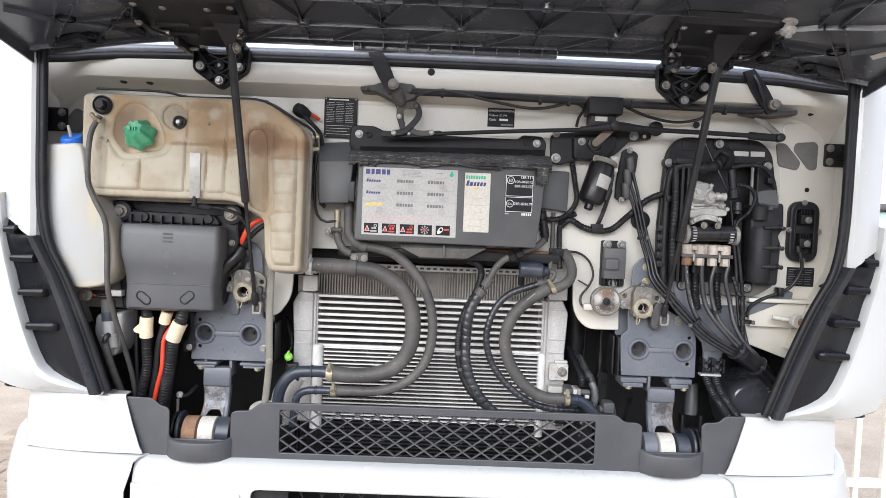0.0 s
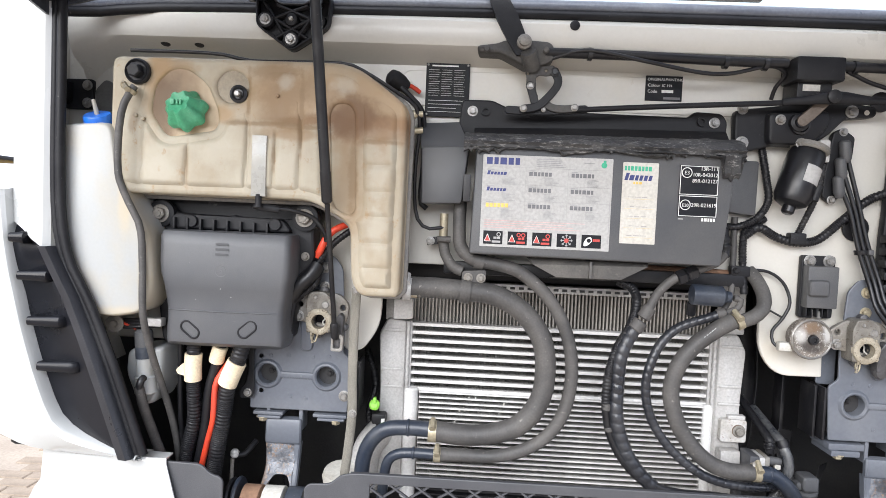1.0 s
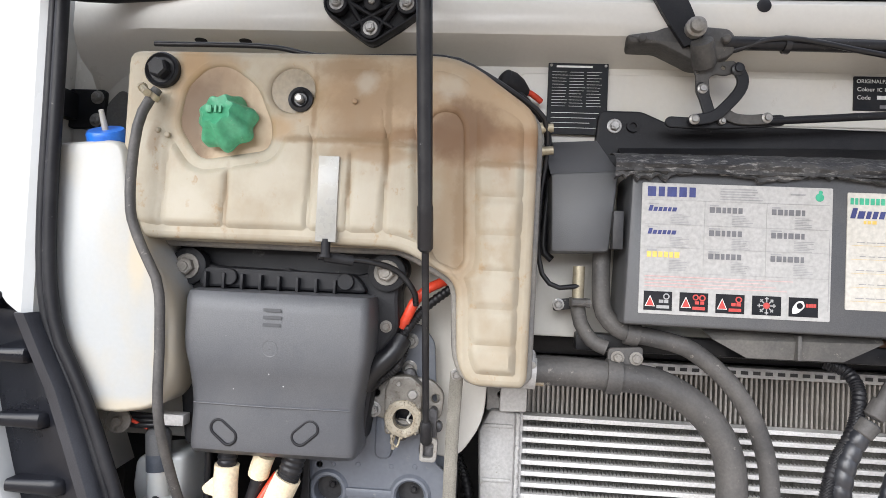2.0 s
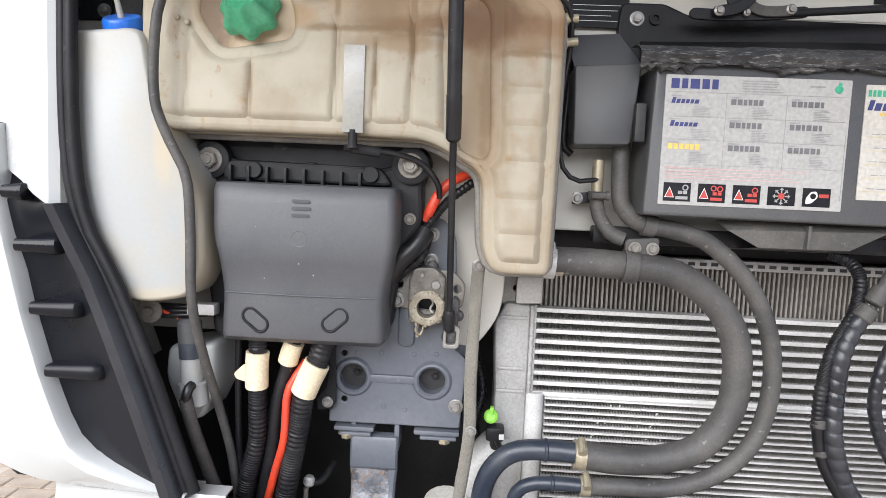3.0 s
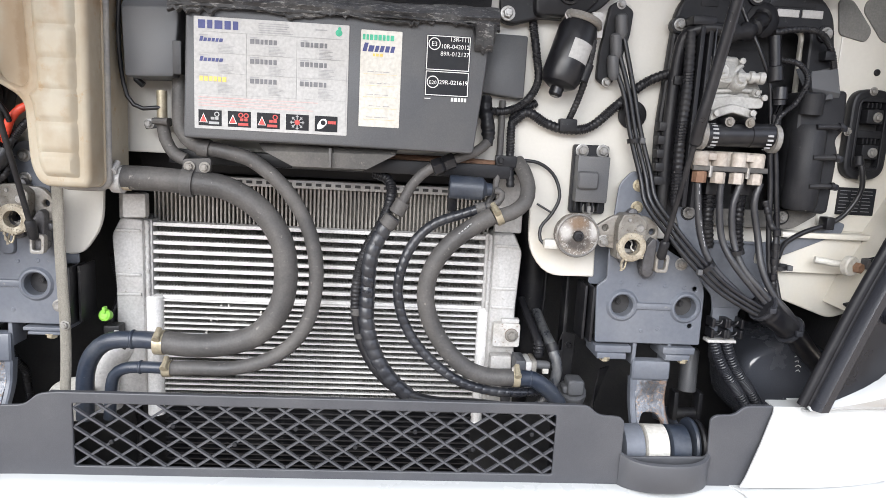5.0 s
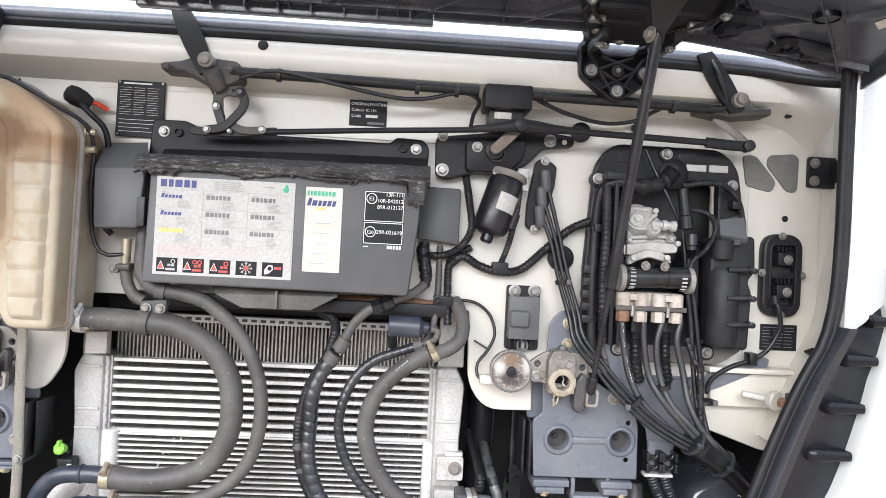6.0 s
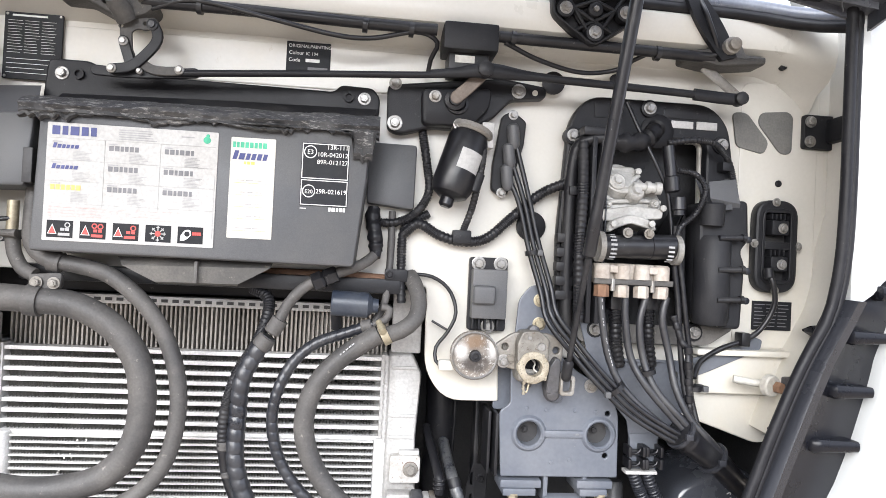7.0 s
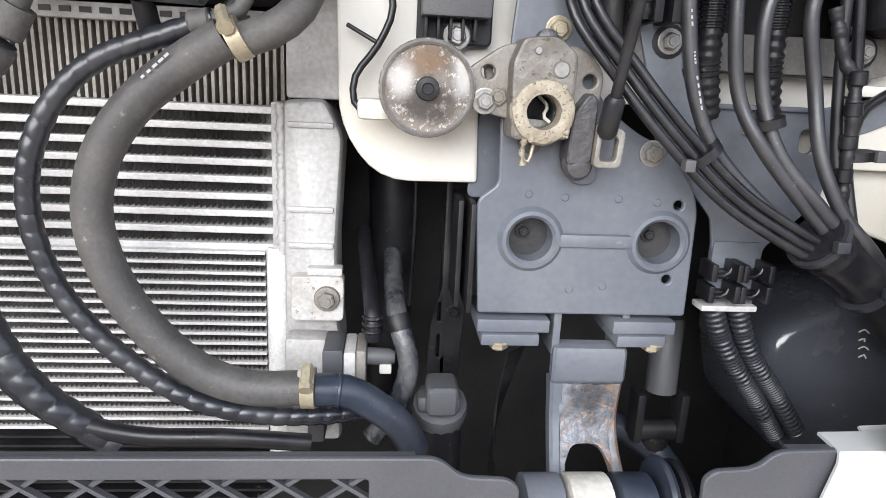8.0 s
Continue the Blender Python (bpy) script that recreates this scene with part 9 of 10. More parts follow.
for k in range(4):
    x = x0 + 0.012 + (x1 - x0 - 0.024) * k / 3
    part("port_top", turned([(0, 0.013), (0.022, 0.013), (0.025, 0.010)], (x, 1.600, zt - 0.026), (0, 0, 1), 16), MAN, valve)
    part("port_nut", turned([(0, 0.0125), (0.018, 0.0125), (0.020, 0.010)], (x, 1.600, zb - 0.002), (0, 0, 1), 6), (RUST if k == 0 else MAN), valve, "tan port nut")
for k in (0.5, 2.5):
    x = x0 + 0.012 + (x1 - x0 - 0.024) * k / 3
    part("mount_stud", turned([(0, 0.004), (0.02, 0.004)], (x, 1.595, zb + 0.008), (0, 0, 1), 10), BOLTM, valve)
    part("stud_head", box_bm(x - 0.007, x + 0.007, 1.590, 1.605, zt - 0.016, zt - 0.004, 0.002), MAN, valve)
part("bar", box_bm(x0 - 0.003, x1 + 0.006, 1.592, 1.60, zb + 0.019, zb + 0.028, 0.001), CASTG, valve)
BRAKE = mat("grey_brake_hose", (0.019, 0.0195, 0.023), (0.036, 0.036, 0.038), 0.38, scale=20, stain=0.4, bump=0.06, dust=(0.15, 0.145, 0.135), cover=0.26, spec=0.75)
# brake hoses down to the bundle
brake_hoses = []
for k, (a1, mids) in enumerate((((0.628, 1.6, 1.533), [(0.634, 1.6, 1.488), (0.647, 1.6, 1.432), (0.673, 1.595, 1.383), (0.728, 1.59, 1.334)]),
                                ((0.67, 1.6, 1.534), [(0.673, 1.6, 1.49), (0.685, 1.6, 1.433), (0.707, 1.59, 1.392), (0.751, 1.585, 1.344)]),
                                ((0.706, 1.6, 1.536), [(0.697, 1.6, 1.491), (0.706, 1.6, 1.434), (0.724, 1.59, 1.386), (0.764, 1.58, 1.342)]),
                                ((0.742, 1.6, 1.537), [(0.736, 1.6, 1.5), (0.75, 1.6, 1.443), (0.76, 1.59, 1.387), (0.783, 1.58, 1.339)]))):
    bh = thing("brake_hose", a1, "black brake air hose from the manifold to the bundle", "hose", group="brake hoses")
    brake_hoses.append(bh)
    tube("tube", [a1, *mids, ((0.814, 1.59, 1.29)[0] - 0.012 + 0.006 * k, 1.59 - 0.004 * k, (0.814, 1.59, 1.29)[2] - 0.006 + 0.006 * k), ((0.884, 1.62, 1.237)[0] - 0.006 + 0.005 * k, 1.62, (0.884, 1.62, 1.237)[2]), ((0.97, 1.67, 1.169)[0], 1.67, (0.97, 1.67, 1.169)[2] + 0.004 * k)], 0.0062, BRAKE, bh, seg=12)
for k, dx in enumerate((0, 9, 18)):
    c3 = thing("sensor_cable", ((0.475, 1.645, 1.805)[0], 1.645, (0.475, 1.645, 1.805)[2]), "thin black sensor cable looping to the bundle", "cable", group="sensor cables")
    s0 = (((0.478, 1.645, 1.804)), ((0.472, 1.645, 1.77)), ((0.47, 1.645, 1.734)))[k]
    e = 0.0095 * (1 - k)
    tube("tube", [s0, *[(x + e * 0.9, y, z + e * 0.5) for x, y, z in ((0.501, 1.64, 1.687), (0.52, 1.635, 1.612), (0.542, 1.625, 1.539), (0.551, 1.61, 1.494), (0.588, 1.6, 1.447), (0.633, 1.59, 1.397), (0.687, 1.585, 1.349), (0.748, 1.58, 1.314), (0.808, 1.585, 1.286), (0.902, 1.63, 1.217))]], 0.0043, CABLE, c3)
    part("boot", turned([(-0.014, 0.007), (-0.010, 0.0105), (0.018, 0.0105), (0.026, 0.008), (0.030, 0.005)], s0, (0.1, -0.05, -1), 14), COVER, c3)
plate_c = thing("connector_plate", (0.471, 1.66, 1.708), "slim black hexagonal connector plate on the wall", "plate")
plate("base", fillet([(0.478, 1.844), (0.503, 1.826), (0.5, 1.785), (0.477, 1.703), (0.467, 1.692), (0.446, 1.706), (0.447, 1.75), (0.46, 1.834)], 0.006), 1.656, 0.015, PLASTIC, plate_c, bevel=0.003)
for p in ((0.479, 1.656, 1.836), (0.464, 1.656, 1.701)):
    bolt(plate_c, p, 0.006)
side_c = [("side_cable", [(0.749, 1.595, 1.657), (0.753, 1.6, 1.593), (0.762, 1.6, 1.53), (0.77, 1.6, 1.451), (0.779, 1.595, 1.379), (0.794, 1.585, 1.326)]),
          ("side_cable", [(0.744, 1.6, 1.635), (0.762, 1.6, 1.593), (0.776, 1.6, 1.509), (0.788, 1.6, 1.43), (0.788, 1.595, 1.38), (0.799, 1.585, 1.323)])]
for nm, pts in side_c:
    c4 = thing(nm, pts[0], "thin black cable beside the brake hoses", "cable", group="side cables")
    tube("tube", pts, 0.0048, CABLE, c4)
ties = thing("cable_ties", (0.808, 1.58, 1.293), "black plastic ties round the hose bundle", "cable tie")
for q, ax, r in (((0.784, 1.588, 1.305), (0.8, 0.0, -0.5), 0.024), ((0.83, 1.6, 1.274), (0.7, 0.1, -0.7), 0.022), ((0.657, 1.595, 1.384), (0.6, 0, -0.7), 0.017), ((0.794, 1.598, 1.388), (0.1, 0, -1), 0.016), ((0.713, 1.598, 1.412), (0.3, 0, -1), 0.013), ((0.519, 1.637, 1.601), (0.2, 0, -1), 0.012)):
    part("tie", turned([(-0.004, r - 0.001), (-0.004, r + 0.001), (0.004, r + 0.001), (0.004, r - 0.001)], q, ax, 18), CABLE, ties)
for dx, w in (((0.666, 1.63, 1.523), 0.011), ((0.724, 1.63, 1.525), 0.010)):
    sm = thing("switch_lead", dx, "corrugated switch lead below the manifold", "cable", group="switch leads")
    tube("tube", [dx, (dx[0] + 0.004, 1.635, dx[2] - 0.06), (dx[0] + 0.016, 1.645, dx[2] - 0.11)], w * 0.9, LOOM, sm, fold=0.0014, pitch=0.0046)
    part("plug", box_bm(dx[0] - 0.013, dx[0] + 0.013, 1.618, 1.645, dx[2] - 0.012, dx[2] + 0.03, 0.004), CABLE, sm)
for q, ax in (((0.640, 1.578, 1.376), 0.6), ((0.808, 1.584, 1.389), 0.0), ((0.529, 1.624, 1.601), 0.1)):
    part("tie_head", box_bm(q[0] - 0.0045, q[0] + 0.0045, q[1] - 0.004, q[1] + 0.006, q[2] - 0.005, q[2] + 0.005, 0.0012), COVER, ties)
tape = thing("taped_lead", (0.783, 1.585, 1.377), "black taped sensor lead tied beside the brake hoses", "cable")
tube("tube", [(0.755, 1.60, 1.507), (0.769, 1.596, 1.466), (0.778, 1.592, 1.452), (0.779, 1.588, 1.427), (0.782, 1.588, 1.400), (0.783, 1.588, 1.377), (0.786, 1.588, 1.346), (0.795, 1.588, 1.319)], lambda s_: 0.0054 + 0.0006 * math.sin(s_ * 410) + 0.0005 * math.sin(s_ * 950), LOOM, tape, seg=12, step=0.002)
for z_ in (1.452, 1.427, 1.400, 1.372):
    part("tape_turn", turned([(-0.006, 0.0058), (-0.005, 0.0070), (0.005, 0.0074), (0.006, 0.0060)], (0.7795 + 0.05 * (1.425 - z_), 1.588, z_), (0.1, 0.05, -1), 14), CABLE, tape)
cbr = thing("cable_bracket", (0.733, 1.655, 1.287), "grey painted sheet bracket behind the brake hoses", "bracket")
plate("sheet", fillet([(0.640, 1.440), (0.655, 1.440), (0.675, 1.424), (0.790, 1.424), (0.829, 1.432), (0.930, 1.472), (0.948, 1.466), (0.944, 1.448), (0.845, 1.405), (0.816, 1.395), (0.810, 1.340), (0.777, 1.304), (0.762, 1.290), (0.761, 1.273), (0.712, 1.273), (0.704, 1.318), (0.648, 1.379), (0.622, 1.420)], 0.005), 1.652, 0.005, STEELP, cbr, holes=[fillet(rect(0.720, 1.397, 0.731, 1.413), 0.005), fillet(rect(0.779, 1.383, 0.793, 1.405), 0.006)])
plate("tab", fillet([(0.606, 1.492), (0.645, 1.492), (0.652, 1.447), (0.675, 1.424), (0.665, 1.375), (0.632, 1.405)], 0.006), 1.6395, 0.004, STEELP, cbr)
part("fold", box_bm(0.676, 0.788, 1.646, 1.653, 1.421, 1.4255, 0.0015), STEELP, cbr)
x = 0.729
for z in (1.272, 1.251):
    clip = part("clip", box_bm(x - 0.028, x + 0.028, 1.640, 1.652, z - 0.0075, z - 0.002, 0.0015), CABLE, cbr, "black hose clip")
    for dx in (-0.028, -0.003, 0.003, 0.028):
        part("post", box_bm(x + dx - 0.003, x + dx + 0.003, 1.622, 1.650, z - 0.009, z + 0.008, 0.0015), CABLE, cbr)
    for dx in (-0.0155, 0.0155):
        arc = [(x + dx + 0.011 * math.cos(radians(a)), 1.636, z + 0.002 - 0.009 * math.sin(radians(a))) for a in range(0, 181, 30)]
        tube("cradle", arc, 0.0028, CABLE, cbr, seg=6)
part("ledge", box_bm(x - 0.030, x + 0.026, 1.634, 1.656, 1.23, 1.236, 0.0015), ALU, cbr, "pale ledge")
part("leg", box_bm(0.71, 0.759, 1.650, 1.660, 1.227, 1.296, 0.002), STEELP, cbr)
for k, (pa, pb, pc) in enumerate((((0.716, 1.645, 1.23), (0.752, 1.65, 1.165), (0.822, 1.67, 1.076)), ((0.741, 1.645, 1.231), (0.772, 1.65, 1.171), (0.844, 1.67, 1.083)))):
    cd = thing("corrugated_hose", pb, "grey corrugated conduit below the hose clip", "hose", group="corrugated conduits")
    tube("tube", [pa, ((pa[0] + pb[0]) / 2 - 0.003, 1.647, (pa[2] + pb[2]) / 2), pb, ((pb[0] + pc[0]) / 2, 1.66, (pb[2] + pc[2]) / 2 + 0.002), pc], 0.0095, RIDGE, cd, fold=0.0012, pitch=0.0032, seg=14)
resn = thing("headlamp_housing", (0.906, 1.72, 1.084), "rounded black plastic lamp housing with chalk marks", "housing")
part("shell", moulded_bm(fillet([(0.806, 1.181), (0.844, 1.024), (1.053, 0.977), (1.013, 1.199), (0.911, 1.224)], 0.05), 1.70, 1.86, 0.03, 4), HOODP, resn)
MARK_AT = (0.928, 1.6992, 1.186)
for k, w in enumerate((0.012, 0.007, 0.012, 0.009)):
    tube("chalk_mark", [(MARK_AT[0] - 0.010 + 0.002 * k, MARK_AT[1], MARK_AT[2] - 0.010 * k), (MARK_AT[0] - 0.004 + 0.002 * k, MARK_AT[1], MARK_AT[2] - 0.010 * k + 0.003), (MARK_AT[0] - 0.010 + w + 0.002 * k, MARK_AT[1], MARK_AT[2] - 0.010 * k - 0.001)], 0.0009, INKW, resn, "pale chalk mark", seg=5, step=0.003)
bay_hose = thing("bay_hose", (0.726, 1.76, 1.007), "thick dark hose low in the engine bay", "hose")
tube("tube", [(0.68, 1.79, 1.025), (0.699, 1.77, 1.023), (0.725, 1.74, 1.012), (0.75, 1.73, 0.979), (0.77, 1.73, 0.94)], 0.017, PIPE, bay_hose, seg=14)
exp_cap = thing("reservoir_cap", (0.454, 1.66, 1.087), "dark grey reservoir with a ribbed screw cap", "reservoir")
q = (0.453, 1.665, 1.109)
part("cap", turned([(-0.012, 0.027), (0.004, 0.0285), (0.010, 0.027), (0.012, 0.020), (0.022, 0.017), (0.024, 0.014)], q, (0, -0.45, 0.9), 32, wave=0.012, lobes=16), COVER, exp_cap)
part("grip", box_bm(q[0] - 0.016, q[0] + 0.016, 1.630, 1.672, 1.116, 1.147, 0.008, seg=3), COVER, exp_cap, "winged grip")
part("grip_wing", box_bm(q[0] - 0.024, q[0] + 0.020, 1.640, 1.664, 1.116, 1.132, 0.006, seg=3), COVER, exp_cap)
part("neck", turned([(-0.09, 0.026), (-0.012, 0.024)], q, (0, -0.1, 1), 20), LOOM, exp_cap)

duct = thing("air_duct", (0.40, 1.88, 1.05), "wide black rubber air duct deep in the engine bay", "duct")
tube("tube", [(0.385, 1.90, 1.60), (0.392, 1.88, 1.45), (0.402, 1.87, 1.30), (0.400, 1.88, 1.15), (0.385, 1.90, 1.00)], 0.030, LOOM, duct, seg=18, step=0.02)
tube("seam", [(0.420, 1.862, 1.45), (0.429, 1.852, 1.30), (0.426, 1.862, 1.15)], 0.003, LOOM, duct, step=0.02)
slot_plate = thing("bay_bracket", (0.465, 1.80, 1.08), "black slotted sheet bracket in the engine bay", "bracket")
plate("sheet", fillet([(0.447, 1.08), (0.487, 1.075), (0.492, 1.190), (0.462, 1.195), (0.450, 1.150)], 0.006), 1.80, 0.004, LOOM, slot_plate, holes=[fillet(rect(0.458, 1.152, 0.466, 1.176), 0.004), fillet(rect(0.458, 1.105, 0.466, 1.135), 0.004)])
bolt(slot_plate, (0.478, 1.80, 1.165), 0.006, LOOM)
part("post", box_bm(0.462, 0.470, 1.80, 1.84, 0.62, 1.40, 0.002), LOOM, slot_plate)
belt = thing("loose_strap", (0.535, 1.78, 0.95), "twisted black rubber strap hanging in the engine bay", "strap")
rows = []
for k in range(31):
    u = k / 14
    a_ = 0.5 + 2.0 * u
    c_ = Vector((0.552 - 0.020 * math.sin(3 * u), 1.78, max(0.62, 1.125 - 0.24 * u)))
    d_ = Vector((math.cos(a_), 0.7 * math.sin(a_), 0.25)) * 0.012
    rows.append([c_ - d_, c_, c_ + d_])
part("strap", thicken(loft(rows), 0.003), LOOM, belt)
for xs_ in (-0.455, -0.68):
    bl = thing("bay_cable", (xs_, 1.80, 1.02), "dark cable loop low in the engine bay", "cable", group="bay cables")
    tube("tube", [(xs_ - 0.02, 1.82, 1.32), (xs_ + 0.006, 1.79, 1.25), (xs_ - 0.004, 1.77, 1.18), (xs_ + 0.02, 1.79, 1.10), (xs_ + 0.02, 1.83, 1.02), (xs_ + 0.02, 1.85, 0.63)], 0.007, LOOM, bl, fold=0.001, pitch=0.004)
plug_l = thing("level_sensor", (-0.428, 1.705, 1.17), "black sensor plug with a white latch by the dipstick", "sensor")
part("body", box_bm(-0.442, -0.412, 1.69, 1.72, 1.185, 1.208, 0.005), LOOM, plug_l)
part("latch", box_bm(-0.421, -0.413, 1.687, 1.694, 1.190, 1.199, 0.001), INKW, plug_l, "white latch")
tube("lead", [(-0.424, 1.70, 1.187), (-0.415, 1.72, 1.15), (-0.432, 1.75, 1.08)], 0.005, CABLE, plug_l)
part("wrap", tube_bm([(0.765, 1.585, 1.318), (0.79, 1.588, 1.301), (0.815, 1.593, 1.285), (0.852, 1.610, 1.258), (0.905, 1.642, 1.214), (0.970, 1.690, 1.165)], lambda s_: 0.0245 - 0.03 * s_, seg=18), CABLE, ties, "black sleeve round the bundle")
for q in ((0.770, 1.586, 1.315), (0.836, 1.602, 1.270)):
    part("tie", turned([(-0.003, 0.0268), (-0.003, 0.0285), (0.003, 0.0285), (0.003, 0.0268)], q, (0.8, 0.1, -0.55), 22), RIDGE, ties)
    part("tie_head", box_bm(q[0] - 0.006, q[0] + 0.006, q[1] - 0.034, q[1] - 0.026, q[2] - 0.004, q[2] + 0.006, 0.0015), RIDGE, ties)
for k, (q, turn, wide) in enumerate((((0.6285, 1.5934, 1.530), 84, 0.022), ((0.6315, 1.5934, 1.498), 79, 0.014), ((0.6385, 1.5933, 1.466), 76, 0.010), ((0.6435, 1.5932, 1.447), 73, 0.030))):
    mark = bars(-0.0005, -0.0016, wide, 0.0016, 0, 1, INKL, brake_hoses[0], cols=2 + k, ragged=0.5)
    mark.matrix_local = Matrix.Translation(Vector(q) - brake_hoses[0].location) @ Matrix.Rotation(radians(turn), 4, "Y")

# ---- right end of the wall ----
ov = thing("blower_resistor", (0.971, 1.66, 1.555), "black oval resistor housing with four bolts", "housing")
xc, zc2 = 0.966, (1.717 + 1.551) / 2
w2, h2_ = (1.008 - 0.927) / 2, (1.717 - 1.551) / 2
oo = fillet(rect(xc - w2, zc2 - h2_, xc + w2, zc2 + h2_), 0.034, 8)
ii = fillet(rect(xc - w2 * 0.58, zc2 - h2_ * 0.72, xc + w2 * 0.58, zc2 + h2_ * 0.72), 0.006)
plate("rim", oo, 1.650, 0.02, PLASTIC, ov, holes=[ii], bevel=0.005)
plate("floor", oo, 1.667, 0.003, DARK, ov)
plate("inner_rim", fillet(rect(xc - w2 * 0.72, zc2 - h2_ * 0.82, xc + w2 * 0.72, zc2 + h2_ * 0.82), 0.02), 1.6475, 0.006, PLASTIC, ov, holes=[ii])
for dz in (0.034, -0.030):
    part("terminal", box_bm(xc - 0.016, xc + 0.016, 1.640, 1.668, zc2 + dz - 0.014, zc2 + dz + 0.012, 0.003), PLASTIC, ov)
    bolt(ov, (xc + 0.004, 1.640, zc2 + dz - 0.002), 0.0065)
    for k in range(4):
        part("comb", box_bm(xc - 0.015 + 0.008 * k, xc - 0.012 + 0.008 * k, 1.645, 1.668, zc2 + dz + 0.014, zc2 + dz + 0.024, 0), PLASTIC, ov)
part("bridge", box_bm(xc - w2 * 0.58, xc + w2 * 0.58, 1.648, 1.668, zc2 - 0.006, zc2 + 0.008, 0.002), PLASTIC, ov)
for p in ((0.962, 1.65, 1.713), (0.925, 1.652, 1.638), (1.007, 1.652, 1.636), (0.965, 1.65, 1.555)):
    bolt(ov, p, 0.0055)
earth = thing("earth_cable", (0.911, 1.64, 1.466), "black cable from the resistor housing to the bracket", "cable")
tube("tube", [(0.942, 1.635, 1.587), (0.949, 1.63, 1.568), (0.956, 1.635, 1.529), (0.936, 1.64, 1.487), (0.906, 1.64, 1.466), (0.86, 1.64, 1.448), (0.824, 1.635, 1.426), (0.806, 1.62, 1.401)], 0.0048, CABLE, earth)
part("boot", turned([(0, 0.008), (0.016, 0.009), (0.02, 0.006)], (0.942, 1.635, 1.595), (0.15, 0, -1), 12), LOOM, earth)
part("clip", box_bm(0.894, 0.91, 1.626, 1.652, 1.456, 1.48, 0.003), CABLE, earth)
PAD = mat("dull_damping_pad", (0.12, 0.12, 0.115), (0.17, 0.165, 0.155), 0.75, scale=20, stain=0.4, grain=300, bump=0.3)
for pts in ([(0.882, 1.873), (0.892, 1.811), (0.945, 1.8), (0.954, 1.822), (0.909, 1.874)], [(0.936, 1.876), (0.931, 1.856), (0.977, 1.802), (0.998, 1.804), (0.999, 1.872), (0.989, 1.881)],
            [(-1.045, 1.867), (-1.051, 1.823), (-1.006, 1.824), (-0.998, 1.878), (-1.023, 1.891)]):
    pd = thing("damping_pad", (pts[1][0], 1.67, pts[1][1]), "dull dark grey damping pad stuck to the wall", "pad", group="damping pads")
    plate("pad", fillet(pts, 0.010), 1.6665, 0.005, PAD, pd, bevel=0.0015)
for xs_, zs_, dirn in ((1.046, 1.846, 1), (-1.075, 1.857, -1)):
    pb = thing("check_bracket", (xs_, 1.66, zs_ - 0.03), "black bolted bracket at the end of the wall", "bracket", group="end brackets")
    plate("base", fillet(rect(xs_ - 0.030, zs_ - 0.031, xs_ + 0.030, zs_ + 0.031), 0.006), 1.660, 0.012, PLASTIC, pb)
    part("ear", box_bm(xs_ + dirn * 0.012, xs_ + dirn * 0.040, 1.60, 1.665, zs_ - 0.020, zs_ + 0.025, 0.008), PLASTIC, pb)
    part("pin", turned([(0, 0.009), (0.004, 0.009), (0.005, 0.005)], (xs_ + dirn * 0.026, 1.60, zs_ + 0.002), seg=14), RUST, pb)
    for dz in (-0.018, 0.018):
        bolt(pb, (xs_ - dirn * 0.018, 1.660, zs_ + dz), 0.0075)
stop = thing("door_stop_bolt", (0.936, 1.6, 1.394), "rusty bolt with a pale bush on a cream arm", "bolt")
tube("arm", [(0.883, 1.63, 1.4), (0.914, 1.62, 1.396), (0.936, 1.6, 1.397)], 0.0065, OLDW, stop, smooth=False)
part("bush", turned([(-0.010, 0.0185), (0.000, 0.0185), (0.003, 0.016)], (0.933, 1.595, 1.395), (0.3, -1, 0), 20), OLDW, stop)
part("head", turned([(0.003, 0.010), (0.012, 0.010), (0.014, 0.008)], (0.938, 1.595, 1.394), (0.3, -1, 0), 6), RUST, stop)
part("lug", box_bm(0.950, 0.984, 1.580, 1.60, 1.392, 1.412, 0.004), LATCHD, stop)
sill = thing("lower_sill", (0.924, 1.64, 1.423), "cream painted lower sill field with a raised ledge", "sill", kind="structure")
plate("field", fillet([(0.831, 1.427), (1.042, 1.447), (1.002, 1.368), (0.833, 1.369)], 0.008), 1.655, 0.008, CREAM, sill)
part("ledge", box_bm(0.821, 1.034, 1.640, 1.68, 1.437, 1.448, 0.004), CREAM, sill)

# ---- yard beyond ----
fence = thing("yard_fence", (2.35, 3.2, 0), "cream painted tubular yard fence", "fence")
for k in range(14):
    x = 1.5 + 0.14 * k
    part("bar", box_bm(x - 0.014, x + 0.014, 3.0, 3.028, 0.0, 1.05, 0.004), FENCE, fence)
for z in (0.42, 1.02):
    part("rail", box_bm(1.3, 3.5, 2.995, 3.033, z - 0.02, z + 0.02, 0.004), FENCE, fence)
lift = thing("forklift", (-6.2, 7.0, 0), "yellow forklift parked far off in the yard", "forklift")
part("body", box_bm(-7.0, -5.34, 7.6, 9.0, 0.6, 1.74, 0.12, seg=3), YELLOW, lift)
part("counterweight", box_bm(-7.05, -5.36, 8.8, 9.4, 0.45, 1.6, 0.15, seg=3), YELLOW, lift)
part("mast", box_bm(-6.3, -6.15, 6.7, 6.85, 0.3, 2.5, 0.02), PLASTIC, lift)
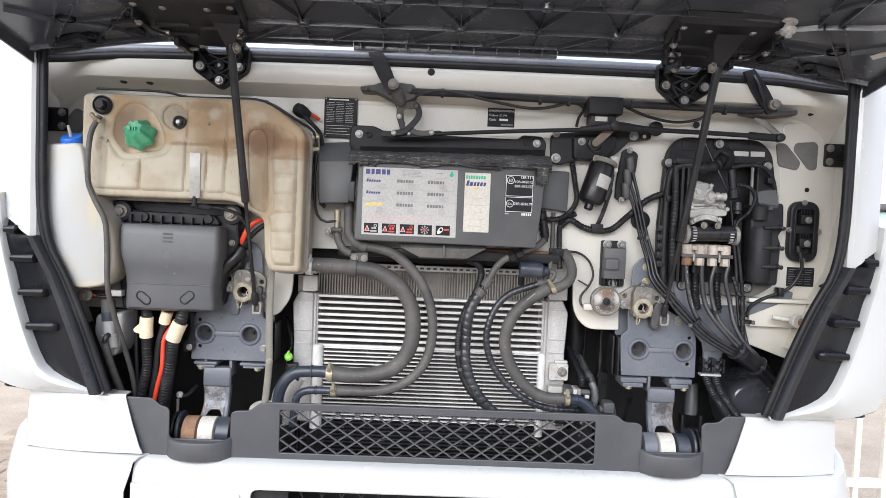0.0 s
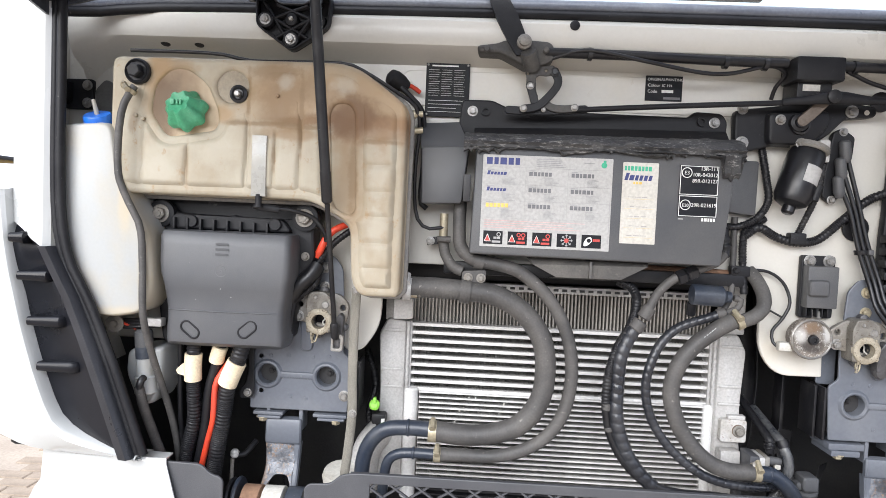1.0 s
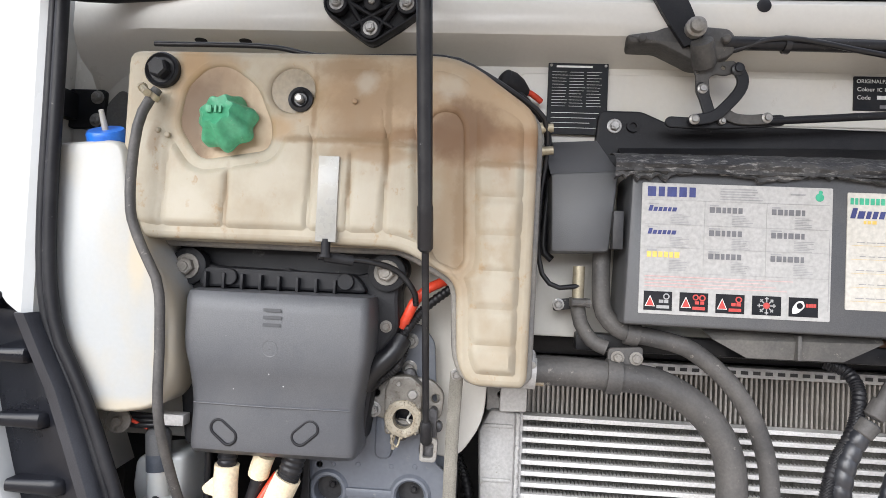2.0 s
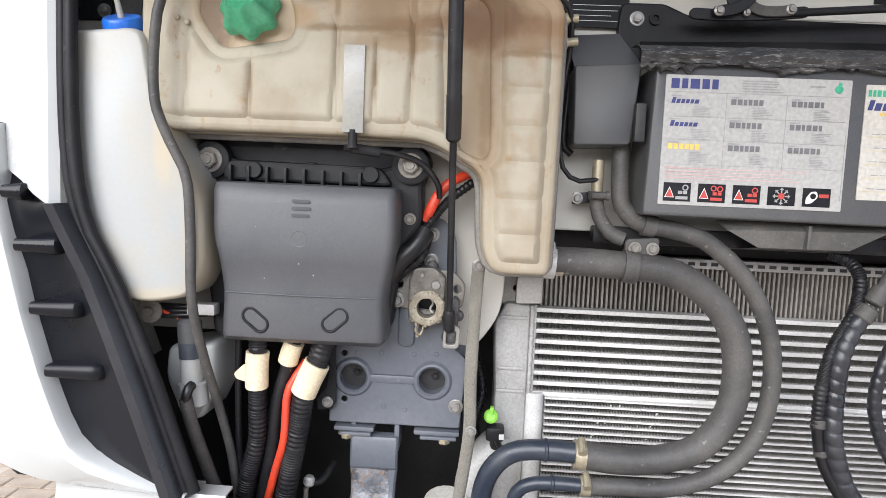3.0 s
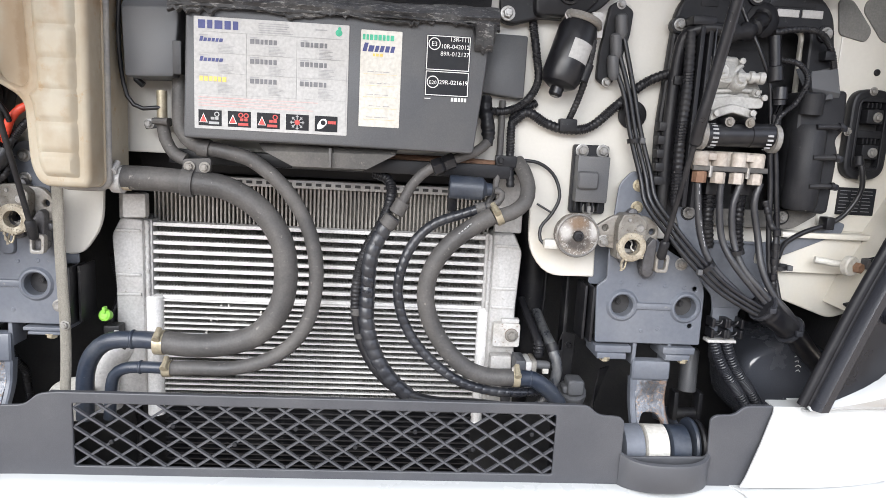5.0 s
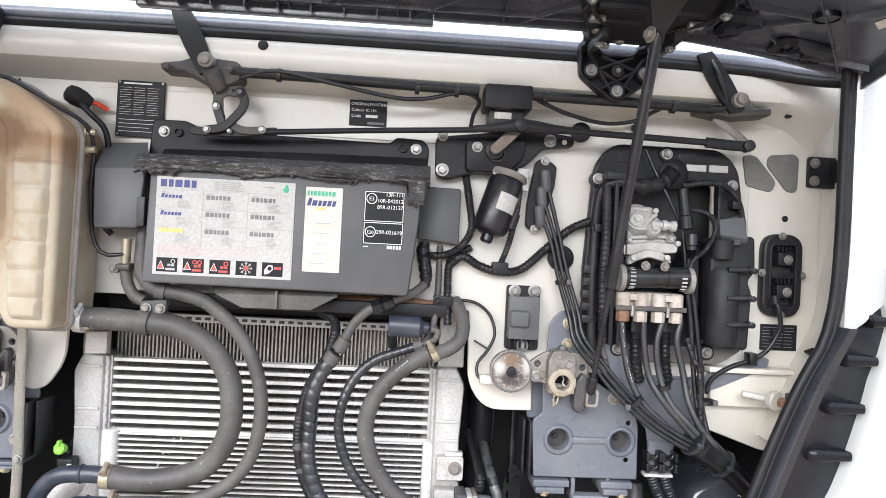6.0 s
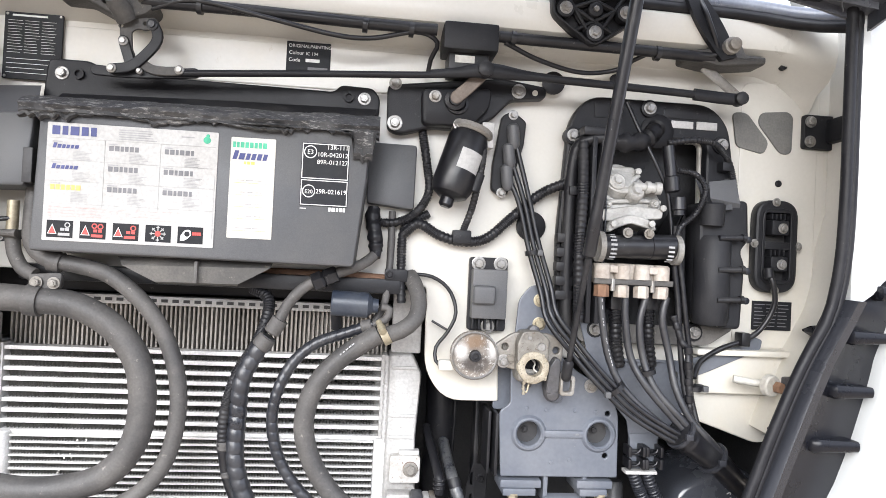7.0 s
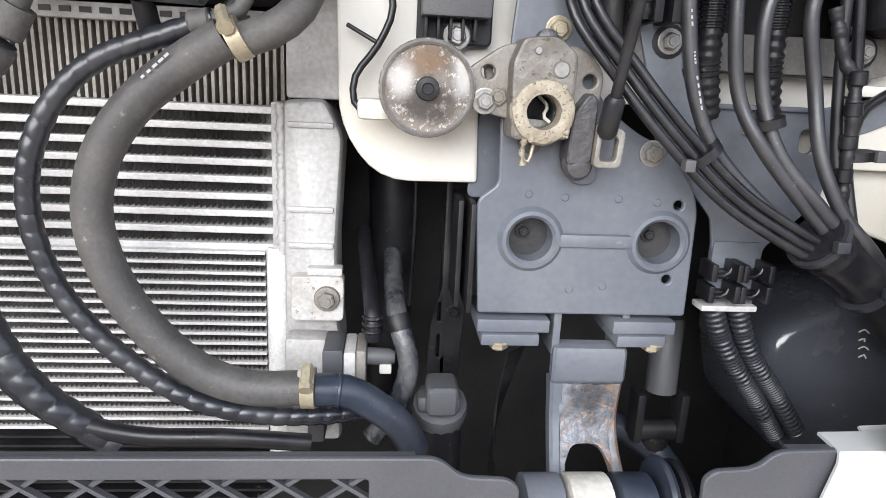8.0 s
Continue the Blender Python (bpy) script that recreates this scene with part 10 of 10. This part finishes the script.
part("mast", box_bm(-5.75, -5.6, 6.7, 6.85, 0.3, 2.5, 0.02), PLASTIC, lift)
part("roof", box_bm(-6.5, -5.4, 6.9, 8.0, 2.05, 2.1, 0.02), PLASTIC, lift)
for x in (-6.55, -5.4):
    part("wheel", turned([(-0.12, 0.30), (-0.1, 0.34), (0.1, 0.34), (0.12, 0.30)], (x, 7.0, 0.34), (1, 0, 0), 24), RUBBER, lift)
    part("wheel", turned([(-0.12, 0.30), (-0.1, 0.34), (0.1, 0.34), (0.12, 0.30)], (x, 8.0, 0.34), (1, 0, 0), 24), RUBBER, lift)
part("sign_panel", box_bm(-6.0, -5.7, 6.78, 6.80, 1.1, 1.25, 0), INKW, lift)
truck = thing("parked_truck", (4.6, 8.5, 0), "pale parked truck far off in the yard", "truck")
part("cab", box_bm(3.9, 6.2, 8.5, 10.5, 0.6, 2.05, 0.12, seg=3), WHITE, truck)
part("windscreen", box_bm(4.0, 6.1, 8.44, 8.5, 1.45, 1.95, 0.03), MIRROR, truck, "pale green windscreen")
part("visor", box_bm(3.95, 6.15, 8.3, 8.5, 1.97, 2.05, 0.03), COVER, truck)
part("bumper", box_bm(3.9, 6.2, 8.38, 8.55, 0.45, 0.8, 0.05), COVER, truck)
for x in (4.1, 6.0):
    part("wheel", turned([(-0.15, 0.42), (-0.12, 0.48), (0.12, 0.48), (0.15, 0.42)], (x, 9.2, 0.48), (1, 0, 0), 24), RUBBER, truck)

# pavers beside the truck
random.seed(5)
pm = bpy.data.meshes.new("paver")
b0 = box_bm(-0.101, 0.101, -0.051, 0.051, -0.03, 0.008, 0.006, seg=1)
b0.to_mesh(pm)
b0.free()
pm.materials.append(PAVE)
for cx0, n_y in ((-2.9, 28), (1.5, 9)):
    for i in range(8):
        for j in range(n_y):
            ob = new("paver", pm)
            ob.parent = ground
            ob.location = (cx0 + 0.21 * i + (0.105 if j % 2 else 0), 1.6 + 0.11 * j, 0.002 * random.random())
            ob.rotation_euler = (0, 0, radians(random.uniform(-0.8, 0.8)))
